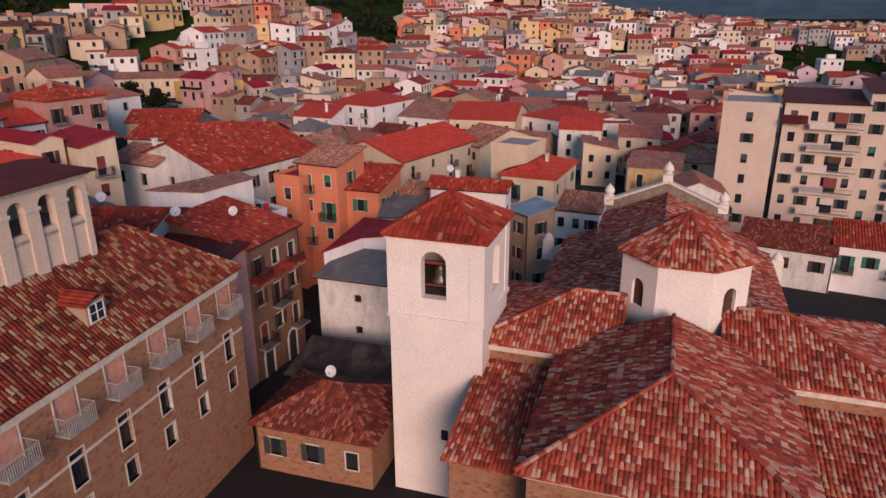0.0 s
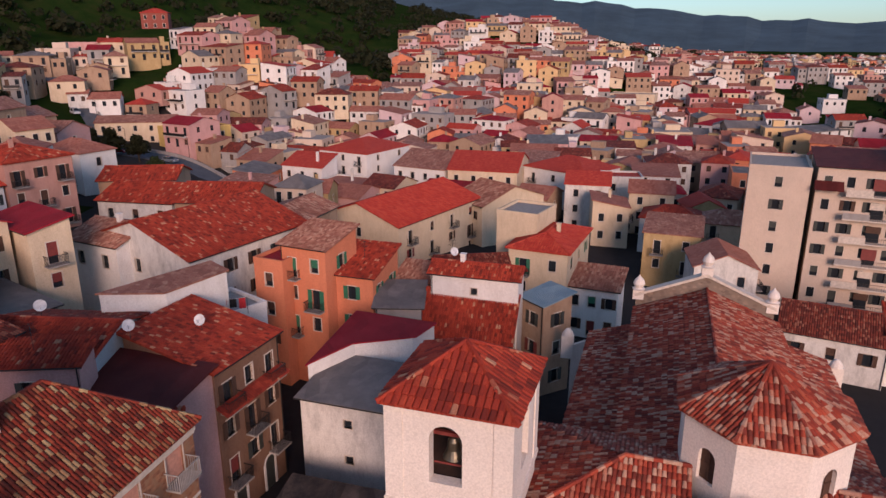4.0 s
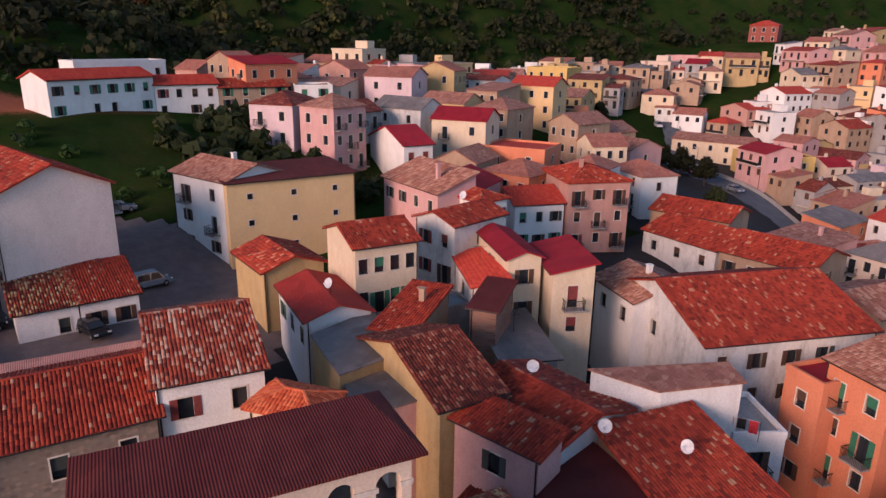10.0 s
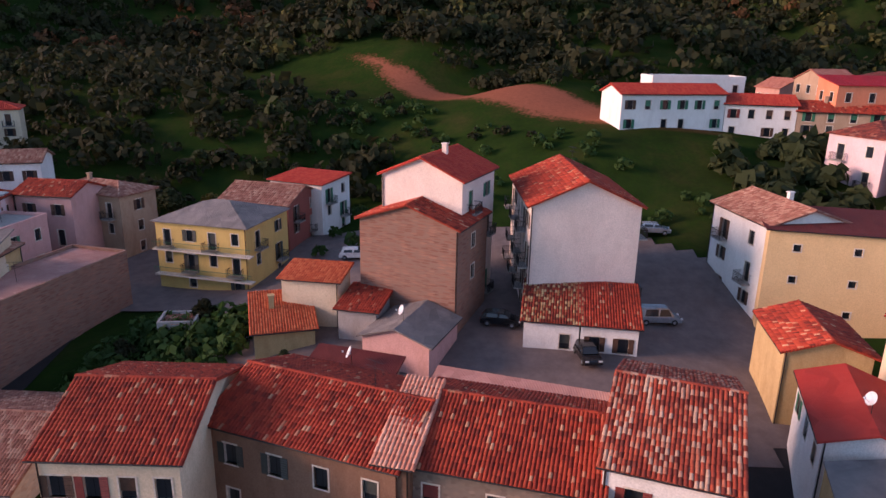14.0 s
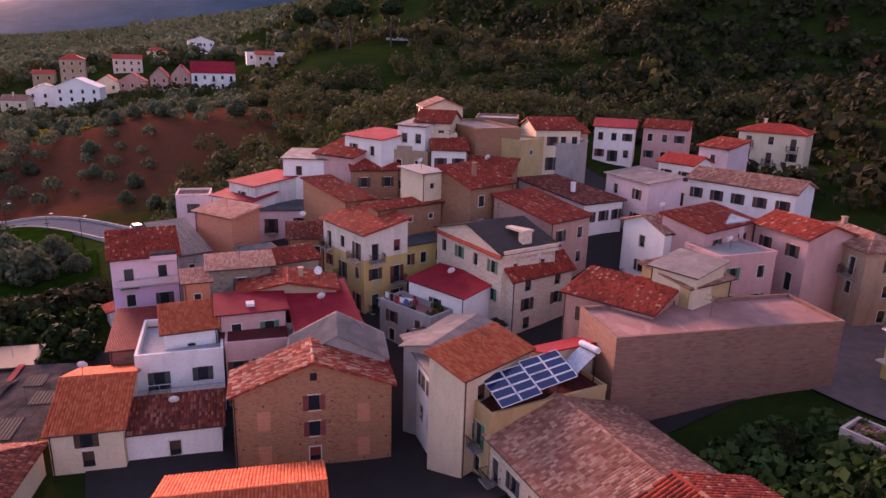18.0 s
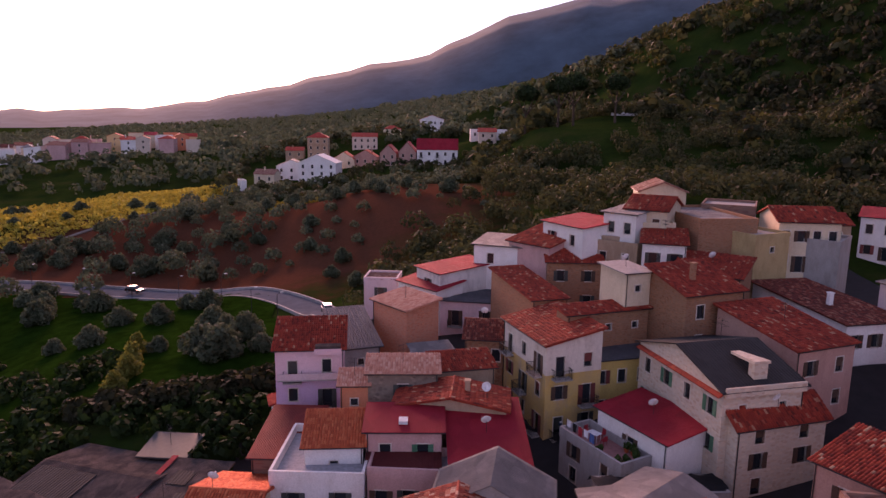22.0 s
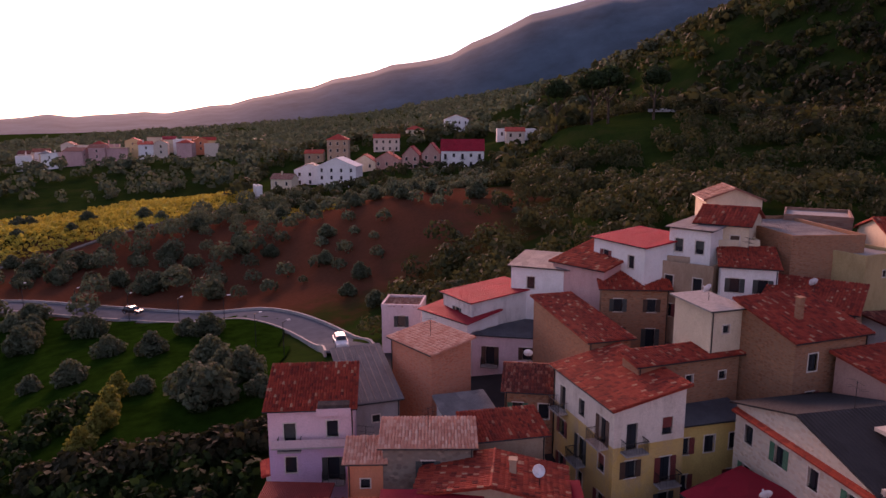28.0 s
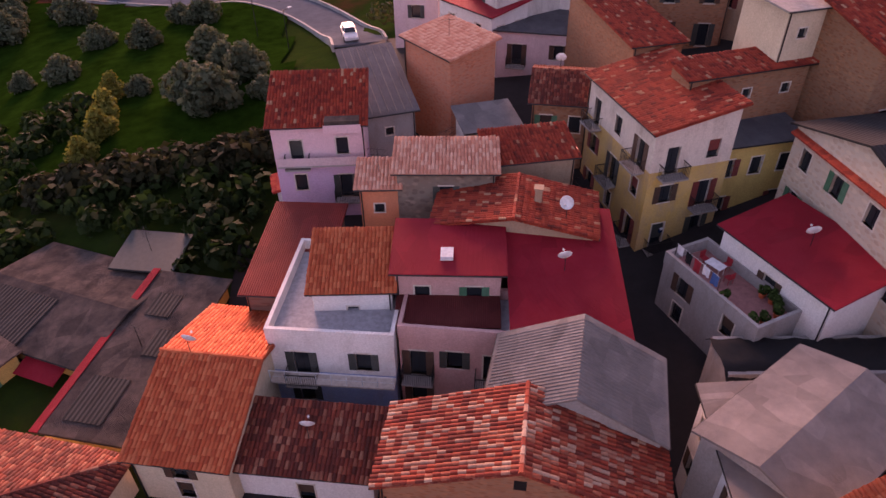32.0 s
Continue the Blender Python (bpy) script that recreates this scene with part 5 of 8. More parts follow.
nave = Shape()
block(nave, -6.9, 3, 4.85, 29.3, -13.4, -1.25)
part("nave_wall", nave.mesh("nave_wall", "rubble"), church)
body = Shape()
block(body, -6.4, -17.2, 6.4, 3, -13.4, -1.2)
block(body, -12.2, -5, -6.4, 5.2, -13.4, -1.1)
block(body, 6.4, -5, 13.4, 5.2, -13.4, -1.1)
block(body, -11.6, -13.5, -6.4, -5, -13.4, -4.2)
block(body, 6.4, -14, 11.5, -5, -13.4, -4.2)
part("apse_wall", body.mesh("apse_wall", "rubble"), church)
cornice = Shape()
for x0, y0, x1, y1, z in ((-6.6, -17.4, 6.6, -17.2, -1.2), (-6.6, -17.4, -6.4, -5, -1.2), (6.4, -17.4, 6.6, -5, -1.2), (-12.4, -5.2, -6.4, -5, -1.1), (6.4, -5.2, 13.6, -5, -1.1), (-12.4, -5.2, -12.2, 5.4, -1.1)):
    block(cornice, x0, y0, x1, y1, z - 0.5, z)
part("cornice", cornice.mesh("cornice", "trim"), church)


def zz(*pts):
    return [(p[0], p[1], p[2] + Z) for p in pts]


roof(church, [zz((5.3, 2, -1.3), (5.3, 29.2, -1.3), (-1.0, 29.2, 1.2), (-1.0, 2, 1.2)), zz((-7.3, 29.2, -1.3), (-7.3, 2, -1.3), (-1.0, 2, 1.2), (-1.0, 29.2, 1.2))], "tilemottled", 0, [zz((-1.0, 2, 1.3), (-1.0, 29.2, 1.3))])
roof(church, [zz((-6.9, -17.8, -1.2), (6.9, -17.8, -1.2), (0, -10.8, 1.5)), zz((6.9, -17.8, -1.2), (6.9, -3, -1.2), (0, -3, 1.5), (0, -10.8, 1.5)), zz((-6.9, -3, -1.2), (-6.9, -17.8, -1.2), (0, -10.8, 1.5), (0, -3, 1.5))], "tilemottled", 0,
     [zz((-6.9, -17.8, -1.05), (0, -10.8, 1.62)), zz((6.9, -17.8, -1.05), (0, -10.8, 1.62)), zz((0, -10.8, 1.62), (0, -3, 1.62))])
roof(church, [zz((-12.7, 5.6, -1.0), (-12.7, -5.4, -1.0), (-6.5, 0, 1.2)), zz((-12.7, -5.4, -1.0), (-3, -5.4, -1.0), (-3, 0, 1.2), (-6.5, 0, 1.2)), zz((-3, 5.6, -1.0), (-12.7, 5.6, -1.0), (-6.5, 0, 1.2), (-3, 0, 1.2))], "tilemottled", 0,
     [zz((-12.7, -5.4, -0.9), (-6.5, 0, 1.32)), zz((-6.5, 0, 1.32), (-3, 0, 1.32))])
roof(church, [zz((13.9, -5.4, -1.0), (13.9, 5.6, -1.0), (7, 0, 1.2)), zz((3, -5.4, -1.0), (13.9, -5.4, -1.0), (7, 0, 1.2), (3, 0, 1.2)), zz((13.9, 5.6, -1.0), (3, 5.6, -1.0), (3, 0, 1.2), (7, 0, 1.2))], "tilemottled", 0,
     [zz((13.9, -5.4, -0.9), (7, 0, 1.32)), zz((7, 0, 1.32), (3, 0, 1.32))])
roof(church, [zz((-12, -13.9, -4.3), (-6.2, -13.9, -4.3), (-6.2, -5, -2.4), (-12, -5, -2.4))], "tilemottled", 0)
roof(church, [zz((6.2, -14.4, -4.3), (11.9, -14.4, -4.3), (11.9, -5, -2.4), (6.2, -5, -2.4))], "tilemottled", 0)

drum = Shape()
R8, DX, DY = 4.4, 0.45, 2.2
for k in range(8):
    g0, g1 = math.pi / 8 + k * math.pi / 4, math.pi / 8 + (k + 1) * math.pi / 4
    a, b = (DX + R8 * math.cos(g1), DY + R8 * math.sin(g1)), (DX + R8 * math.cos(g0), DY + R8 * math.sin(g0))
    L = math.hypot(a[0] - b[0], a[1] - b[1])
    holes = [(L / 2 - 0.55, L / 2 + 0.55, Z + 0.9, Z + 2.9)] if k % 2 == 0 else []
    wall_face(drum, b, a, Z - 1.4, Z + 4.55, holes, 0.35)
    if holes:
        mx, my = (a[0] + b[0]) / 2, (a[1] + b[1]) / 2
        w = part("drum_window", Shape().box(-0.55, 0.24, 0, 0.55, 0.3, 2.0).box(-0.04, 0.2, 0, 0.04, 0.24, 2.0).box(-0.55, 0.2, 0.95, 0.55, 0.24, 1.05).mesh("drum_window", "woodbrown"), church, pose(mx, my, Z + 0.9, 0, 0, math.degrees(math.atan2(a[1] - b[1], a[0] - b[0]))))
        arch = Shape()
        for i in range(8):
            q0, q1 = math.pi * i / 8, math.pi * (i + 1) / 8
            arch.poly([(0.55 * math.cos(q0), -0.005, 1.45 + 0.55 * math.sin(q0)), (0.55 * math.cos(q0), -0.005, 2.01), (0.55 * math.cos(q1), -0.005, 2.01), (0.55 * math.cos(q1), -0.005, 1.45 + 0.55 * math.sin(q1))])
        part("arch_head", arch.mesh("arch_head", "churchwhite"), w)
part("drum", drum.mesh("drum", "churchwhite"), church)
rim8 = [(DX + (R8 + 0.4) * math.cos(math.pi / 8 + k * math.pi / 4), DY + (R8 + 0.4) * math.sin(math.pi / 8 + k * math.pi / 4), 4.5 + Z) for k in range(8)]
roof(church, [[rim8[k], rim8[(k + 1) % 8], (DX, DY, 6.9 + Z)] for k in range(8)], "tilemottled", 0, [(rim8[k], (DX, DY, 6.95 + Z)) for k in range(8)])
fac = Shape()
pts = [(-7.2, -13.4), (4.9, -13.4), (4.9, -0.2), (-1.1, 2.4), (-7.2, -0.2)]
front, back = [(x, 30.0, z + Z) for x, z in pts], [(x, 29.4, z + Z) for x, z in pts]
fac.poly(front[::-1])
fac.poly(back)
for k in range(5):
    j = (k + 1) % 5
    fac.poly([front[k], front[j], back[j], back[k]])
part("facade", fac.mesh("facade", "rubblegrey"), church)
cap = Shape()
for a, b in (((-7.3, -0.2), (-1.1, 2.4)), ((-1.1, 2.4), (5.0, -0.2))):
    cap.poly([(a[0], 29.2, a[1] + Z + 0.25), (b[0], 29.2, b[1] + Z + 0.25), (b[0], 30.2, b[1] + Z + 0.25), (a[0], 30.2, a[1] + Z + 0.25)])
    cap.poly([(a[0], 29.2, a[1] + Z), (b[0], 29.2, b[1] + Z), (b[0], 29.2, b[1] + Z + 0.25), (a[0], 29.2, a[1] + Z + 0.25)])
    cap.poly([(b[0], 30.2, b[1] + Z), (a[0], 30.2, a[1] + Z), (a[0], 30.2, a[1] + Z + 0.25), (b[0], 30.2, b[1] + Z + 0.25)])
part("coping", cap.mesh("coping", "trim"), church)
for ux, vz in ((-7.0, -0.4), (-1.1, 2.4), (4.7, -0.4)):
    f = Shape().box(-0.5, -0.4, 0, 0.5, 0.4, 0.9).lathe([(0.5, 0.9), (0.62, 1.0), (0.35, 1.1), (0.55, 1.5), (0.42, 1.9), (0.12, 2.2), (0.0, 2.4)], n=12)
    part("finial", f.mesh("finial", "churchwhite"), church, pose(ux, 29.7, vz + Z - 0.1))
for ux, uz in ((-13.4, -7.4), (10.6, -7.2)):
    f = Shape().box(-0.6, -0.4, 0, 0.6, 0.4, 2.4).lathe([(0.6, 2.4), (0.45, 2.8), (0.2, 3.1), (0.0, 3.2)], n=12)
    part("pinnacle", f.mesh("pinnacle", "churchwhite"), church, pose(ux, 29.6, uz + Z - 0.2))
volute = Shape().slab([(-13, 29.4, Z - 6.2), (-7.2, 29.4, Z - 3.4), (-7.2, 29.8, Z - 3.4), (-13, 29.8, Z - 6.2)], 6.9)
part("side_wing_wall", volute.mesh("side_wing_wall", "churchwhite"), church)
roof(church, [zz((-11.3, 29.3, -4.4), (-11.3, 5.2, -4.4), (-6.9, 5.2, -3.0), (-6.9, 29.3, -3.0)), zz((9.6, 5.2, -4.4), (9.6, 29.3, -4.4), (5.1, 29.3, -3.0), (5.1, 5.2, -3.0))], "tilemottled", 0)
aisle = Shape()
block(aisle, -11, 5.2, -6.9, 29.3, -13.4, -4.5)
block(aisle, 5.1, 5.2, 9.3, 29.3, -13.4, -4.5)
part("aisle_wall", aisle.mesh("aisle_wall", "rubble"), church)

# ---- bell tower ----
tower = new("bell_tower")
TB = -13.6
tower.matrix_world = pose(0.25, 43.35, TB, 0, 0, -18.4)
tagged(tower, "square white bell tower with red tile pyramid roof", "tower")
ts = Shape()
H = 3.2
for i, (a, b) in enumerate((((-H, -H), (H, -H)), ((H, -H), (H, H)), ((H, H), (-H, H)), ((-H, H), (-H, -H)))):
    wall_face(ts, a, b, 0, 6.5 - TB, [(2.25, 3.95, 2.3 - TB, 5.55 - TB)], 0.7)
part("shaft", ts.mesh("shaft", "churchwhite"), tower)
belt = Shape()
for z, o, t in ((0.75, 0.14, 0.28), (6.25, 0.18, 0.3)):
    belt.box(-H - o, -H - o, z - TB, H + o, -H, z + t - TB).box(-H - o, H, z - TB, H + o, H + o, z + t - TB).box(-H - o, -H, z - TB, -H, H, z + t - TB).box(H, -H, z - TB, H + o, H, z + t - TB)
part("string_course", belt.mesh("string_course", "churchwhite"), tower)
for cx, cy in ((-H, -H), (H, -H), (H, H), (-H, H)):
    sx, sy = math.copysign(1, cx), math.copysign(1, cy)
    pil = Shape()
    pil.box(min(cx + sx * 0.07, cx - sx * 0.9), min(cy, cy + sy * 0.07), 1.03 - TB, max(cx + sx * 0.07, cx - sx * 0.9), max(cy, cy + sy * 0.07), 6.25 - TB)
    pil.box(min(cx, cx + sx * 0.07), min(cy, cy - sy * 0.9), 1.03 - TB, max(cx, cx + sx * 0.07), max(cy, cy - sy * 0.9), 6.25 - TB)
    part("pilaster", pil.mesh("pilaster", "churchwhite"), tower)
for i in range(4):
    heads = Shape()
    for k in range(10):
        q0, q1 = math.pi * k / 10, math.pi * (k + 1) / 10
        heads.poly([(0.85 * math.cos(q0), -0.01, 0.85 * math.sin(q0)), (0.85 * math.cos(q0), -0.01, 0.87), (0.85 * math.cos(q1), -0.01, 0.87), (0.85 * math.cos(q1), -0.01, 0.85 * math.sin(q1))])
        heads.poly([(0.85 * math.cos(q1), -0.01, 0.85 * math.sin(q1)), (0.85 * math.cos(q1), 0.7, 0.85 * math.sin(q1)), (0.85 * math.cos(q0), 0.7, 0.85 * math.sin(q0)), (0.85 * math.cos(q0), -0.01, 0.85 * math.sin(q0))])
    part("arch_head", heads.mesh("arch_head", "churchwhite"), tower, pose(0, 0, 0, 0, 0, 90 * i) @ pose(-0.1, -H, 4.7 - TB))
part("belfry_floor", Shape().box(-H + 0.1, -H + 0.1, 1.9 - TB, H - 0.1, H - 0.1, 2.2 - TB).mesh("belfry_floor", "woodbrown"), tower)
part("bell", Shape().lathe([(0.0, 1.15), (0.22, 1.1), (0.32, 0.9), (0.36, 0.45), (0.5, 0.12), (0.58, 0.0), (0.5, 0.0)], n=20).mesh("bell", "bronze"), tower, pose(-0.1, -1.8, 3.05 - TB))
part("bell_beam", Shape().box(-H + 0.2, -1.9, 4.2 - TB, H - 0.2, -1.7, 4.4 - TB).box(-0.95, -2.4, 2.9 - TB, 0.75, -2.35, 3.0 - TB).mesh("bell_beam", "shutterred"), tower)
E8 = [(sx * (H + 0.32), sy * (H + 0.32), 6.5 - TB) for sx, sy in ((-1, -1), (1, -1), (1, 1), (-1, 1))]
roof(tower, [[E8[k], E8[(k + 1) % 4], (0, 0, 8.6 - TB)] for k in range(4)], "tile", 0, [(E8[k], (0, 0, 8.7 - TB)) for k in range(4)], True)
part("arch_slit", Shape().box(-0.25, -0.04, 0, 0.25, 0.02, 0.8).mesh("arch_slit", "glass"), tower, pose(0.6, -H, -8.2 - TB))

# ---- palazzo loggia ----
log = new("loggia")
log.matrix_world = pose(-25.1, 28.5, 3.0, 0, 0, 72)
tagged(log, "rooftop loggia with round arches and a dark maroon roof", "loggia")
LW, LD, LH = 11.6, 4.4, 8.0
ls = Shape()
n, pw, aw = 6, 0.75, 1.55
bay = LW / n
for k in range(n + 1):
    cx = k * bay
    part("pier", Shape().box(max(0, cx - 0.42), 0, 0, min(LW, cx + 0.42), 0.6, LH).mesh("pier", "creampink"), log)
for k in range(n):
    x0, x1 = k * bay + 0.42, (k + 1) * bay - 0.42
    r = (x1 - x0) / 2
    zc = 6.75
    part("parapet", Shape().box(x0, 0.15, 0, x1, 0.45, 5.4).mesh("parapet", "creampink"), log)
    for i in range(10):
        q0, q1 = math.pi * i / 10, math.pi * (i + 1) / 10
        xa, xb = (x0 + x1) / 2 + r * math.cos(q0), (x0 + x1) / 2 + r * math.cos(q1)
        za, zb = zc + r * math.sin(q0), zc + r * math.sin(q1)
        ls.poly([(xa, 0, za), (xa, 0, LH), (xb, 0, LH), (xb, 0, zb)])
        ls.poly([(xb, 0, zb), (xb, 0.6, zb), (xa, 0.6, za), (xa, 0, za)])
ls.box(0, LD - 0.3, 0, LW, LD, LH).box(-0.3, 0, 0, 0, LD, LH)
wall_face(ls, (LW, 0), (LW, LD), 0, LH, [(1.5, 2.9, 5.4, 7.2)], 0.4)
part("arcade", ls.mesh("arcade", "creampink"), log)
part("floor", Shape().box(0, 0.1, 4.9, LW, LD, 5.1).mesh("floor", "concrete"), log)
imp = Shape()
for k in range(n + 1):
    cx = k * bay
    part("impost", Shape().box(max(-0.05, cx - 0.5), -0.1, 6.55, min(LW + 0.05, cx + 0.5), 0.02, 6.75).mesh("impost", "trim"), log)
imp.box(-0.2, -0.2, LH - 0.25, LW + 0.2, 0.0, LH)
part("cornice", imp.mesh("cornice", "trim"), log)
RZ = LH + 0.55
roof(log, [[(-0.5, -0.5, LH + 0.1), (LW + 0.5, -0.5, LH + 0.1), (LW - 0.6, LD - 0.3, RZ), (1.2, LD - 0.3, RZ)], [(LW + 0.5, LD + 0.5, LH + 0.1), (-0.5, LD + 0.5, LH + 0.1), (1.2, LD - 0.3, RZ), (LW - 0.6, LD - 0.3, RZ)],
           [(LW + 0.5, -0.5, LH + 0.1), (LW + 0.5, LD + 0.5, LH + 0.1), (LW - 0.6, LD - 0.3, RZ)], [(-0.5, LD + 0.5, LH + 0.1), (-0.5, -0.5, LH + 0.1), (1.2, LD - 0.3, RZ)]], "maroon", 0)
TAKEN.append((-28, 38, 9))

# ---- apartment blocks near the church ----
house("seven-storey cream apartment tower with few windows", 43.0, 108.0, -24, 8.0, 12, 5.8, "flat", 0, "creampink", "concrete", 1, f="1x6", l="1x6")
house("cream apartment block with stacked balconies and maroon roof", 51.0, 104.5, -24, 11.0, 13, 6.4, "shed", 0.8, "creampink", "maroon", 1, f="4x6", r="3x6")
house("cream apartment block with stacked balconies", 61.0, 100.0, -24, 13.0, 13, 8.2, "shed", 0.8, "creampink", "maroon", 1, f="5x6", l="2x6")

for lab, x0, x1 in (("cream apartment block with stacked balconies and maroon roof", -1.9, 5.2), ("cream apartment block with stacked balconies", -2.4, 5.6)):
    root, w, d, h, rise, kind, near = HOMES[lab]
    y = -d / 2
    step = (h - 0.4) / 6 if 6 * 3.3 > h else 3.25
    for row in range(6):
        z = h - 0.35 - step * (row + 1) + 0.1
        if z < 1.5:
            continue
        bal = part("balcony", Shape().box(x0, y - 1.35, z - 0.18, x1, y, z).mesh("balcony", "trim"), root)
        part("balcony_front", Shape().box(x0, y - 1.35, z, x0 + (x1 - x0) * 0.45, y - 1.27, z + 0.85).mesh("balcony_front", "concretew" if row % 2 else "trim"), bal)
        bars = Shape().box(x0 + (x1 - x0) * 0.45, y - 1.34, z + 0.8, x1, y - 1.29, z + 0.85)
        for k in range(14):
            bx = x0 + (x1 - x0) * (0.47 + 0.52 * k / 13)
            bars.box(bx - 0.015, y - 1.33, z, bx + 0.015, y - 1.3, z + 0.8)
        part("railing", bars.mesh("railing", "iron"), bal)
        part("door", Shape().box(x0 + 3.3, y - 0.06, z, x0 + 4.9, y - 0.02, z + 2.2).mesh("door", "glass"), root)
        part("blind", Shape().box(x0 + 3.2, y - 0.12, z + (1.3 if row % 3 else 0.7), x0 + 5.0, y - 0.07, z + 2.25).mesh("blind", ("shutterred", "trim", "woodbrown")[row % 3]), root)
root, w, d, h, rise, kind, near = HOMES["cream apartment block with stacked balconies and maroon roof"]
part("pent_roof", Shape().slab([(-w / 2 - 0.3, -d / 2 - 1.5, h - 2.9), (-2.2, -d / 2 - 1.5, h - 2.9), (-2.2, -d / 2, h - 1.9), (-w / 2 - 0.3, -d / 2, h - 1.9)], 0.12).mesh("pent_roof", "maroon"), root, label="small maroon pent roof")

# ---- far town on its slope ----
WALLS = ["white", "cream", "tan", "pink", "tan", "creampink", "apricot", "rose", "rosewhite", "orange", "concretew", "cream", "ochre", "whitestain", "white"]
COVERS = ["tilepale", "redflat", "tilepale", "tile", "tilefaded", "tilefaded", "tiledark", "crimson", "tilefaded", "greysheet"]
rnd = random.Random(5)
LABELS = {"white": "white plaster", "cream": "cream plaster", "tan": "tan plaster", "pink": "pink plaster", "whitestain": "stained white", "creampink": "pale cream", "ochre": "ochre", "rosewhite": "pale rose", "orange": "orange plaster", "concretew": "grey rendered", "apricot": "apricot plaster", "rose": "rose plaster"}


HEAP = {}


def far_house(x, y, turn, w, d, h, kind, rise, wall, cover, wing=True):
    """A house too far off to be picked out singly: it joins the heap of its colours."""
    m = pose(x, y, height(x, y) - 0.5, 0, 0, turn)
    W, D, o, e = w / 2, d / 2, 0.35, h

    def add(mat, polys):
        sh = HEAP.setdefault(mat, Shape())
        for p in polys:
            sh.poly([m @ Vector(q) for q in p])

    def slab(mat, x0, y0, z0, x1, y1, z1):
        add(mat, [[(x0, y0, z1), (x1, y0, z1), (x1, y1, z1), (x0, y1, z1)], [(x0, y0, z0), (x1, y0, z0), (x1, y0, z1), (x0, y0, z1)], [(x1, y0, z0), (x1, y1, z0), (x1, y1, z1), (x1, y0, z1)],
                  [(x1, y1, z0), (x0, y1, z0), (x0, y1, z1), (x1, y1, z1)], [(x0, y1, z0), (x0, y0, z0), (x0, y0, z1), (x0, y1, z1)]])

    slab(wall, -W, -D, 0, W, D, e)
    top = cover + "_far" if cover in TILED else cover
    if kind == "flat":
        slab(wall, -W - 0.1, -D - 0.1, e, W + 0.1, D + 0.1, e + 0.4)
        add("concrete", [[(-W + 0.2, -D + 0.2, e + 0.42), (W - 0.2, -D + 0.2, e + 0.42), (W - 0.2, D - 0.2, e + 0.42), (-W + 0.2, D - 0.2, e + 0.42)]])
        slab(wall, -W * 0.3, D * 0.1, e, W * 0.5, D * 0.7, e + 2.2)
    elif kind == "hip":
        q = min(W, D)
        pa, pb = ((-(W - q), 0, e + rise), (W - q, 0, e + rise)) if W >= D else ((0, -(D - q), e + rise), (0, D - q, e + rise))
        A, B, C, E = (-W - o, -D - o, e - 0.1), (W + o, -D - o, e - 0.1), (W + o, D + o, e - 0.1), (-W - o, D + o, e - 0.1)
        add(top, [[A, B, pb, pa], [C, E, pa, pb], [B, C, pb], [E, A, pa]] if W >= D else [[B, C, pb, pa], [E, A, pa, pb], [A, B, pa], [C, E, pb]])
    elif kind == "shed":
        add(wall, [[(W, -D, e), (W, D, e), (W, D, e + rise)], [(-W, D, e), (-W, -D, e), (-W, D, e + rise)], [(W, D, e), (-W, D, e), (-W, D, e + rise), (W, D, e + rise)]])
        add(top, [[(-W - o, -D - o, e), (W + o, -D - o, e), (W + o, D + o, e + rise + 0.1), (-W - o, D + o, e + rise + 0.1)]])
    else:
        add(wall, [[(W, -D, e), (W, D, e), (W, 0, e + rise)], [(-W, D, e), (-W, -D, e), (-W, 0, e + rise)]])
        k = rise / D
        add(top, [[(-W - o, -D - o, e - o * k), (W + o, -D - o, e - o * k), (W + o, 0, e + rise + 0.1), (-W - o, 0, e + rise + 0.1)], [(W + o, D + o, e - o * k), (-W - o, D + o, e - o * k), (-W - o, 0, e + rise + 0.1), (W + o, 0, e + rise + 0.1)]])
    rows = max(1, int((e - 0.6) / 2.9))
    deep = rnd.random() < 0.45
    for row in range(rows):
        z = e - 2.1 - row * 2.9
        for sy in (-1, 1):
            n = max(2, int(w / 2.6))
            for col in range(n):
                cx = -W + w * (col + 0.5) / n
                tall = deep and (col + row) % 2 == 0
                add("glass" if rnd.random() < 0.7 else "woodbrown", [[(cx - 0.5, sy * (D + 0.03), z - (0.7 if tall else 0)), (cx + 0.5, sy * (D + 0.03), z - (0.7 if tall else 0)), (cx + 0.5, sy * (D + 0.03), z + 1.35), (cx - 0.5, sy * (D + 0.03), z + 1.35)]])
            if deep and sy < 0 and row < rows - 1 + (rows < 2):
                slab("trim", -W * 0.8, -D - 1.0, z - 0.95, W * 0.8, -D, z - 0.8)
                add("iron", [[(-W * 0.8, -D - 0.98, z - 0.8), (W * 0.8, -D - 0.98, z - 0.8), (W * 0.8, -D - 0.98, z - 0.1), (-W * 0.8, -D - 0.98, z - 0.1)]] if rnd.random() < 0.6 else [])
        for sx in (-1, 1):
            for cy in ((-D * 0.45, D * 0.45) if d > 8.5 else (0,)):
                add("glass", [[(sx * (W + 0.03), cy - 0.45, z), (sx * (W + 0.03), cy + 0.45, z), (sx * (W + 0.03), cy + 0.45, z + 1.3), (sx * (W + 0.03), cy - 0.45, z + 1.3)]])
    if kind != "flat" and rnd.random() < 0.6:
        cx = rnd.uniform(-W * 0.6, W * 0.6)
        slab(wall, cx - 0.3, D * 0.25, e, cx + 0.3, D * 0.25 + 0.6, e + rise + 0.8)
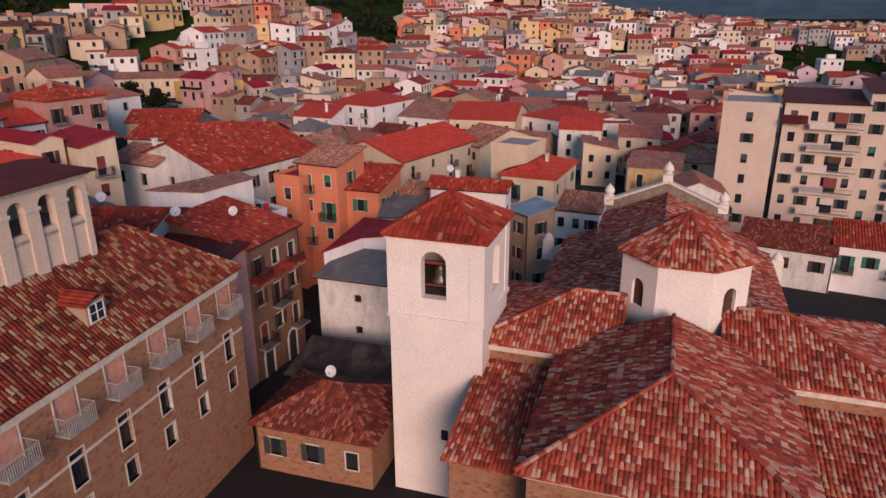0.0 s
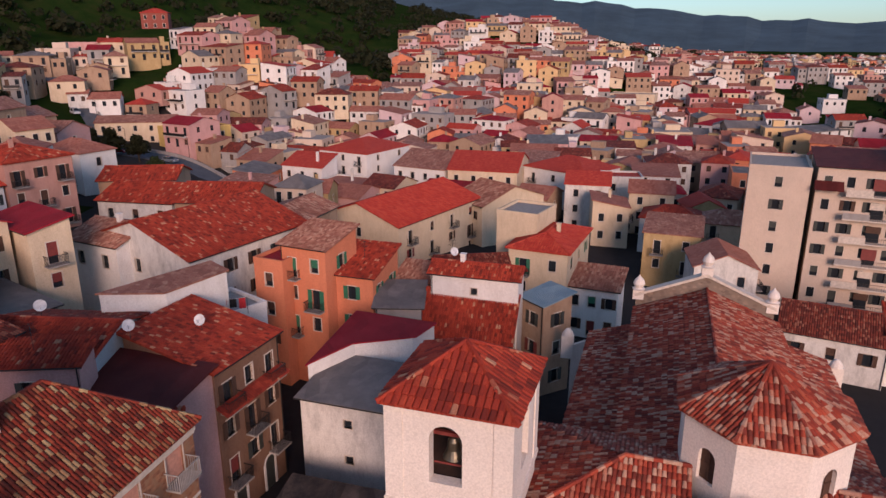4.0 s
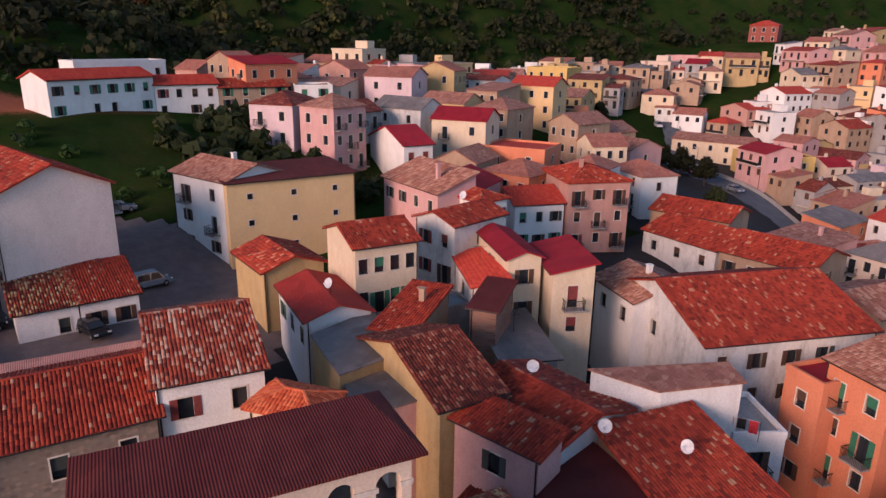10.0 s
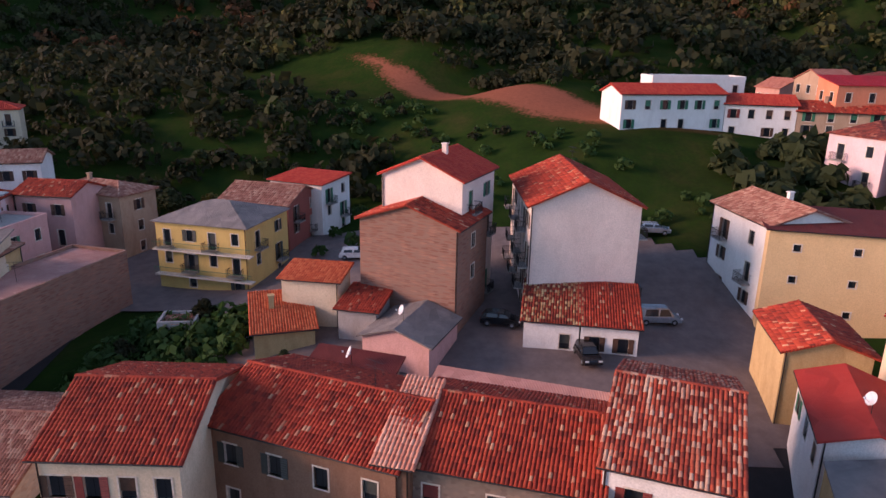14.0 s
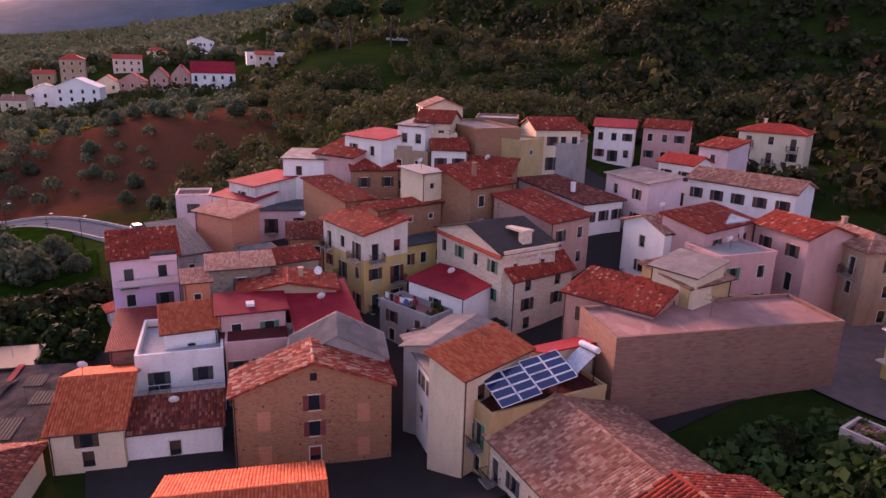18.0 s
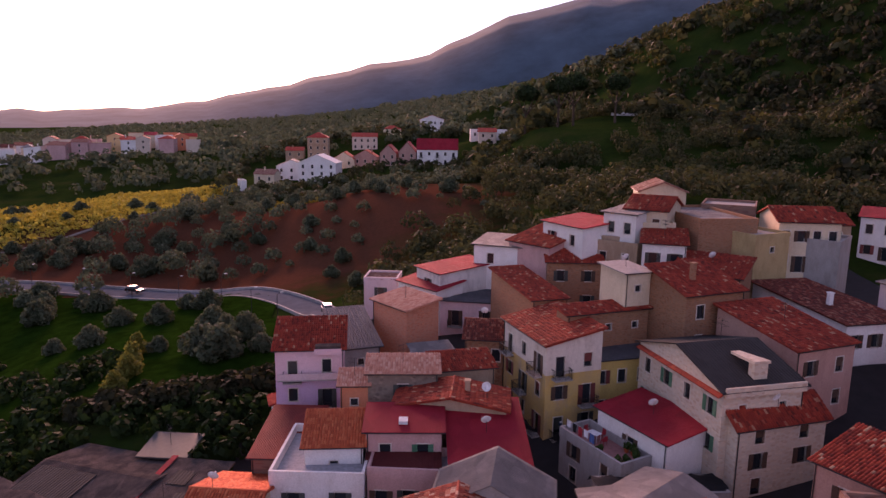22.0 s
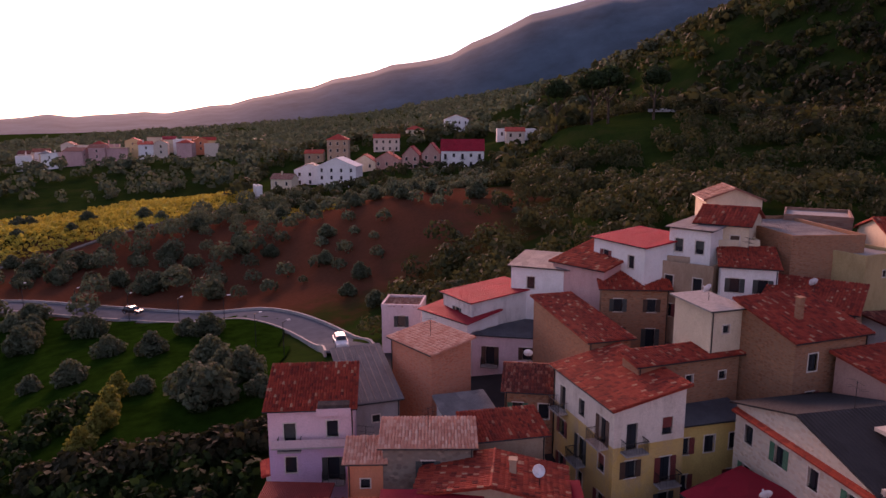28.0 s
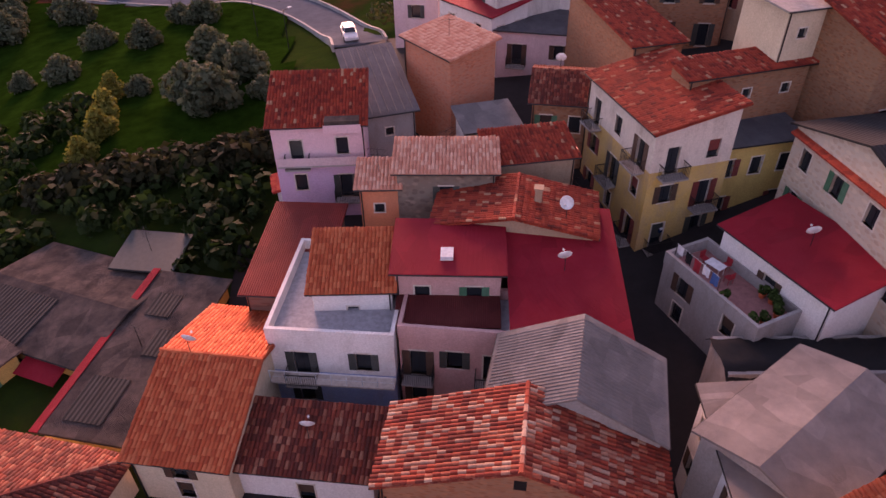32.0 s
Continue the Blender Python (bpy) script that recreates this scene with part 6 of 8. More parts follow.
    if wing and rnd.random() < 0.6:
        g, side = radians(turn), rnd.choice((-1, 1))
        ww = rnd.uniform(3.5, 5.5)
        off = side * (W + ww / 2)
        far_house(x + off * math.cos(g), y + off * math.sin(g), turn, ww, d * rnd.uniform(0.6, 0.9), h - rnd.uniform(0.8, 2.6), rnd.choice(("shed", "shed", "flat", "gx")), 0.9, wall if rnd.random() < 0.5 else rnd.choice(WALLS), rnd.choice(COVERS), False)


def town(cx, cy, turn, nx, ny, sx, sy, rule, jit=1.6, tall=(4.8, 9.4), close=160):
    g = radians(turn)
    for j in range(ny):
        for i in range(nx):
            a, b = (i - nx / 2) * sx + rnd.uniform(-jit, jit) + (j % 2) * sx * 0.4, (j - ny / 2) * sy + rnd.uniform(-jit, jit)
            x, y = cx + a * math.cos(g) - b * math.sin(g), cy + a * math.sin(g) + b * math.cos(g)
            w, d, hh = rnd.uniform(6.5, 12), rnd.uniform(6.5, 10), rnd.uniform(*tall)
            tt, wl, cv, k = turn + rnd.uniform(-14, 14) + rnd.choice((0, 0, 90)), rnd.choice(WALLS), rnd.choice(COVERS), rnd.choice(("gx", "gx", "gy", "hip", "shed", "flat"))
            if not rule(x, y) or any((x - p) ** 2 + (y - q) ** 2 < (r * 0.78 + 4.0) ** 2 for p, q, r in TAKEN):
                continue
            dist = math.hypot(x + 10, y - 25)
            if dist > close:
                far_house(x, y, tt, w, d, hh, k, rnd.uniform(1.0, 1.8), wl, cv)
                TAKEN.append((x, y, 5.5))
                continue
            c, s2 = math.cos(radians(tt)), math.sin(radians(tt))
            rows = 2 if hh < 6.6 else 3
            wins = {"f": "%dx%d%s" % (rnd.choice((2, 3)), rows, "d" if dist < 125 else ""), "l": "2x%d" % (rows - 1), "r": "1x%d" % (rows - 1)}
            shell("house", "%s hillside house with a %s roof" % (LABELS[wl], "crimson sheet" if cv == "crimson" else "grey sheet" if cv == "greysheet" else "faded tile" if cv in ("tilepale", "tilefaded") else "red tile"), x - c * w / 2 + s2 * d / 2, y - s2 * w / 2 - c * d / 2, tt, w, d, height(x, y) + hh, k, 1.8 if k != "shed" else 1.2, wl, cv, wins, 2, None, "houses of the hill town")


TAKEN += [(px, py, 6) for px, py in ((-150, 252), (-118, 228), (-98, 205), (-86, 188), (-72, 180), (-55, 172), (-42, 160), (-134, 240))]
TAKEN += [(-114, -226, 21), (-62, 160, 18), (-85, 173, 13), (-100, 190, 13), (-48, 150, 12), (15, 60, 16), (25, 75, 10), (-75, 35, 24), (40, 66, 16), (50, 78, 14), (36, 58, 10), (55, 92, 8)]
town(-5, 215, -18, 18, 18, 10.8, 10.6, lambda x, y: 128 < y < 318 and -92 < x < 22 + 0.42 * y)
town(55, 390, -12, 20, 16, 11.5, 11, lambda x, y: 305 < y < 475 and -22 < x < 175 - 0.1 * (y - 300))
town(-140, 215, 20, 10, 16, 11.8, 12, lambda x, y: 118 < y < 262 and -172 < x < -95 and not (x < -140 and y < 170))
town(-90, 110, 15, 5, 5, 11.5, 12, lambda x, y: 84 < y < 128 and -112 < x < -56)
town(-138, 112, 10, 4, 5, 11, 11, lambda x, y: 90 < y < 136 and -155 < x < -122)
town(75, 150, -25, 10, 14, 12.5, 12, lambda x, y: 60 < y < 240 and 30 < x < 150)
town(190, 420, -5, 14, 16, 26, 26, lambda x, y: 240 < y < 700 and x > 90 + 0.25 * (y - 240), 9)
town(500, 1100, 0, 26, 26, 42, 42, lambda x, y: x > 0.22 * y - 40, 18)
WALLS = ["apricot", "pink", "cream", "orange", "creampink", "white"]
town(120, -432, 8, 9, 3, 12.5, 17, lambda x, y: True, 2.5, (6.5, 10.5), 999)
for mat, sh in HEAP.items():
    ob = new("distant_windows" if mat == "glass" else "distant_houses", sh.mesh("distant_houses", mat))
    tagged(ob, "dark windows of distant hill town houses" if mat == "glass" else "walls and roofs of the crowded hill town", "houses", kind="stuff")

# ---- landmarks further off ----
for lab, ax, ay, bx, by, ze, dd, kd, wl, cv, st in (("long white row house on the green hillside", -124, 55, -128, 73, 19.5, 8, "gx", "white", "redflat", "6x2"), ("white row house with a red roof", -128, 73, -126, 84, 18.0, 8, "gx", "white", "redflat", "4x2"),
                                                    ("tan row house on the green hillside", -126, 84, -123, 97, 17.2, 9, "gx", "tan", "tile", "4x3"), ("tall white house with stacked balconies", -121.5, 97.5, -118, 104, 17.2, 8, "flat", "white", "concrete", "2x3d")):
    house(lab, ax, ay, math.degrees(math.atan2(by - ay, bx - ax)), math.hypot(bx - ax, by - ay) - 0.1, dd, ze, kd, 1.3 if kd == "gx" else 0, wl, cv, 1, f=st)
house("long white hall with a pale canopy roof", -137, 63, 96, 17, 6, 21.6, "flat", 0, "white", "greysheet", 1, f="5x1")
house("pink three-storey villa on the hillside", -131, 256, 5, 12, 10, height(-125, 256) + 9.5, "flat", 0, "pink", "concrete", 2, f="3x3d")
house("cream villa beside the pink one", -118, 257, 5, 9, 10, height(-114, 257) + 9.5, "hip", 1.4, "cream", "redflat", 2, f="2x3d")
house("orange apartment villa above the road", -148, 200, 12, 14, 11, height(-141, 205) + 10, "flat", 0, "yellow", "concrete", 2, f="4x3d")
house("bright red villa on the terraced slope", -118, 293, 12, 10, 8, height(-113, 297) + 6, "hip", 1.6, "redwall", "redflat", 2, f="3x2")
house("white house on the terraced slope", -60, 320, 0, 12, 9, height(-54, 324) + 6, "gx", 2, "white", "redflat", 2, f="3x2")
house("low white farm building on the wooded hill", -143, -263, 150, 10, 6, height(-143, -263) + 4, "flat", 0, "white", "concrete", 2, f="2x1")


for lab, x, y, turn, w, d, h, kd, rs, wl, cv, st in (
    ("villa with a steep red gable in the far village", -47.5, -284, 168, 7.0, 10, 5.4, "gy", 3.6, "rose", "crimson", "2x2"),
    ("second villa with a steep red gable in the far village", -55.5, -283, 168, 7.5, 10, 5.8, "gy", 4.2, "rose", "crimson", "2x2"),
    ("white villa with a broad red gabled roof and balcony", -63.2, -280, 172, 17.5, 11, 6.6, "gx", 4.4, "white", "crimson", "5x2d"),
    ("unfinished white house with a dark grey gable", -2.5, -292, 178, 13.0, 9, 6.2, "gy", 2.6, "white", "greysheet", "3x2"),
    ("white house under construction with scaffolding", -12.5, -284, 165, 16.5, 10, 9.2, "gy", 3.4, "white", "white", "4x3"),
    ("tall tan house with a small red roof in the far village", -14.0, -330, 176, 10.0, 9, 11.5, "hip", 2.2, "tan", "redflat", "3x3"),
    ("low house with a broad red tile gable", -27.0, -300, 172, 9.5, 10, 4.2, "gy", 3.0, "cream", "redflat", "2x1"),
    ("low house with a red roof and brown gable", -36.0, -301, 170, 11.0, 9, 4.2, "gy", 3.2, "rose", "redflat", "3x1"),
    ("pale house with a red roof and white terrace", -36.0, -345, 178, 13.0, 9, 6.4, "gx", 1.8, "creampink", "redflat", "4x2"),
    ("small cream house with a red hipped roof", -54.0, -380, 178, 10.0, 8, 3.4, "hip", 1.8, "cream", "redflat", "3x1"),
    ("white house with two red roofs above the village", -76.0, -390, 175, 14.0, 9, 7.0, "gy", 2.6, "white", "crimson", "4x2"),
    ("white flat house with a long terrace wall", -90.0, -300, 172, 17.0, 9, 4.6, "flat", 0, "white", "concrete", "4x1"),
    ("pale house with a red roof below the terrace", -92.0, -290, 172, 8.0, 8, 5.0, "gx", 1.6, "creampink", "redflat", "2x2"),
    ("low tan house among the olive trees", -2.0, -345, 176, 9.0, 8, 5.0, "gx", 1.6, "tan", "redflat", "2x1"),
    ("cream farmhouse with a pale gable beside the vineyard", 5.0, -276, 160, 9.0, 6, 4.2, "gx", 1.8, "cream", "tilepale", "2x1"),
    ("long white garden wall building by the vineyard", 9.5, -262, 110, 7.0, 2.0, 3.4, "flat", 0, "white", "concrete", "1x1")):
    house(lab, x, y, turn, w, d, height(x - w / 2, y) + h, kd, rs, wl, cv, 2, f=st)


# ---- trees ----
def crown_mesh(name, material, lobes, n, size, seed, flat=1.0):
    rng = np.random.RandomState(seed)
    which = rng.randint(len(lobes), size=n)
    L = np.array(lobes, float)[which]
    dirs = rng.normal(size=(n, 3))
    dirs /= np.linalg.norm(dirs, axis=1)[:, None]
    rad = L[:, 3] * rng.uniform(0.62, 1.05, n)
    P = L[:, :3] + dirs * rad[:, None] * np.array([1, 1, flat])
    a = rng.normal(size=(n, 3)) + dirs * 0.4
    a -= (a * dirs).sum(1)[:, None] * dirs * 0.65
    a /= np.linalg.norm(a, axis=1)[:, None]
    b = np.cross(a, dirs + rng.normal(size=(n, 3)) * 0.5)
    b /= np.linalg.norm(b, axis=1)[:, None]
    s = size * rng.uniform(0.6, 1.3, n)[:, None]
    V = np.stack([P - a * s - b * s * 0.25, P + b * s * 0.75, P + a * s * 0.9 + b * s * 0.1, P - b * s * 0.7 + dirs * s * 0.35], 1).reshape(-1, 3)
    return mesh_arrays(name, V, np.arange(n * 4).reshape(-1, 4), material)


def trunk_mesh(h, r, seed, limbs=4):
    rn = random.Random(seed)
    sh = Shape().tube((0, 0, -0.4), (0.1, 0.05, h * 0.5), r, r * 0.75, 8)
    for k in range(limbs):
        g = 2 * math.pi * k / limbs + rn.uniform(-0.4, 0.4)
        sh.tube((0.1, 0.05, h * 0.45), (math.cos(g) * h * 0.35, math.sin(g) * h * 0.35, h * rn.uniform(0.75, 1.05)), r * 0.6, r * 0.15, 6)
    return sh.mesh("trunk", "bark")


def tree_kind(name, label, leaf, lobes, h, r, n, size, seed, flat=1.0):
    root = new(name)
    tagged(root, label, "tree", "trees on the slopes")
    part("trunk", trunk_mesh(h, r, seed), root)
    part("crown", crown_mesh("crown", leaf, lobes, n, size, seed, flat), root)
    return root


KINDS = [
    tree_kind("olive_tree", "rounded silver-green olive tree on the slope", "olive", [(0, 0, 1.7, 1.6), (1.2, 0.3, 1.4, 1.25), (-1.0, 0.8, 1.5, 1.3), (0.1, -1.1, 1.4, 1.25), (0, 0.2, 2.6, 1.1)], 1.5, 0.22, 1300, 0.27, 1, 0.95),
    tree_kind("olive_tree", "broad silver-green olive tree on the slope", "olive", [(0.4, 0, 1.9, 1.9), (1.7, -0.5, 1.5, 1.4), (-1.3, 0.4, 1.7, 1.6), (0.2, 1.4, 1.4, 1.35), (-0.3, -1.1, 1.5, 1.4), (0, 0.1, 3.0, 1.3)], 1.6, 0.26, 1500, 0.29, 2, 0.95),
    tree_kind("broadleaf_tree", "dense dark green broadleaf tree", "darkwood", [(0, 0, 5, 2.6), (1.8, 0.6, 4.4, 1.9), (-1.6, 1, 4.8, 2.0), (0.3, -1.7, 4.5, 1.9), (0.2, 0.4, 6.9, 1.7)], 4.5, 0.3, 1300, 0.45, 3),
    tree_kind("broadleaf_tree", "green leafy tree beside the houses", "greenwood", [(0, 0, 4, 2.2), (1.5, 0.3, 3.6, 1.6), (-1.3, 0.9, 3.9, 1.7), (0.2, -1.4, 3.7, 1.6), (0, 0.3, 5.6, 1.4)], 3.8, 0.26, 1100, 0.42, 4),
    tree_kind("broadleaf_tree", "yellow-green autumn tree on the slope", "autumn", [(0, 0, 3.6, 2.0), (1.3, 0.5, 3.2, 1.5), (-1.2, 0.3, 3.4, 1.5), (0, -1.1, 3.3, 1.4)], 3.2, 0.22, 1000, 0.4, 5),
    tree_kind("umbrella_pine", "flat-topped dark umbrella pine on the hill", "pine", [(0, 0, 11.4, 2.4), (1.6, 0.5, 10.6, 1.9), (-1.6, 0.5, 10.7, 2.0), (0.3, -1.6, 10.6, 1.9), (0.3, 1.7, 10.7, 1.9)], 11, 0.35, 2400, 0.5, 6, 0.85),
    tree_kind("garden_shrub", "yellowing leafy shrub tree in the garden", "yellowleaf", [(0, 0, 2.6, 1.7), (1.2, 0.4, 2.0, 1.3), (-1.1, 0.6, 2.3, 1.3), (0.2, -1.2, 1.8, 1.3), (0.1, 0.2, 4.2, 1.1)], 2.4, 0.16, 900, 0.3, 7),
]
first = [True] * len(KINDS)


def plant(kind, x, y, size=1.0, turn=0.0):
    m = pose(x, y, height(x, y) - 0.1, 0, 0, turn)
    ob = KINDS[kind]
    if first[kind]:
        first[kind] = False
        ob.matrix_world = m
        ob.scale = (size, size, size)
        return ob
    t = copy_thing(ob, m)
    t.scale = (size, size, size)
    return t


rnd = random.Random(11)
# olives on the red field and below the road
for k in range(90):
    x, y = rnd.uniform(-62, 95), rnd.uniform(-235, -112)
    if abs(height(x, y) + 11) < 60 and min(math.hypot(x - p[0][0], y - p[0][1]) for p in edge) > 8 and (y < -128 or x > 5):
        plant(rnd.choice((0, 0, 1)), x, y, rnd.uniform(0.75, 1.15), rnd.uniform(0, 360))
for k in range(40):
    x, y = rnd.uniform(16, 66), rnd.uniform(-128, -58)
    if min(math.hypot(x - p[0][0], y - p[0][1]) for p in edge) > 6.5 and (y > -96 or rnd.random() < 0.35):
        plant(rnd.choice((0, 1, 3, 3, 4)), x, y, rnd.uniform(0.7, 1.2), rnd.uniform(0, 360))
for x, y, s, k in ((-16.0, -76.5, 1.25, 1), (-13.2, -79, 1.15, 1), (-18.7, -83.5, 1.1, 1), (-11.5, -95.5, 1.05, 1), (-14.5, -90, 1.0, 0), (-7.6, -111, 1.0, 1), (-4.0, -112, 0.9, 0), (-1.6, -102, 0.95, 1), (6, -105, 0.9, 1), (15, -121, 1.1, 1), (19, -125, 0.9, 0), (27, -127, 0.9, 0), (12.5, -94, 0.8, 0), (6.6, -93, 0.9, 1), (-6.2, -83, 0.75, 0), (-21.6, -77, 0.8, 0), (-39, -113, 1.0, 1), (-35, -120, 0.9, 0), (-43, -106, 1.05, 1), (-48, -101, 1.1, 1), (-46, -112, 0.9, 0), (-30, -128, 0.8, 0), (-19.6, -56.6, 0.5, 0)):
    plant(k, x, y, s, x * 40)
for x, y, s in ((-3.4, -82.5, 0.7), (-4.4, -77, 0.75), (-5.4, -72, 0.75), (-5.2, -67, 0.7), (-5.6, -65, 0.5)):
    plant(6, x, y, s, x * 55)
for x, y in ((-101, -243), (-111, -234), (-119, -240), (-132, -231)):
    plant(5, x, y, rnd.uniform(1.3, 1.5), x * 31)
for x, y, k in ((-88, 182, 2), (-80, 176, 2), (-73, 174, 2), (-60, 152, 3), (-100, 172, 2), (-110, 185, 2), (-85, 68, 4), (-88, 75, 4), (-92, 82, 3), (-82, 72, 3), (-90, 66, 4), (-68, 14, 3), (-66, 22, 3), (-71, 4, 3), (-64, 2, 2), (-78, 3, 2), (-72, -3, 2), (-122, -12, 4), (-120, -18, 3)):
    plant(k, x, y, rnd.uniform(0.55, 0.9) * (0.5 if -80 < x < -60 and y < 24 else 1.0), x * 17)


def thicket(name, label, leaf, pts, size, seed, per=34, leafsize=0.95):
    """Woods and bushes that cannot be counted, as one mesh of leaf clumps."""
    rng = np.random.RandomState(seed)
    pts = np.asarray(pts, float)
    n = len(pts)
    r = size * rng.uniform(0.6, 1.35, n)
    z = ground(pts[:, 0], pts[:, 1])
    C = np.repeat(np.stack([pts[:, 0], pts[:, 1], z + r * 0.75], -1), per, 0)
    R = np.repeat(r, per)
    dirs = rng.normal(size=(n * per, 3))
    dirs[:, 2] = np.abs(dirs[:, 2]) * 0.9 - 0.25
    dirs /= np.linalg.norm(dirs, axis=1)[:, None]
    P = C + dirs * (R * rng.uniform(0.7, 1.05, n * per))[:, None]
    a = rng.normal(size=(n * per, 3))
    a -= (a * dirs).sum(1)[:, None] * dirs * 0.7
    a /= np.linalg.norm(a, axis=1)[:, None]
    b = np.cross(a, dirs + rng.normal(size=(n * per, 3)) * 0.4)
    b /= np.linalg.norm(b, axis=1)[:, None]
    s = (leafsize * rng.uniform(0.6, 1.3, n * per) * R / size)[:, None]
    V = np.stack([P - a * s, P + b * s * 0.7, P + a * s, P - b * s * 0.7 + dirs * s * 0.3], 1).reshape(-1, 3)
    return tagged(new(name, mesh_arrays(name, V, np.arange(len(V)).reshape(-1, 4), leaf)), label, "trees", kind="stuff")


def scatter(n, seed, x0, x1, y0, y1, rule):
    rng = np.random.RandomState(seed)
    x, y = rng.uniform(x0, x1, n), rng.uniform(y0, y1, n)
    ok = rule(x, y)
    return np.stack([x[ok], y[ok]], -1)


def clear(x, y, margin=1.0):
    t = np.array(TAKEN)
    return (np.hypot(x[:, None] - t[:, 0], y[:, None] - t[:, 1]) > t[:, 2] + margin).all(1)


scar = lambda x, y: (np.abs(y - 167.5 - 0.93 * x) < 27) & (x > -200) & (x < -122) | (x > -146) & (y > 15) & (y < 75)
west = lambda x, y: (x < -122 - 0.12 * np.abs(y - 40)) & clear(x, y, 2) & ~scar(x, y)
village = lambda x, y: (x > -104) & (x < 14) & (y > -352) & (y < -222)
thicket("wood", "dark wooded hillside above the town", "darkwood", scatter(7600, 21, -520, -120, -330, 330, lambda x, y: west(x, y) & ((x < -175 - 14 * np.sin(y * 0.06)) | (np.sin(x * 0.13) * np.sin(y * 0.11) > 0.2))), 3.0, 22, 26, 1.05)
thicket("wood", "green scrub and olives on the slope", "greenwood", scatter(2300, 23, -330, -118, -260, 250, lambda x, y: west(x, y) & (np.sin(x * 0.05) + np.cos(y * 0.06) > -0.2)), 2.1, 24)
thicket("wood", "brown autumn trees on the slope", "autumn", scatter(1500, 25, -560, -190, -300, 300, lambda x, y: west(x, y) & (np.sin(x * 0.03 + 2) * np.cos(y * 0.04) > 0.15)), 2.8, 26)
thicket("wood", "rust-coloured thinning wood on the slope", "rust", scatter(900, 27, -600, -210, -200, 330, lambda x, y: west(x, y) & (np.cos(x * 0.035) * np.sin(y * 0.03 + 1) > 0.2)), 2.6, 28)
thicket("wood", "dark wood between the town and the far village", "southwood", scatter(1500, 29, -190, -20, -330, -92, lambda x, y: (x < -35 - 0.28 * (-y - 100)) & clear(x, y, 2) & ~village(x, y) & (np.hypot((x + 16) / 58, (y + 184) / 50) > 1)), 2.7, 30, 120, 0.42)
thicket("wood", "wood on the ridge above the old town", "darkwood", scatter(2600, 31, -420, 60, 300, 900, lambda x, y: clear(x, y, 3) & (x < -22 - 0.06 * (y - 300))), 3.2, 32, 22, 1.2)
thicket("wood", "dark wood on the ridge line", "darkwood", scatter(900, 33, -30, 300, 470, 900, lambda x, y: clear(x, y, 4)), 3.4, 34)
thicket("olive_grove", "rows of silver-green olive trees on the plain", "olive", scatter(7200, 35, -120, 700, -1100, -235, lambda x, y: clear(x, y, 3) & ~((x > 8) & (x < 152) & (y > -306 + 0.35 * np.maximum(0, x - 40))) & ~((x > 62) & (x < 182) & (y > -465) & (y < -396)) & ~village(x, y) & ~((x > 2) & (x < 30) & (y > -304))), 3.1, 36, 26, 1.1)
thicket("olive_grove", "hazy olive groves towards the mountain", "olive", scatter(3800, 37, -700, 500, -1700, -420, lambda x, y: (x < 600) & ~((x > 62) & (x < 182) & (y > -465) & (y < -385)) & ~village(x, y)), 4.6, 38, 22, 1.8)
thicket("scrub", "tangled dark bushes in the gardens below the road", "gardenleaf", scatter(1700, 39, -24, 60, -110, -50, lambda x, y: clear(x, y, 0.5) & ((y > -62.5 + 0.23 * (x + 10) * (x < 0)) | (x > -3) & (y > -84 + 0.2 * x) & (np.sin(x * 0.5) + np.cos(y * 0.41) > -0.7) | (x > 20) & (y > -96))), 1.0, 40, 34, 0.4)
thicket("scrub", "dense garden shrubs behind the brick hall", "bush", scatter(160, 41, -79, -61, -6, 9, lambda x, y: clear(x, y, -4)), 1.1, 42, 40, 0.4)
EDGE = [(62, -184), (30, -197), (9, -252), (15, -294), (24, -302), (64, -283), (92, -251), (150, -210), (130, -176)]


def vines(x, y):
    """Whether x, y lies in the yellow vineyard."""
    odd = False
    for (xa, ya), (xb, yb) in zip(EDGE, EDGE[1:] + EDGE[:1]):
        if (ya > y) != (yb > y) and x < xa + (xb - xa) * (y - ya) / (yb - ya):
            odd = not odd
    return odd


thicket("vineyard", "yellow autumn vineyard rows", "vine", np.array([(x + 0.9 * math.sin(y * 3.1), y) for y in np.arange(-302, -176, 2.6) for x in np.arange(6, 150, 1.7) if vines(x, y)]), 0.8, 43, 12, 0.5)
thicket("bushes", "trees and bushes along the edge of the white terrace", "greenwood", scatter(90, 45, -120, -84, 66, 95, lambda x, y: clear(x, y, 0.5) & (x < -88 + 0.1 * (y - 40))), 1.6, 46)
thicket("wood", "trees on the plain east of the town", "darkwood", scatter(1300, 47, 60, 900, -160, 1500, lambda x, y: clear(x, y, 4) & (x > 120 + 0 * y)), 3.2, 48, 26, 1.2)

thicket("wood", "dark woods climbing towards the mountain", "southwood", scatter(5200, 51, -950, -50, -950, -240, lambda x, y: (x < -75 - 0.32 * (-y - 240)) & clear(x, y, 3) & (np.hypot(x + 114, y + 226) > 24)), 4.4, 52, 22, 1.7)
thicket("wood", "scattered autumn trees on the slope", "autumn", scatter(1100, 53, -700, -60, -800, -120, lambda x, y: (x < -70 - 0.3 * (-y - 120)) & clear(x, y, 3)), 3.0, 54, 30, 1.1)
thicket("olive_grove", "scrubby terraces above the old quarter", "darkwood", scatter(1500, 55, -260, -112, -110, 50, lambda x, y: clear(x, y, 2) & (x < -118 - 0.1 * np.abs(y + 30)) & ~scar(x, y)), 2.0, 56, 40, 0.6)

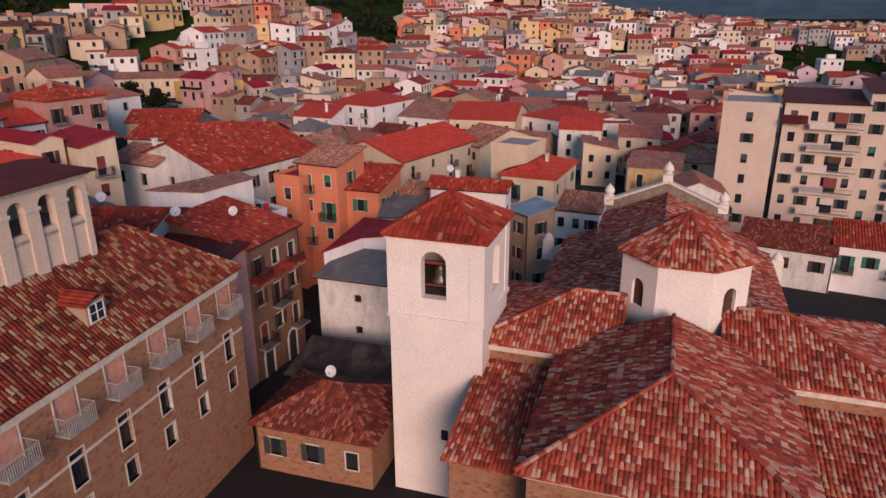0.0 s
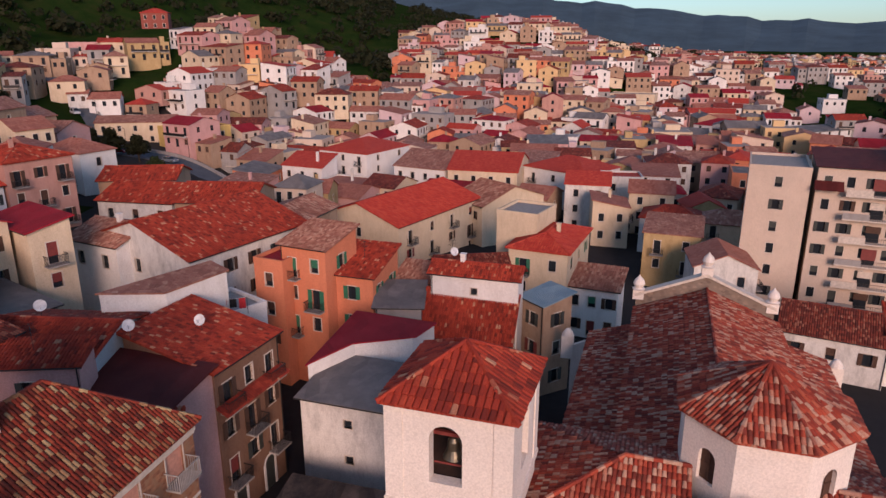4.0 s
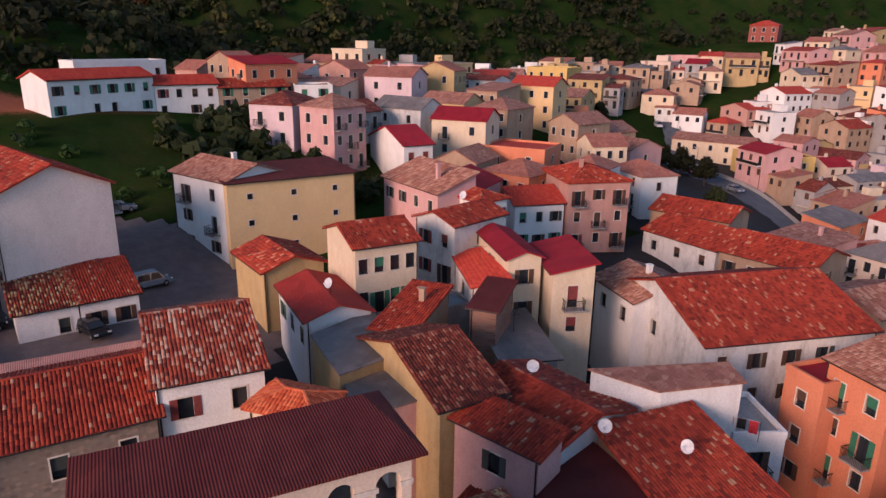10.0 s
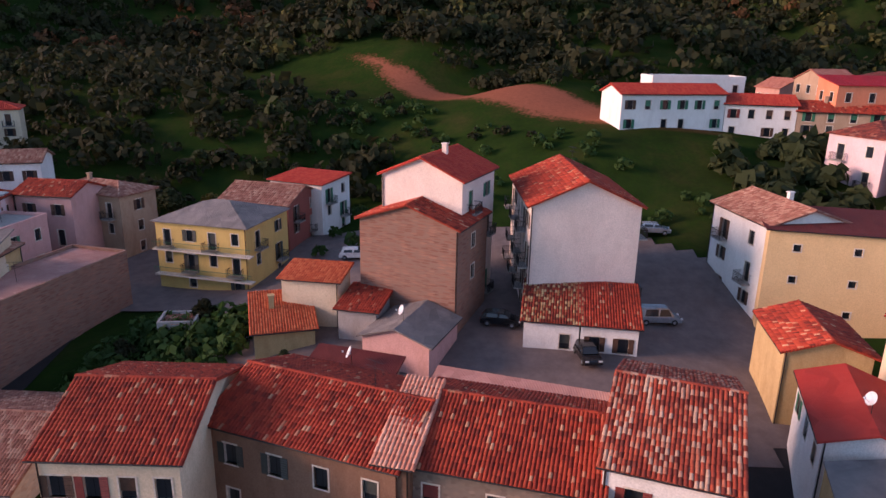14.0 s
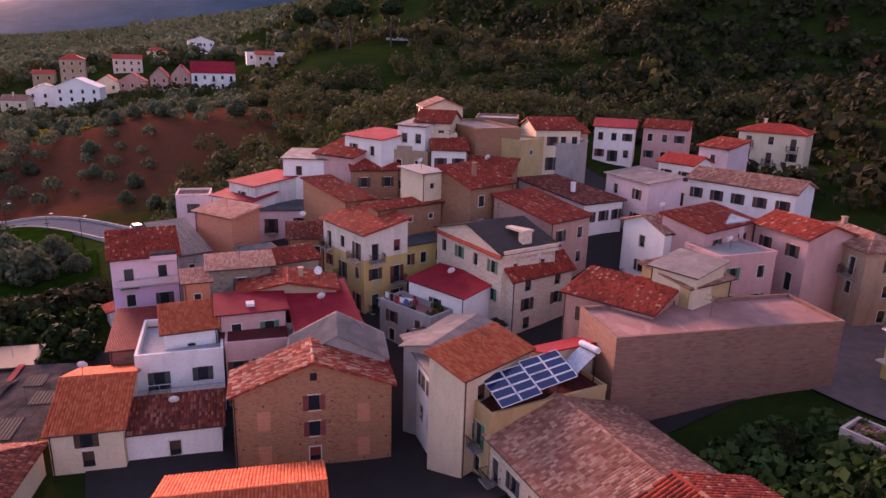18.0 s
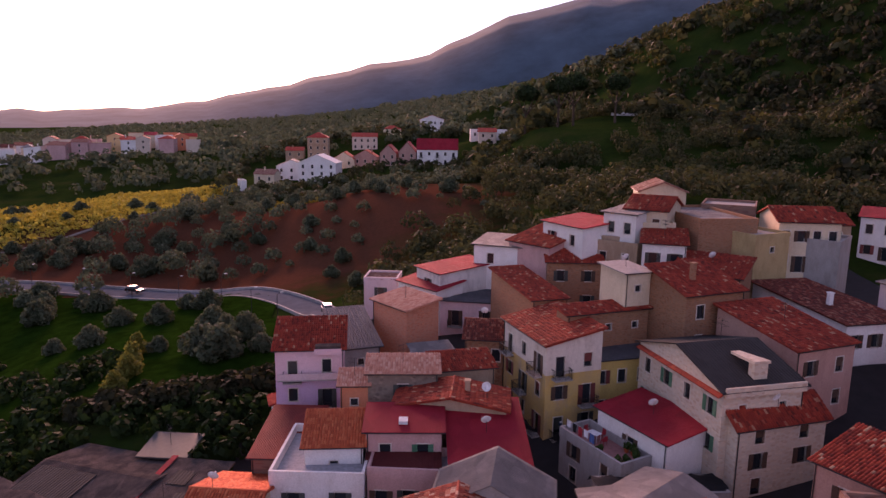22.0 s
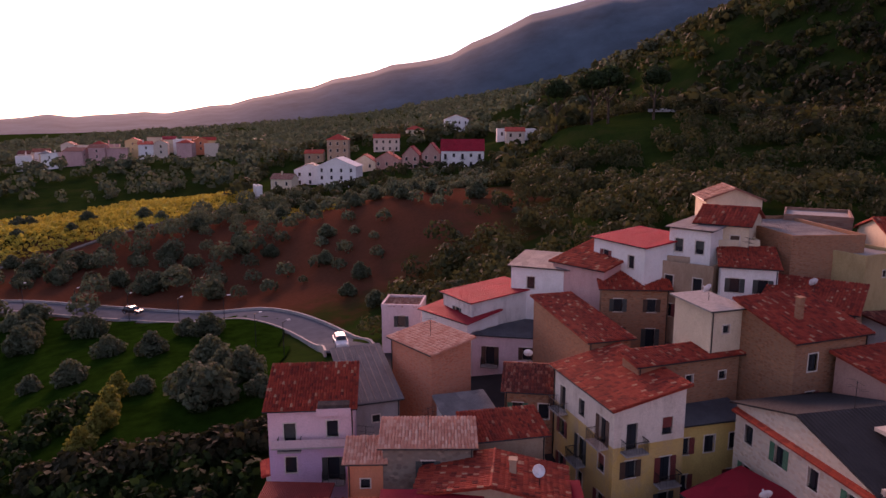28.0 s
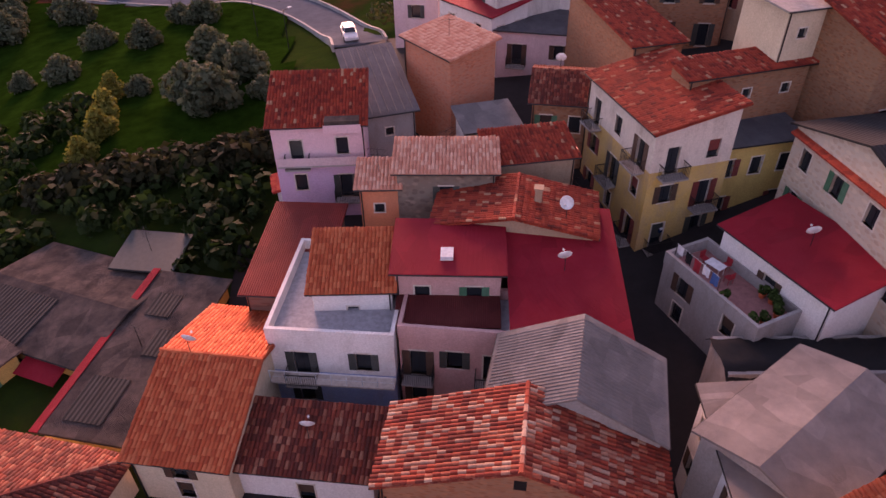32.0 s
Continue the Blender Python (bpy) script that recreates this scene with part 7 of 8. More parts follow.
rows = [(x + 1.6 * math.sin(x * 5 + y), y + 1.4 * math.cos(y * 3 + x)) for y in np.arange(-238, -128, 8.0) for x in np.arange(-66, 100, 7.4) if min(math.hypot(x - p[0][0], y - p[0][1]) for p in edge) > 7 and (y < -134 or x > 5) and not any(vines(x, y - k) for k in (0, 7, 14))]
thicket("olive_grove", "round olive trees in rows on the red field", "olive", np.array([p for p in rows if p[0] > -12]), 2.7, 61, 210, 0.42)
thicket("olive_grove", "small young olive trees on the red field", "olive", np.array([p for p in rows if p[0] <= -12 and math.sin(p[0] * 7.7 + p[1] * 3.1) > -0.45]), 1.6, 62, 130, 0.36)
thicket("scrub", "olives and low scrub below the far village", "southwood", scatter(330, 64, -104, 2, -285, -196, lambda x, y: clear(x, y, 1.5) & (y < -205 - 0.35 * (x + 60))), 1.6, 75, 60, 0.5)
thicket("scrub", "rounded olives below the far village", "olive", scatter(130, 66, -100, 2, -262, -196, lambda x, y: clear(x, y, 1.5)), 1.9, 76, 90, 0.45)
thicket("olive_grove", "distant groves on the foot of the mountain", "olive", scatter(3600, 69, -1500, -120, -1900, -520, lambda x, y: x > -1700 + 0.1 * y), 6.0, 77, 20, 2.4)

thicket("wood", "dark trees round the far village", "southwood", scatter(900, 63, -170, 20, -460, -236, lambda x, y: clear(x, y, 2) & ~village(x, y) & (np.hypot(x + 114, y + 226) > 24)), 2.6, 64, 26, 1.0)

thicket("scrub", "low bushes scattered over the grassy slope", "bush", scatter(260, 65, -158, -92, -5, 84, lambda x, y: clear(x, y, 1.0) & ((x < -96) | (y > 62)) & (np.abs(y - 176 - 0.93 * x) > 15)), 1.0, 66, 34, 0.42)
thicket("scrub", "dark shrubs at the edge of the slipped earth", "darkwood", scatter(240, 67, -212, -124, 0, 76, lambda x, y: clear(x, y, 1.0) & (np.abs(y - 176 - 0.93 * x) > 16)), 0.9, 68, 40, 0.35)

thicket("hedge", "dark tangled hedge along the backs of the houses", "darkwood", scatter(520, 71, -26, -2, -70, -58, lambda x, y: np.abs(y + 63.4 - 0.2 * (x + 10)) < 1.8), 1.15, 72, 44, 0.36)

thicket("vineyard", "small yellowing vineyard beside the white houses", "vine", scatter(170, 73, -30, -4, -226, -190, lambda x, y: np.hypot((x + 17) / 13, (y + 208) / 18) < 1), 0.8, 74, 14, 0.45)

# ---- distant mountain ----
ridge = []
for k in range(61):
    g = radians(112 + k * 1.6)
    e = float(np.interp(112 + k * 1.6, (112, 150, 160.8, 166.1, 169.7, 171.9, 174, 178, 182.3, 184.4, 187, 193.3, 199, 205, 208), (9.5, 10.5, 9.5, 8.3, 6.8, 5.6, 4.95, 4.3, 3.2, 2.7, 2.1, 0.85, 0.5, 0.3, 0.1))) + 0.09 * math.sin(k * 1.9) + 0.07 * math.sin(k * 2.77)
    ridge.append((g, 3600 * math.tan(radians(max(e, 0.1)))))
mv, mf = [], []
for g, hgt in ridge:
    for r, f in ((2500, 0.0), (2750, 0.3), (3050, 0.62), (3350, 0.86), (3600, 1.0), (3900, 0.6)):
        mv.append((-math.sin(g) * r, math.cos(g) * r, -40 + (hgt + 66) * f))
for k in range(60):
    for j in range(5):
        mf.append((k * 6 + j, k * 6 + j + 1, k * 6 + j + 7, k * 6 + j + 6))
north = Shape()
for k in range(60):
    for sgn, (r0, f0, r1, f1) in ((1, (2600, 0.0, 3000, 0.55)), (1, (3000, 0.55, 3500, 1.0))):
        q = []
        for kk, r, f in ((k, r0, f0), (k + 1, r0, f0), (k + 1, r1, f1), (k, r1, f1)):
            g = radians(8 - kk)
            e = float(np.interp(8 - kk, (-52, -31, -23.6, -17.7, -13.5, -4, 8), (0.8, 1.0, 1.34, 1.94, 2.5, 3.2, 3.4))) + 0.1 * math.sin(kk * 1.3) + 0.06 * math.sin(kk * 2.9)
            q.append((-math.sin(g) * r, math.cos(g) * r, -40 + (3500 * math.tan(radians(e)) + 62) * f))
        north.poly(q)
# the blue of distant air haze is put into the base colour of both ridges
plain("mountainhaze", (0.06, 0.098, 0.13), 1.0, var=0.45, scale=0.006)
mount = tagged(new("backdrop", mesh_arrays("backdrop", mv, mf, "mountainhaze")), "mountain ridge in blue-grey haze colour beyond the plain", kind="structure")
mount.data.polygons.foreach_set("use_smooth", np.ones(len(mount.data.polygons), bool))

tagged(new("backdrop", north.mesh("backdrop", "mountainhaze")), "hills in blue haze colour beyond the coastal plain", kind="structure")

# ---- roofs with solar gear ----
house("ochre house with a flat maroon roof and railed balcony", -63.2, -18.0, 1.0, 11.8, 3.6, -1.5, "flat", 0, "ochre", "maroon", 0, r="1x2d")
house("low house with a dark red sheet roof", -65.5, -21.2, 1.0, 6.2, 3.0, 0.1, "shed", 0.9, "cream", "crimson", 0)
array = new("solar_array")
array.matrix_world = pose(-56.2, -15.9, -1.4)
tagged(array, "blue solar panels in white frames on a flat roof", "solar panel")
P00, P10, P11, P01 = Vector((-52.2, -13.9, -0.6)), Vector((-60.1, -14.2, 0.2)), Vector((-60.2, -17.7, 1.2)), Vector((-52.3, -17.8, 0.3))
origin = Vector((-56.2, -15.9, -1.4))


def on_array(u, v, lift=0.0):
    a, b = P00.lerp(P10, u), P01.lerp(P11, u)
    p = a.lerp(b, v) - origin
    return (p.x, p.y, p.z + lift)


for i in range(4):
    for j in range(4):
        shift = -0.05 if i < 2 else 0.05
        u0, u1, v0, v1 = i / 4 + 0.006, (i + 1) / 4 - 0.006, j / 4 + 0.014 + shift, (j + 1) / 4 - 0.014 + shift
        pan = part("panel", Shape().slab([on_array(u0, v0, 0.05), on_array(u0, v1, 0.05), on_array(u1, v1, 0.05), on_array(u1, v0, 0.05)], 0.04).mesh("panel", "solarblue"), array)
        fr = Shape()
        for a, b in (((u0, v0), (u1, v0)), ((u1, v0), (u1, v1)), ((u1, v1), (u0, v1)), ((u0, v1), (u0, v0))):
            fr.tube(on_array(*a, 0.04), on_array(*b, 0.04), 0.045, 0.045, 4)
        part("panel_frame", fr.mesh("panel_frame", "whitemetal"), pan, label="white aluminium frame")
for i in range(5):
    for v in (0.12, 0.5, 0.88):
        t = on_array(min(0.98, i / 4 + 0.01), v, -0.02)
        part("post", Shape().box(t[0] - 0.03, t[1] - 0.03, -0.1, t[0] + 0.03, t[1] + 0.03, t[2]).mesh("post", "iron"), array)
heater = new("solar_water_heater")
heater.matrix_world = pose(-61.8, -16.4, -1.4, 0, 0, 8)
tagged(heater, "silver solar water heater with a drum tank", "water heater")
part("collector", Shape().slab([(1.7, -1.0, 1.3), (1.7, 1.0, 1.3), (-0.8, 1.0, 2.7), (-0.8, -1.0, 2.7)][::-1], 0.1).mesh("collector", "carsilver"), heater)
part("tank", Shape().lathe([(0.02, -1.15), (0.24, -1.1), (0.3, -0.95), (0.3, 0.95), (0.24, 1.1), (0.02, 1.15)], 0, 0, 16).mesh("tank", "whitemetal"), heater, pose(-1.05, 0, 3.0, 90, 0, 0))
for sx, sy in ((-1.0, -0.8), (-1.0, 0.8), (1.5, -0.8), (1.5, 0.8)):
    part("leg", Shape().box(sx - 0.04, sy - 0.04, 0, sx + 0.04, sy + 0.04, 2.6 if sx < 0 else 1.3).mesh("leg", "iron"), heater)

# ---- details that belong to single houses ----
root, w, d, h, rise, kind, near = HOMES["old brick house with a tile gable and blocked windows"]
for x in (-4.3, 4.3):
    for z in (h - 2.6, h - 6.0):
        part("blocked_window", Shape().box(x - 0.55, -d / 2 - 0.03, z - 0.9, x + 0.55, -d / 2 + 0.1, z + 0.9).mesh("blocked_window", "redbrick"), root, label="window filled in with brick")
# black boxes on the wall: the shade inside opening and putlog holes as colour
part("gable_opening", Shape().box(-0.3, -d / 2 - 0.02, h + 0.9, 0.3, -d / 2 + 0.2, h + 1.6).mesh("gable_opening", "tarp"), root)
holes = Shape()
for x in range(-6, 7, 2):
    for z in (1.2, 3.2, 5.2, 7.2):
        holes.box(x + 0.8 * math.sin(z * 3 + x) - 0.07, -d / 2 - 0.015, h - z - 0.07, x + 0.8 * math.sin(z * 3 + x) + 0.07, -d / 2 + 0.1, h - z + 0.07)
tagged(part("putlog_holes", holes.mesh("putlog_holes", "tarp"), root), kind="stuff")

root, w, d, h, rise, kind, near = HOMES["large brick palazzo with blocked pink windows"]
inv = root.matrix_basis.inverted()
c = inv @ Vector((-20.3, 35.1, 3.95))
dorm = part("dormer", Shape().box(c.x - 0.75, c.y - 0.6, c.z - 1.0, c.x + 0.75, c.y + 2.2, c.z + 0.75).mesh("dormer", "tan"), root)
part("dormer_roof", Shape().slab([(c.x - 1.0, c.y - 0.85, c.z + 0.72), (c.x, c.y - 0.85, c.z + 1.2), (c.x, c.y + 2.4, c.z + 1.2), (c.x - 1.0, c.y + 2.4, c.z + 0.72)][::-1], 0.1).slab([(c.x, c.y - 0.85, c.z + 1.2), (c.x + 1.0, c.y - 0.85, c.z + 0.72), (c.x + 1.0, c.y + 2.4, c.z + 0.72), (c.x, c.y + 2.4, c.z + 1.2)][::-1], 0.1).mesh("dormer_roof", "tile_far"), dorm)
part("dormer_pane", Shape().box(c.x - 0.5, c.y - 0.63, c.z - 0.45, c.x + 0.5, c.y - 0.58, c.z + 0.55).mesh("dormer_pane", "glass"), dorm)
bars = Shape().box(c.x - 0.58, c.y - 0.68, c.z - 0.53, c.x - 0.5, c.y - 0.58, c.z + 0.63).box(c.x + 0.5, c.y - 0.68, c.z - 0.53, c.x + 0.58, c.y - 0.58, c.z + 0.63).box(c.x - 0.5, c.y - 0.68, c.z + 0.55, c.x + 0.5, c.y - 0.58, c.z + 0.63)
bars.box(c.x - 0.5, c.y - 0.68, c.z - 0.53, c.x + 0.5, c.y - 0.58, c.z - 0.45).box(c.x - 0.03, c.y - 0.68, c.z - 0.45, c.x + 0.03, c.y - 0.6, c.z + 0.55).box(c.x - 0.5, c.y - 0.67, c.z + 0.02, c.x + 0.5, c.y - 0.6, c.z + 0.07)
part("dormer_frame", bars.mesh("dormer_frame", "whitemetal"), dorm)
part("cornice", Shape().box(-w / 2, -d / 2 - 0.22, h - 0.75, w / 2, -d / 2, h - 0.1).box(-w / 2, -d / 2 - 0.12, h - 0.95, w / 2, -d / 2, h - 0.75).mesh("cornice", "trim"), root)
part("string_course", Shape().box(-w / 2, -d / 2 - 0.08, h - 5.1, w / 2, -d / 2, h - 4.95).mesh("string_course", "trim"), root)

root, w, d, h, rise, kind, near = HOMES["four-storey tan plaster house with a red tile gable roof"]
band = Shape().slab([(-w / 2 - 0.1, -d / 2 - 1.0, h - 3.35), (w / 2 + 0.1, -d / 2 - 1.0, h - 3.35), (w / 2 + 0.1, -d / 2 - 0.02, h - 2.85), (-w / 2 - 0.1, -d / 2 - 0.02, h - 2.85)], 0.14)
part("tile_canopy", band.mesh("tile_canopy", "tile_far"), root, label="narrow canopy of red tiles above the second floor")
for x in (-2.2, 1.6):
    arch = Shape().box(x - 0.85, -d / 2 - 0.06, 0.3, x - 0.6, -d / 2, 3.0).box(x + 0.6, -d / 2 - 0.06, 0.3, x + 0.85, -d / 2, 3.0)
    leaf = Shape().box(x - 0.6, -d / 2 - 0.02, 0.3, x + 0.6, -d / 2 + 0.02, 3.0)
    fan = [(x + 0.6 * math.cos(math.pi * k / 10), -d / 2 - 0.02, 3.0 + 0.6 * math.sin(math.pi * k / 10)) for k in range(11)]
    leaf.poly(fan)
    for k in range(10):
        q0, q1 = math.pi * k / 10, math.pi * (k + 1) / 10
        arch.poly([(x + r * math.cos(q), -d / 2 - 0.06, 3.0 + r * math.sin(q)) for r, q in ((0.6, q0), (0.85, q0), (0.85, q1), (0.6, q1))])
    door = part("door", leaf.mesh("door", "shutterdark"), root)
    part("door_surround", arch.mesh("door_surround", "white"), door, label="white plaster arch round the door")

root, w, d, h, rise, kind, near = HOMES["workshop with patched dark roof sheets"]
part("flashing", Shape().slab([(-w / 2 - 0.5, -d / 2 - 0.4, h + 0.1), (-w / 2 + 0.1, -d / 2 - 0.4, h + 0.14), (-w / 2 + 0.1, d / 2 + 0.4, h + rise + 0.3), (-w / 2 - 0.5, d / 2 + 0.4, h + rise + 0.28)], 0.06).mesh("flashing", "crimson"), root, label="crimson metal flashing")
felt = Shape()
for a, b, c0, c1 in ((-1.8, 0.9, 0.05, 0.3), (0.3, 2.6, 0.45, 0.62), (-1.5, 0.4, 0.7, 0.86)):
    felt.slab([(a, -d / 2 + d * c0, h + rise * c0 + 0.2), (b, -d / 2 + d * c0, h + rise * c0 + 0.2), (b, -d / 2 + d * c1, h + rise * c1 + 0.2), (a, -d / 2 + d * c1, h + rise * c1 + 0.2)], 0.03)
part("roofing_felt", felt.mesh("roofing_felt", "blacksheet"), root, label="black roofing felt patches")
root, w, d, h, rise, kind, near = HOMES["yellow shed with patched grey roof sheets"]
part("roofing_felt", Shape().slab([(-w / 2 + 0.2, -d / 2 - 0.3, h + 0.18), (w * 0.05, -d / 2 - 0.3, h + 0.18), (w * 0.05, -d * 0.08, h + rise * 0.86 + 0.16), (-w / 2 + 0.2, -d * 0.08, h + rise * 0.86 + 0.16)], 0.03).mesh("roofing_felt", "blacksheet"), root, label="black roofing felt patch")
awn = part("awning", Shape().slab([(w / 2 - 4.5, -d / 2 - 1.6, h - 0.7), (w / 2 - 1.0, -d / 2 - 1.6, h - 0.7), (w / 2 - 1.0, -d / 2 + 0.1, h - 0.2), (w / 2 - 4.5, -d / 2 + 0.1, h - 0.2)], 0.06).mesh("awning", "crimson"), root, label="crimson awning")

# cornice band on the pink and white fronts, coloured base of the terrace house
root, w, d, h, rise, kind, near = HOMES["white and blue house with a broad roof terrace"]
bal = part("balcony", Shape().box(-w / 2, -d / 2 - 0.9, h - 3.2, w / 2, -d / 2, h - 3.05).mesh("balcony", "trim"), root)
for k in range(9):
    x = -w / 2 + 0.05 + k * (w - 0.1) / 8
    part("rail_post", Shape().box(x - 0.02, -d / 2 - 0.88, h - 3.05, x + 0.02, -d / 2 - 0.84, h - 2.1).mesh("rail_post", "whitemetal"), bal)
part("handrail", Shape().box(-w / 2, -d / 2 - 0.89, h - 2.12, w / 2, -d / 2 - 0.83, h - 2.07).box(-w / 2, -d / 2 - 0.87, h - 2.6, w / 2, -d / 2 - 0.85, h - 2.57).mesh("handrail", "whitemetal"), bal)

root, w, d, h, rise, kind, near = HOMES["three-storey yellow house with long balconies"]
for lev in (0, 1):
    z = h - 3.4 - 3.25 * lev
    slab = part("balcony", Shape().box(-w / 2, -d / 2 - 1.0, z - 0.15, w / 2 + 0.9, -d / 2, z).mesh("balcony", "trim"), root)
    rl = Shape().box(-w / 2, -d / 2 - 1.0, z + 0.92, w / 2 + 0.9, -d / 2 - 0.95, z + 0.97)
    for k in range(50):
        x = -w / 2 + k * (w + 0.88) / 49
        rl.box(x - 0.012, -d / 2 - 0.985, z, x + 0.012, -d / 2 - 0.965, z + 0.92)
    part("railing", rl.mesh("railing", "shuttergreen"), slab, label="green iron railing")

root, w, d, h, rise, kind, near = HOMES["pale pink house with a mottled tile roof"]
part("balcony", Shape().box(-w / 2 + 0.3, -d / 2 - 0.95, h - 3.3, w / 2 - 0.2, -d / 2 - 0.01, h - 3.15).mesh("balcony", "concretew"), root, label="long grey balcony slab across the front")
part("balcony_panel", Shape().box(-w / 2 + 0.3, -d / 2 - 0.95, h - 3.15, w / 2 - 0.2, -d / 2 - 0.91, h - 2.45).mesh("balcony_panel", "rosewhite"), root)
# solid dark box: its colour stands in for the shade inside the loggia
part("loggia", Shape().box(w / 2 - 3.0, -d / 2 - 0.45, h - 0.5, w / 2 - 0.3, -d / 2 + 0.5, h + 0.42).mesh("loggia", "darksheet"), root, label="dark box for the shaded opening of a roof loggia")
part("loggia_parapet", Shape().box(w / 2 - 3.1, -d / 2 - 0.55, h - 0.55, w / 2 - 0.2, -d / 2 - 0.46, h + 0.1).mesh("loggia_parapet", "pinkoverlilac"), root)
for lab in ("house with a grey corrugated gable roof",):
    root, w, d, h, rise, kind, near = HOMES[lab]
    ribs = Shape()
    for k in range(int((d + 0.5) / 0.24)):
        yy = -d / 2 - 0.22 + k * 0.24
        for sx in (-1, 1):
            ribs.tube((sx * (w / 2 + 0.2), yy, h - 0.2 * 2 * rise / w + 0.12), (0, yy, h + rise + 0.12), 0.045, 0.045, 6)
    part("roof_ribs", ribs.mesh("roof_ribs", "greysheet"), root, label="closely spaced corrugations")
root, w, d, h, rise, kind, near = HOMES["house with a grey sheet roof"]
for k in range(7):
    xx = -w / 2 + 0.2 + k * (w - 0.4) / 6
    part("sheet_seam", Shape().tube((xx, -d / 2 - 0.1, h + 0.13), (xx, d / 2 + 0.1, h + rise + 0.13), 0.05, 0.05, 6).mesh("sheet_seam", "greysheet"), root)
root, w, d, h, rise, kind, near = HOMES["pale stone house with a black felt roof"]
part("verge", Shape().slab([(-w / 2 - 0.45, -d / 2, h - 0.5), (-w / 2 + 0.02, -d / 2, h - 0.3), (-w / 2 + 0.02, d / 2, h - 0.3), (-w / 2 - 0.45, d / 2, h - 0.5)], 0.12).mesh("verge", "tile_far"), root, label="strip of red tiles along the wall")
part("chimney", Shape().box(-0.4, -d / 2 + 0.9, h, 0.9, -d / 2 + 1.7, h + 2.0).slab([(-0.55, -d / 2 + 0.8, h + 2.0), (1.05, -d / 2 + 0.8, h + 2.0), (0.7, -d / 2 + 4.4, h + 1.75), (-0.2, -d / 2 + 4.4, h + 1.75)], 0.25).mesh("chimney", "brickpale"), root)
part("parapet", Shape().box(-w / 2, -d / 2 - 0.42, h - 0.5, w / 2, -d / 2 - 0.22, h + 0.35).mesh("parapet", "brickpale"), root)

root, w, d, h, rise, kind, near = HOMES["pink house with a crimson sheet roof and loggia"]
part("skylight", Shape().box(-0.5, -1.4, h + 0.25, 0.3, -0.4, h + 0.55).mesh("skylight", "clothwhite"), root, label="white roof hatch")
part("canopy", Shape().slab([(-w / 2, -d / 2 - 2.6, h - 2.2), (w / 2, -d / 2 - 2.6, h - 2.2), (w / 2, -d / 2 - 0.02, h - 1.9), (-w / 2, -d / 2 - 0.02, h - 1.9)], 0.08).mesh("canopy", "maroon"), root, label="dark terrace floor edged in red")

# ---- terrace beside the crimson roof ----
ter = house("grey house front with an open roof terrace", -53.2, -42.5, 110.7, 8.2, 3.6, -2.1, "flat", 0, "concretew", "terrace", 0, f="2x2")
root, w, d, h, rise, kind, near = HOMES["grey house front with an open roof terrace"]
tb = root.matrix_basis
tz = h


part("floor_tiles", Shape().box(-w / 2 + 0.25, -d / 2 + 0.25, h - 0.02, w / 2 - 0.25, d / 2 - 0.25, h + 0.012).mesh("floor_tiles", "terracotta"), root, label="reddish floor tiles")


def on_terrace(x, y, turn=0.0):
    return tb @ pose(x, y, tz + 0.012, 0, 0, turn)


table = new("table")
table.matrix_world = on_terrace(-1.6, 0.2, 10)
tagged(table, "small white garden table on the roof terrace", "table")
part("tabletop", Shape().box(-0.6, -0.4, 0.7, 0.6, 0.4, 0.74).mesh("tabletop", "clothwhite"), table)
for sx in (-0.5, 0.5):
    for sy in (-0.3, 0.3):
        part("leg", Shape().tube((sx, sy, 0), (sx, sy, 0.7), 0.025, 0.025, 6).mesh("leg", "whitemetal"), table)
chair = new("chair")
chair.matrix_world = on_terrace(-2.7, 0.3, 90)
tagged(chair, "red plastic chair on the roof terrace", "chair", "chairs on the terrace")
part("seat", Shape().box(-0.23, -0.23, 0.42, 0.23, 0.23, 0.46).mesh("seat", "clothred"), chair)
part("backrest", Shape().box(-0.23, 0.2, 0.46, 0.23, 0.24, 0.9).mesh("backrest", "clothred"), chair)
for sx in (-0.2, 0.2):
    for sy in (-0.2, 0.2):
        part("leg", Shape().tube((sx, sy, 0), (sx * 0.9, sy * 0.9, 0.42), 0.02, 0.02, 6).mesh("leg", "clothred"), chair)
for x, y, g in ((-0.4, 0.3, -90), (-1.5, 1.1, 0)):
    copy_thing(chair, on_terrace(x, y, g))
pot = new("potted_plant")
pot.matrix_world = on_terrace(1.6, 1.2)
tagged(pot, "green plant in a clay pot on the terrace", "plant", "pots on the terrace")
part("pot", Shape().lathe([(0.01, 0), (0.18, 0), (0.26, 0.36), (0.22, 0.36), (0.2, 0.3), (0.01, 0.3)], 0, 0, 12).mesh("pot", "tileorange"), pot)
part("leaves", crown_mesh("leaves", "bush", [(0, 0, 0.6, 0.32), (0.12, 0.05, 0.8, 0.22)], 160, 0.12, 77), pot)
for x, y in ((2.3, 1.3), (2.9, 1.1), (3.4, 0.6), (3.5, -0.6), (3.3, -1.3), (0.9, -1.4)):
    copy_thing(pot, on_terrace(x, y, x * 50))


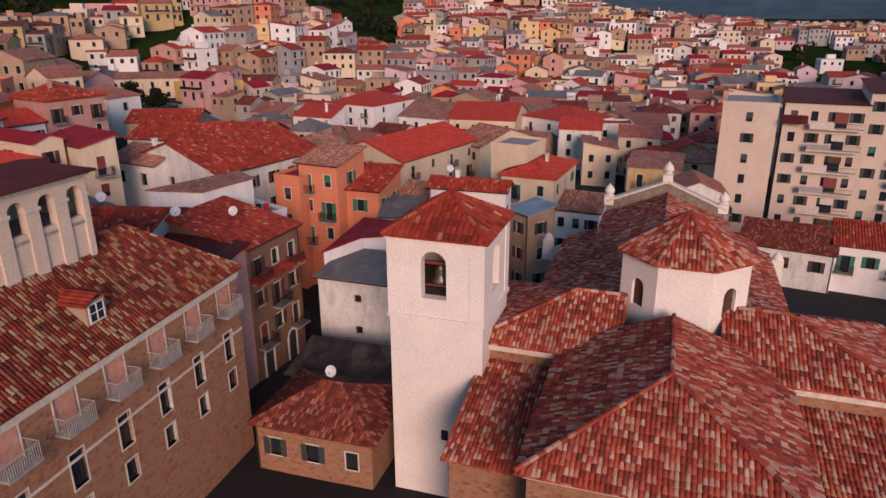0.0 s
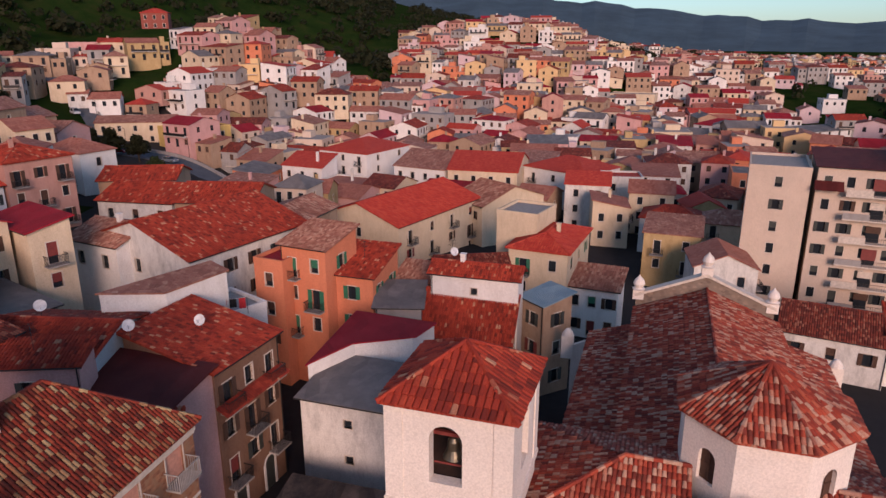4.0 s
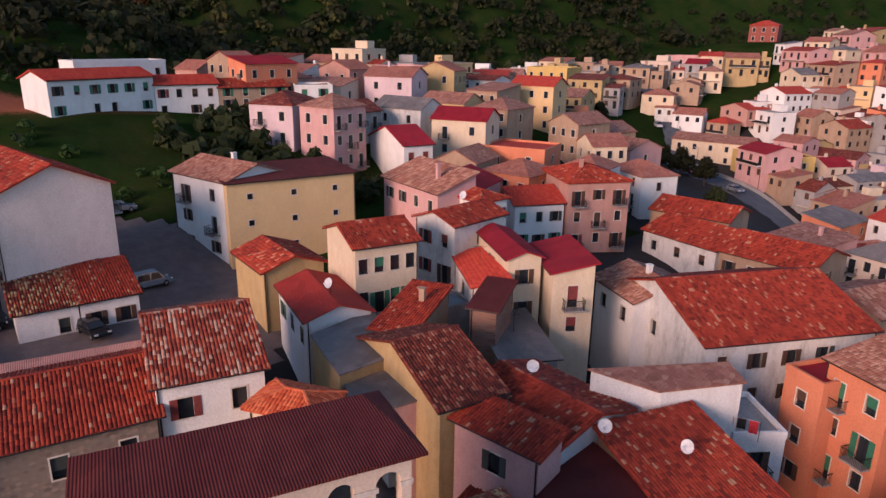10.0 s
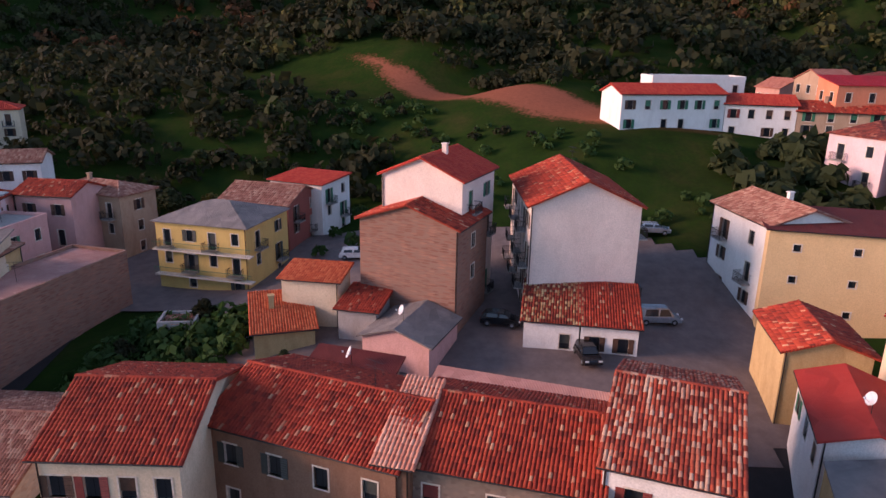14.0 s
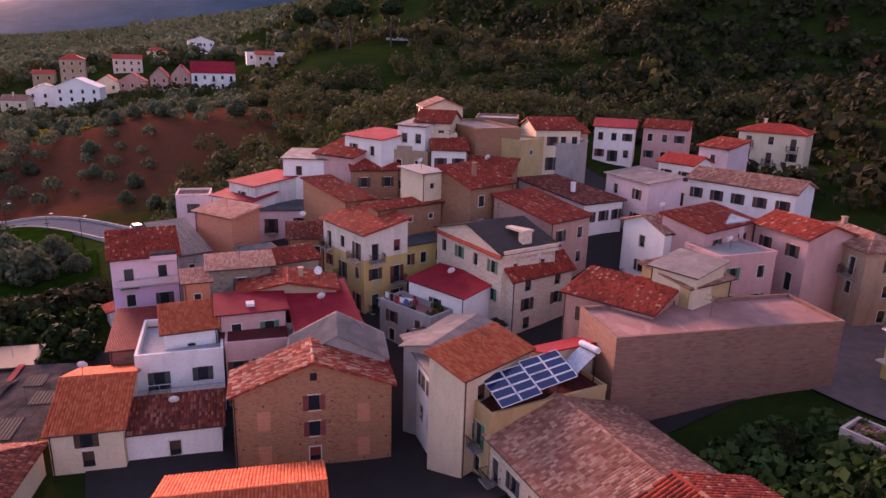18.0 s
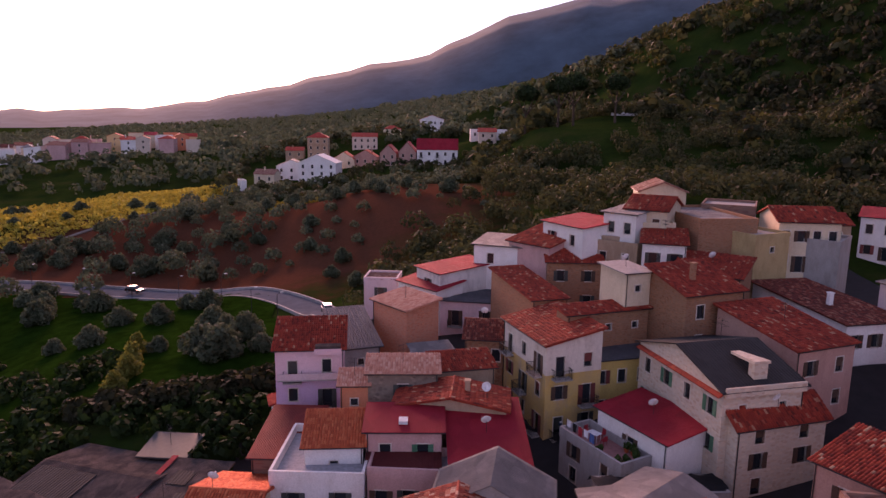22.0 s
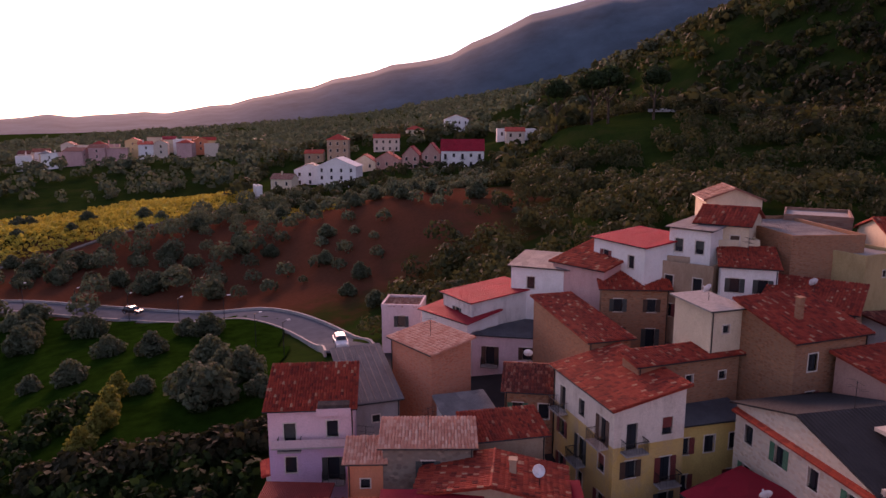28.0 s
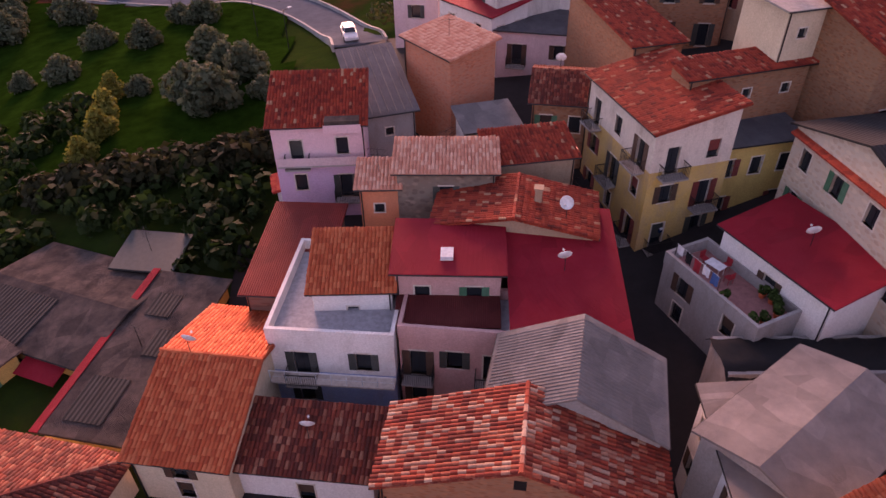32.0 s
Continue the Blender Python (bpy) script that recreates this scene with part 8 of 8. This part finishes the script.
def laundry(x, y, z, turn, cloths, length=4.0, group_label="white and coloured washing hanging on a line"):
    line = new("clothes_line")
    line.matrix_world = pose(x, y, z, 0, 0, turn)
    tagged(line, group_label, "laundry")
    for s in (0, length):
        part("pole", Shape().tube((s, 0, 0), (s, 0, 1.7), 0.025, 0.025, 6).mesh("pole", "iron"), line)
    part("cord", Shape().tube((0, 0, 1.65), (length, 0, 1.65), 0.012, 0.012, 4).mesh("cord", "whitemetal"), line)
    for k, c in enumerate(cloths):
        x0, x1 = length * (k + 0.12) / len(cloths), length * (k + 0.85) / len(cloths)
        drop = 0.7 + 0.35 * ((k * 7) % 3) / 2
        V, n = [], 6
        for j in range(5):
            for i in range(n + 1):
                V.append((x0 + (x1 - x0) * i / n, 0.05 * math.sin(i * 1.7 + k) * j / 4, 1.66 - drop * j / 4))
        F = [(j * (n + 1) + i, j * (n + 1) + i + 1, (j + 1) * (n + 1) + i + 1, (j + 1) * (n + 1) + i) for j in range(4) for i in range(n)]
        me = bpy.data.meshes.new("cloth")
        me.from_pydata(V, [], F)
        me.materials.append(MATS[c])
        part("cloth", me, line)


tp = tb @ Vector((-3.6, -1.5, tz))
laundry(tp.x, tp.y, tp.z, 110.7, ["clothwhite", "tarp", "clothred", "clothwhite", "clothblue"], 4.0)
laundry(-21.5, 70.3, -1.4, 20, ["clothred", "tarp", "clothred"], 2.5, "red and black washing on a roof terrace line")

# black tarpaulin over the wall below the terrace
house("low yard wall block of grey render", -53.8, -32.7, 175.5, 10.6, 3.0, -3.1, "flat", 0, "concretew", "concrete", 0)
V, n, m2 = [], 30, 6
for j in range(m2 + 1):
    for i in range(n + 1):
        u, v = i / n, j / m2
        x, y = -53.6 - 10.9 * u, -35.9 + 0.95 * u + (3.4 - 0.4 * u) * v
        V.append((x, y, -2.5 - (0.05 if 0 < j < 6 else 0.7) + 0.09 * math.sin(i * 1.3 + j * 2.1) + 0.05 * math.sin(i * 2.9)))
F = [(j * (n + 1) + i, j * (n + 1) + i + 1, (j + 1) * (n + 1) + i + 1, (j + 1) * (n + 1) + i) for j in range(m2) for i in range(n)]
tagged(new("tarpaulin", mesh_arrays("tarpaulin", V, F, "tarp")), "crumpled black tarpaulin lying over a wall", "tarpaulin")


# ---- parked cars ----
def car(label, paint, x, y, z, turn, tall=1.45, length=4.0, van=False):
    root = new("van" if van else "car")
    root.matrix_world = pose(x, y, z, 0, 0, turn)
    tagged(root, label, "van" if van else "car", "parked cars")
    L, T = length / 2, tall
    low = [(-L, 0.3), (-L + 0.03, 0.7), (-L + 0.1, 0.88), (L - 1.15, 0.92), (L - 0.2, 0.76), (L, 0.6), (L, 0.3)]
    if van:
        roof_line = [(-L + 0.05, 0.88), (-L + 0.15, T), (L - 1.5, T), (L - 0.75, 0.92)]
    else:
        roof_line = [(-L + 0.12, 0.88), (-L + 0.5, T - 0.06), (-0.4, T), (0.35, T - 0.03), (L - 1.0, 0.92)]

    def extrude(sh, prof, w0, w1):
        i, n = len(sh.v), len(prof)
        top = max(p[1] for p in prof)
        base = min(p[1] for p in prof)
        for s in (-1, 1):
            for px, pz in prof:
                k = (pz - base) / max(top - base, 0.01)
                sh.v.append((px, s * (w0 + (w1 - w0) * k), pz))
        sh.f.append(tuple(range(i, i + n)))
        sh.f.append(tuple(range(i + 2 * n - 1, i + n - 1, -1)))
        for k in range(n):
            j = (k + 1) % n
            sh.f.append((i + k, i + n + k, i + n + j, i + j))
        return sh

    def soft(me):
        bm = bmesh.new()
        bm.from_mesh(me)
        bmesh.ops.recalc_face_normals(bm, faces=bm.faces)
        bmesh.ops.bevel(bm, geom=list(bm.edges), offset=0.05, segments=2, affect="EDGES", clamp_overlap=True)
        bm.to_mesh(me)
        bm.free()
        return me

    body = part("body", soft(extrude(Shape(), low, 0.84, 0.84).mesh("body", paint)), root)
    part("cabin", soft(extrude(Shape(), roof_line, 0.78, 0.62).mesh("cabin", paint)), root)
    g = Shape()
    a, b = roof_line[-1], roof_line[-2]
    g.poly([(a[0] - 0.03, -0.7, a[1] + 0.06), (a[0] - 0.03, 0.7, a[1] + 0.06), (b[0] + 0.09, 0.58, b[1] - 0.05), (b[0] + 0.09, -0.58, b[1] - 0.05)])
    part("windscreen", g.mesh("windscreen", "glass"), root)
    g = Shape()
    a, b = roof_line[0], roof_line[1]
    g.poly([(a[0] + 0.02, 0.68, a[1] + 0.08), (a[0] + 0.02, -0.68, a[1] + 0.08), (b[0] - 0.05, -0.56, b[1] - 0.06), (b[0] - 0.05, 0.56, b[1] - 0.06)])
    part("rear_window", g.mesh("rear_window", "glass"), root)
    for s in (-1, 1):
        for x0, x1 in ((-L + 0.6, -0.25), (-0.15, L - 1.45)):
            g = Shape()
            q = [(x0, s * 0.772, 0.98), (x1 + (0.35 if x1 > 0 else 0), s * 0.772, 0.98), (x1, s * 0.66, T - 0.14), (x0 + 0.12, s * 0.66, T - 0.14)]
            g.poly(q if s < 0 else q[::-1])
            part("side_window", g.mesh("side_window", "glass"), root)
        part("headlight", Shape().box(L - 0.12, s * 0.62 - 0.16, 0.6, L + 0.015, s * 0.62 + 0.16, 0.72).mesh("headlight", "whitemetal"), root)
        part("tail_light", Shape().box(-L - 0.015, s * 0.66 - 0.1, 0.62, -L + 0.1, s * 0.66 + 0.1, 0.82).mesh("tail_light", "carred"), root)
        for wx in (-L + 0.75, L - 0.78):
            wheel = part("wheel", Shape().lathe([(0.17, -0.09), (0.3, -0.1), (0.32, -0.05), (0.32, 0.05), (0.3, 0.1), (0.17, 0.09)], 0, 0, 18).mesh("tyre", "tyre"), root, pose(wx, s * 0.79, 0.32, 90, 0, 0))
            part("rim", Shape().lathe([(0.01, -0.06), (0.17, -0.085), (0.17, 0.085), (0.01, 0.06)], 0, 0, 12).mesh("rim", "carsilver"), wheel)
    return root


for lab, paint, x, y, lift, turn, van in (
    ("black hatchback parked before the white garage", "carblack", -69.0, 41.6, 0.25, 8, False), ("black car parked beside the apartment house", "carblack", -75.2, 34.0, 0.25, 80, False),
    ("silver-blue van parked on the square", "carsilver", -76.6, 50.0, 0.25, 92, True), ("pale blue car parked behind the apartment house", "carsilver", -97.0, 54.5, 0.25, 85, False),
    ("white car parked by the yellow house", "carwhite", -95.6, 16.2, 0.25, 95, False), ("dark blue car parked in the narrow alley", "carblue", -55.0, -50.0, 0.4, 110, False),
    ("dark car driving on the country road", "carblack", 12.0, -134.2, 0.75, 155, False), ("white car by the road bend beside the houses", "carwhite", -30.2, -90.5, 0.75, 100, False),
    ("white car parked along the main road", "carwhite", -88.0, 186.5, 0.8, -35, False), ("red car parked along the main road", "carred", -80.5, 181.5, 0.8, -30, False), ("silver car parked along the main road", "carsilver", -66.0, 174.5, 0.8, -25, False), ("white van parked along the main road", "carwhite", -104.0, 207.0, 0.8, -48, True),
):
    car(lab, paint, x, y, height(x, y) + lift, turn, 1.8 if van else 1.45, 4.4 if van else 4.0, van)


# ---- street lamps ----
def lamp_root():
    r = new("street_lamp")
    tagged(r, "slim grey street lamp beside the country road", "street lamp", "lamps along the road")
    part("pole", Shape().tube((0, 0, -0.5), (0, 0, 5.6), 0.07, 0.045, 8).mesh("pole", "iron"), r)
    part("arm", Shape().tube((0, 0, 5.5), (0, 0.8, 5.75), 0.035, 0.03, 6).mesh("arm", "iron"), r)
    part("lamp_head", Shape().box(-0.12, 0.7, 5.68, 0.12, 1.25, 5.8).mesh("lamp_head", "clothwhite"), r)
    return r


lamp = lamp_root()
spots = [(-24.4, -97.0, 130), (-18.9, -105.6, 125), (-11.6, -118.4, 120), (-1.9, -126.2, 150), (9.1, -132.8, 155), (20.7, -138.1, 158), (33, -143.5, 160), (48, -148.5, 163)]
lamp.matrix_world = pose(spots[0][0] + 2.5, spots[0][1] + 2.0, height(*spots[0][:2]), 0, 0, spots[0][2])
for x, y, g in spots[1:]:
    copy_thing(lamp, pose(x + 2.2, y + 3.0, height(x + 2.2, y + 3.0), 0, 0, g))
for x, y, g in ((-122, 236, -45), (-100, 211, -48), (-84, 192, -40), (-64, 182, -30), (-48, 170, -35)):
    copy_thing(lamp, pose(x, y, height(x, y), 0, 0, g + 180))


# ---- aerials and dishes ----
def aerial():
    r = new("tv_aerial")
    tagged(r, "thin grey television aerial on a rooftop mast", "aerial", "aerials on the roofs")
    part("mast", Shape().tube((0, 0, -0.6), (0, 0, 1.9), 0.025, 0.02, 6).mesh("mast", "iron"), r)
    for z, n, l in ((1.85, 7, 0.28), (1.4, 5, 0.4)):
        el = Shape().tube((-0.7, 0, z), (0.7, 0, z), 0.014, 0.014, 4)
        for k in range(n):
            x = -0.65 + 1.3 * k / (n - 1)
            el.tube((x, -l, z), (x, l, z), 0.009, 0.009, 4)
        part("boom", el.mesh("boom", "iron"), r)
    return r


def dish():
    r = new("satellite_dish")
    tagged(r, "round white satellite dish on a short bracket", "satellite dish", "dishes on the roofs")
    part("bowl", Shape().lathe([(0.001, 0.0), (0.2, 0.02), (0.36, 0.07), (0.45, 0.13), (0.46, 0.11), (0.37, 0.04), (0.2, -0.02), (0.001, -0.03)], 0, 0, 20).mesh("bowl", "clothwhite"), r, pose(0, -0.1, 0.75, 65, 0, 0))
    part("bracket", Shape().tube((0, 0.05, -0.5), (0, 0, 0.7), 0.025, 0.025, 6).mesh("bracket", "iron"), r)
    part("feed_arm", Shape().tube((0, -0.12, 0.4), (0, -0.6, 0.85), 0.014, 0.014, 4).mesh("feed_arm", "iron"), r)
    part("feed_horn", Shape().box(-0.05, -0.68, 0.8, 0.05, -0.56, 0.92).mesh("feed_horn", "clothwhite"), r)
    return r


mast_a, dish_a = aerial(), dish()
rnd = random.Random(3)
used_a = used_d = False
for label, (root, w, d, h, rise, kind, near) in HOMES.items():
    if near > 0 or kind not in ("gx", "gy", "hip", "shed", "flat"):
        continue
    r = rnd.random()
    along = rnd.uniform(-0.3, 0.3)
    top = h + (rise if kind in ("gx", "gy", "hip") else rise / 2 if kind == "shed" else 0.0) + 0.1
    lx, ly = (along * w, 0) if kind == "gx" else (0, along * d) if kind == "gy" else (0, 0)
    if r < 0.2:
        m = root.matrix_basis @ pose(lx, ly, top + 0.1, 0, 0, rnd.uniform(0, 360))
        if used_a:
            copy_thing(mast_a, m)
        else:
            mast_a.matrix_world, used_a = m, True
    elif r < 0.36:
        m = root.matrix_basis @ pose(lx, ly, top + 0.3, 0, 0, 0)
        m = Matrix.Translation(m.to_translation()) @ pose(0, 0, 0, 0, 0, rnd.uniform(-35, 35))
        if used_d:
            copy_thing(dish_a, m)
        else:
            dish_a.matrix_world, used_d = m, True
copy_thing(dish_a, pose(-24.3, 58.6, 2.2, 0, 0, 20))
copy_thing(dish_a, pose(-46.2, -43.2, 1.9, 0, 0, 150))
